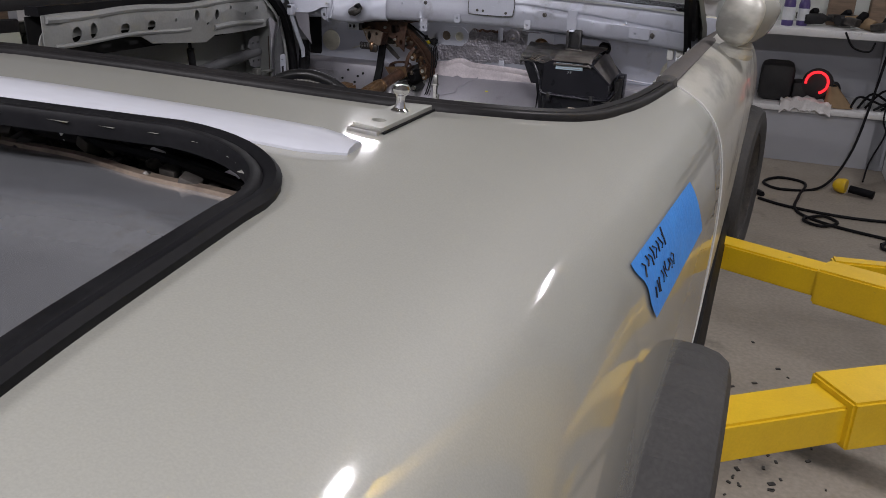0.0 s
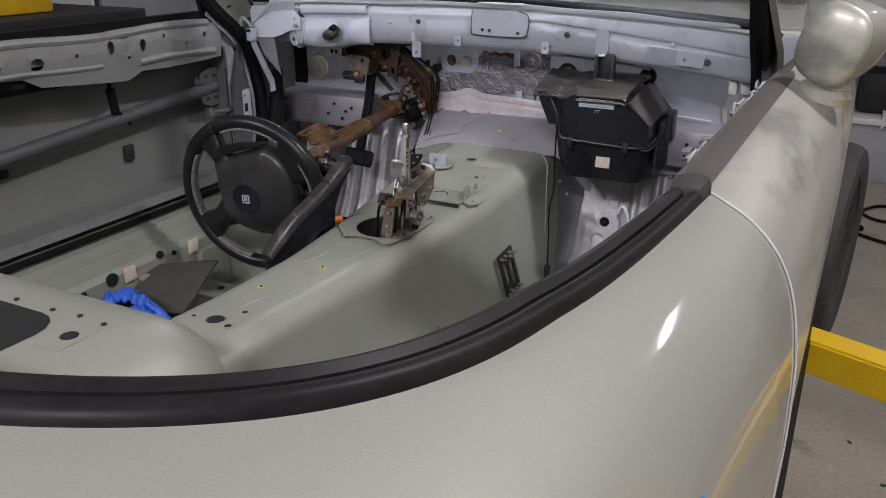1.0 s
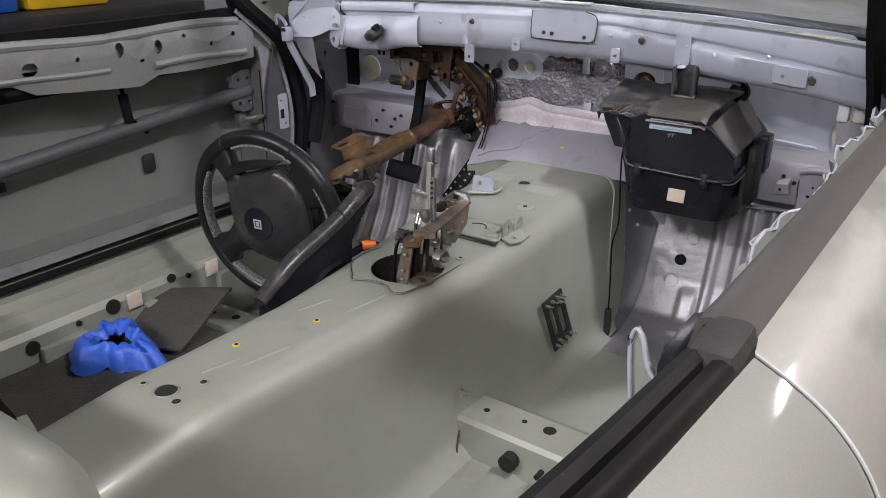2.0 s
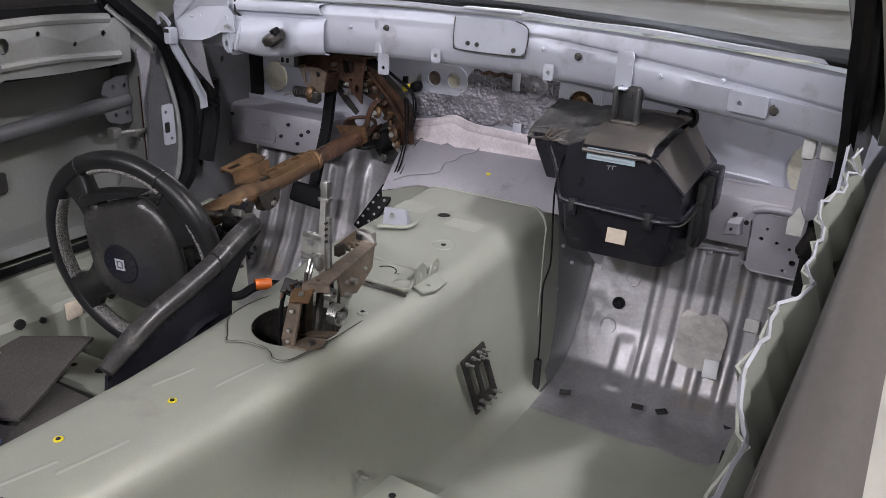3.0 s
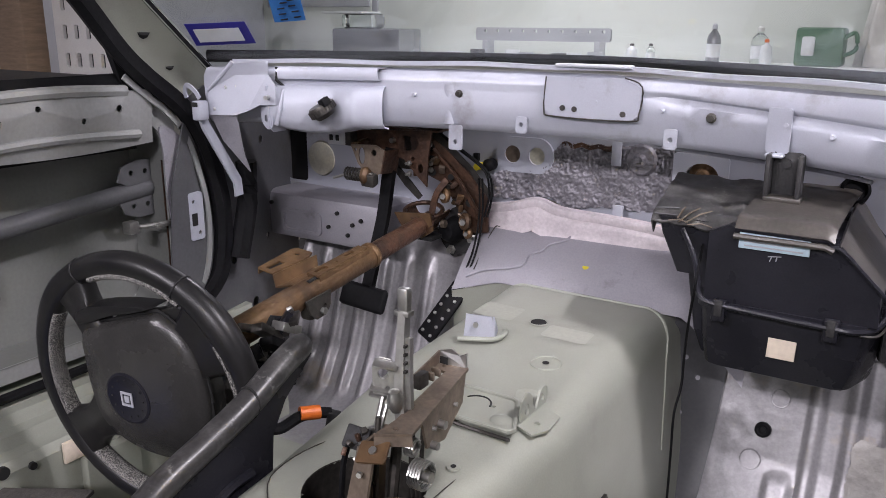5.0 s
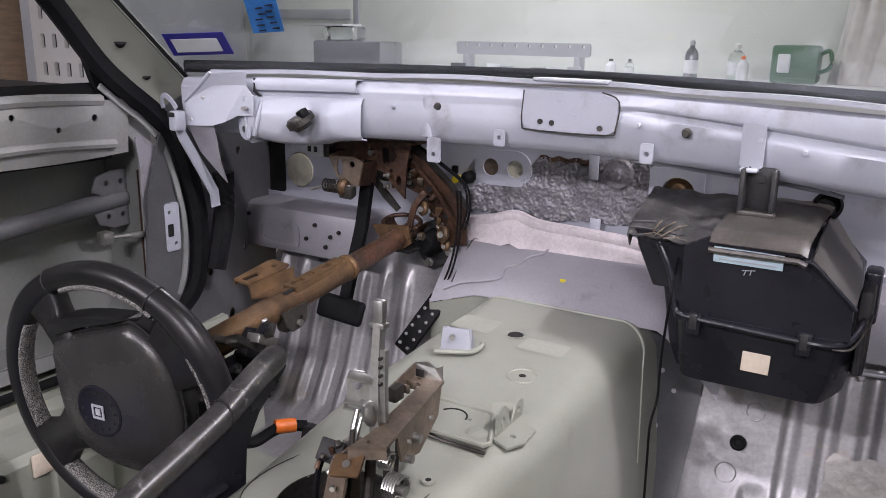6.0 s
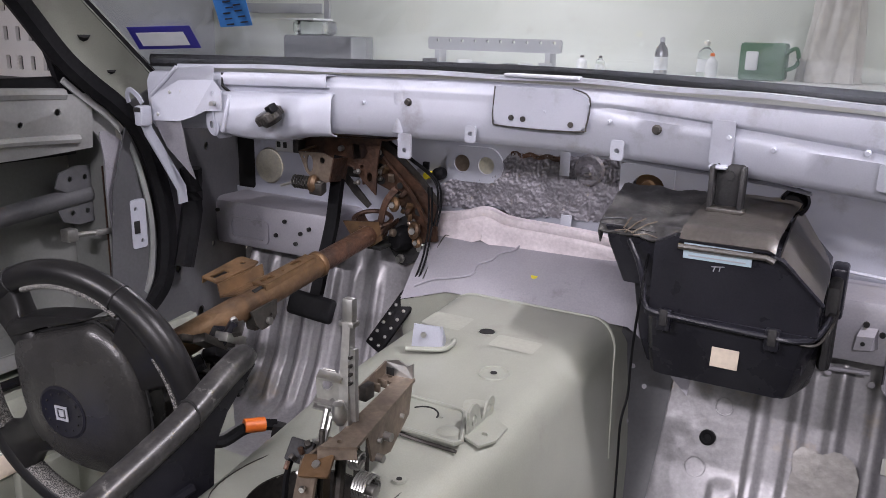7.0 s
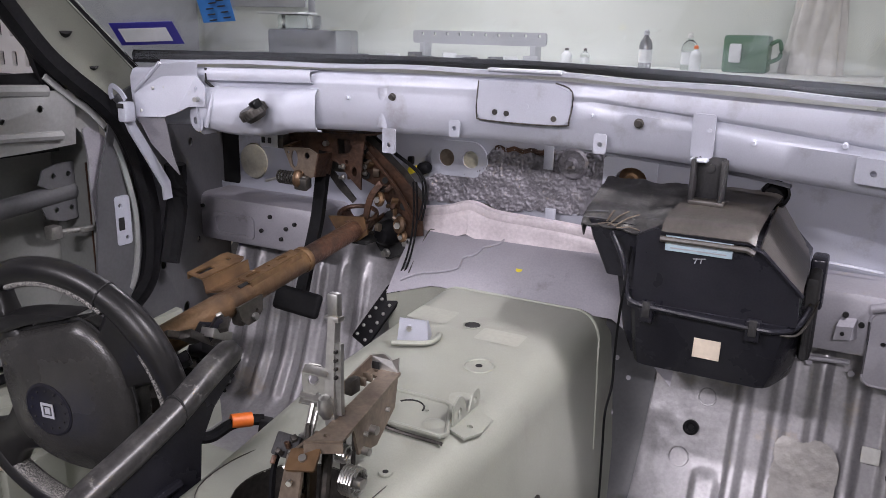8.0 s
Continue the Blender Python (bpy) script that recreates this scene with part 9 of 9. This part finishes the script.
    # cables hanging from the worktop and lying in loops on the floor
    def cable(pts, r=0.009, lab="black power cable lying in loops on the floor"):
        whole("power_cable", tube(bmesh.new(), spline(pts, 8), r, 6), RUBBER, lab, "cable", group="cables beside the bench")
    cable([(1.66, 3.80, 0.96), (1.64, 3.74, 0.85), (1.60, 3.70, 0.5), (1.52, 3.5, 0.18), (1.36, 3.15, 0.02), (1.12, 3.0, 0.01), (1.0, 3.12, 0.01), (1.10, 3.3, 0.01), (1.26, 3.22, 0.01), (1.22, 2.9, 0.01), (1.2, 2.55, 0.01), (1.38, 2.35, 0.01), (1.75, 2.2, 0.01), (2.2, 2.0, 0.01)], 0.009, "black power cable hanging from the bench and looping on the floor")
    cable([(1.72, 3.80, 0.96), (1.72, 3.75, 0.8), (1.70, 3.72, 0.42), (1.73, 3.70, 0.3), (1.66, 3.6, 0.12), (1.62, 3.38, 0.03)], 0.006, "thin black cable hanging from the bench")
    cable([(0.98, 2.72, 0.01), (1.15, 2.62, 0.01), (1.5, 2.55, 0.01), (2.0, 2.62, 0.01), (2.6, 2.7, 0.01)])
    cable([(1.25, 2.42, 0.012), (1.35, 2.5, 0.012), (1.42, 2.4, 0.012), (1.33, 2.3, 0.012), (1.24, 2.36, 0.012), (1.25, 2.45, 0.012)])
    cable([(1.62, 2.12, 0.012), (1.7, 2.2, 0.012), (1.8, 2.1, 0.012), (1.72, 2.0, 0.012), (1.62, 2.06, 0.012), (1.66, 2.18, 0.02)])
    cable([(1.55, 3.74, 0.90), (1.52, 3.72, 0.84), (1.42, 3.73, 0.86), (1.36, 3.78, 0.95)], 0.007, "short black cable loop over the bench edge")
    cable([(0.94, 2.8, 0.01), (0.96, 2.86, 0.01), (1.0, 2.8, 0.012)], 0.02, "black plug end on the floor")
    t = thing("cord_plug", (1.48, 3.05, 0), "yellow plug connector with a black tail on the floor", "plug")
    part("shell", lathe(bmesh.new(), [(0, 0), (0.045, 0), (0.05, 0.02), (0.042, 0.06), (0.02, 0.08), (0, 0.08)], pose(1.50, 3.12, 0.05, 0, 90, 160), 14), YELLOW, t, "yellow plug shell")
    part("tail", rod(bmesh.new(), (1.52, 3.11, 0.04), (1.66, 3.06, 0.03), 0.025, n=10), RUBBER, t)
    # oil crumbs on the floor
    bm = bmesh.new()
    for _ in range(70):
        x, y = rnd.gauss(1.02, 0.16), rnd.gauss(-0.25, 0.35)
        r = rnd.uniform(0.003, 0.011)
        box(bm, -r, r, -r * 0.6, r * 0.6, 0.0, 0.004, 0, pose(x, y, 0.0005, 0, 0, rnd.uniform(0, 180)))
    tagged(whole("dirt_crumbs", bm, DARK_METAL, "scattered dark dirt crumbs on the concrete", "dirt"), kind="stuff")
    # left side of the garage: rack, yellow and blue bins
    t = thing("slotted_rack", (-3.85, 1.9, 0), "white slotted metal rack panel standing by the wall", "rack")
    holes = [rounded(-4.04 + 0.11 * a, -4.0 + 0.11 * a, 0.95 + 0.16 * b, 1.03 + 0.16 * b, 0.01) for a in range(4) for b in range(7)]
    part("panel", sheet(bmesh.new(), rounded(-4.12, -3.57, 0.05, 2.15, 0.01), holes, 0.02, upright(1.9)), WHITE, t)
    part("backing", boxed(-4.12, -3.57, 1.96, 1.98, 0.0, 2.15), TANK, t)
    whole("wooden_post", boxed(-4.5, -4.2, 1.75, 1.9, 0.0, 2.2, 0.01), WOOD, "weathered wooden post beside the rack", "post")
    t = thing("parts_cart", (-2.2, 0.3, 0), "black parts cart with yellow and blue bins", "cart")
    part("shelf", boxed(-2.7, -1.6, -0.75, 0.47, 1.18, 1.22, 0.005), MATT_BLACK, t)
    for x in (-2.66, -1.66):
        for y in (-0.71, 0.43):
            part("leg", boxed(x - 0.02, x + 0.02, y - 0.02, y + 0.02, 0, 1.18), MATT_BLACK, t)
    for y, mat, lab in ((-0.42, BLUE_BIN, "blue plastic bin on the cart"), (-0.1, YELLOW_BIN, "yellow plastic bin on the cart")):
        whole("storage_bin", boxed(-2.4, -1.75, y, y + 0.29, 1.22, 1.48, 0.015), mat, lab, "bin", group="bins on the cart")


build_bench_items()
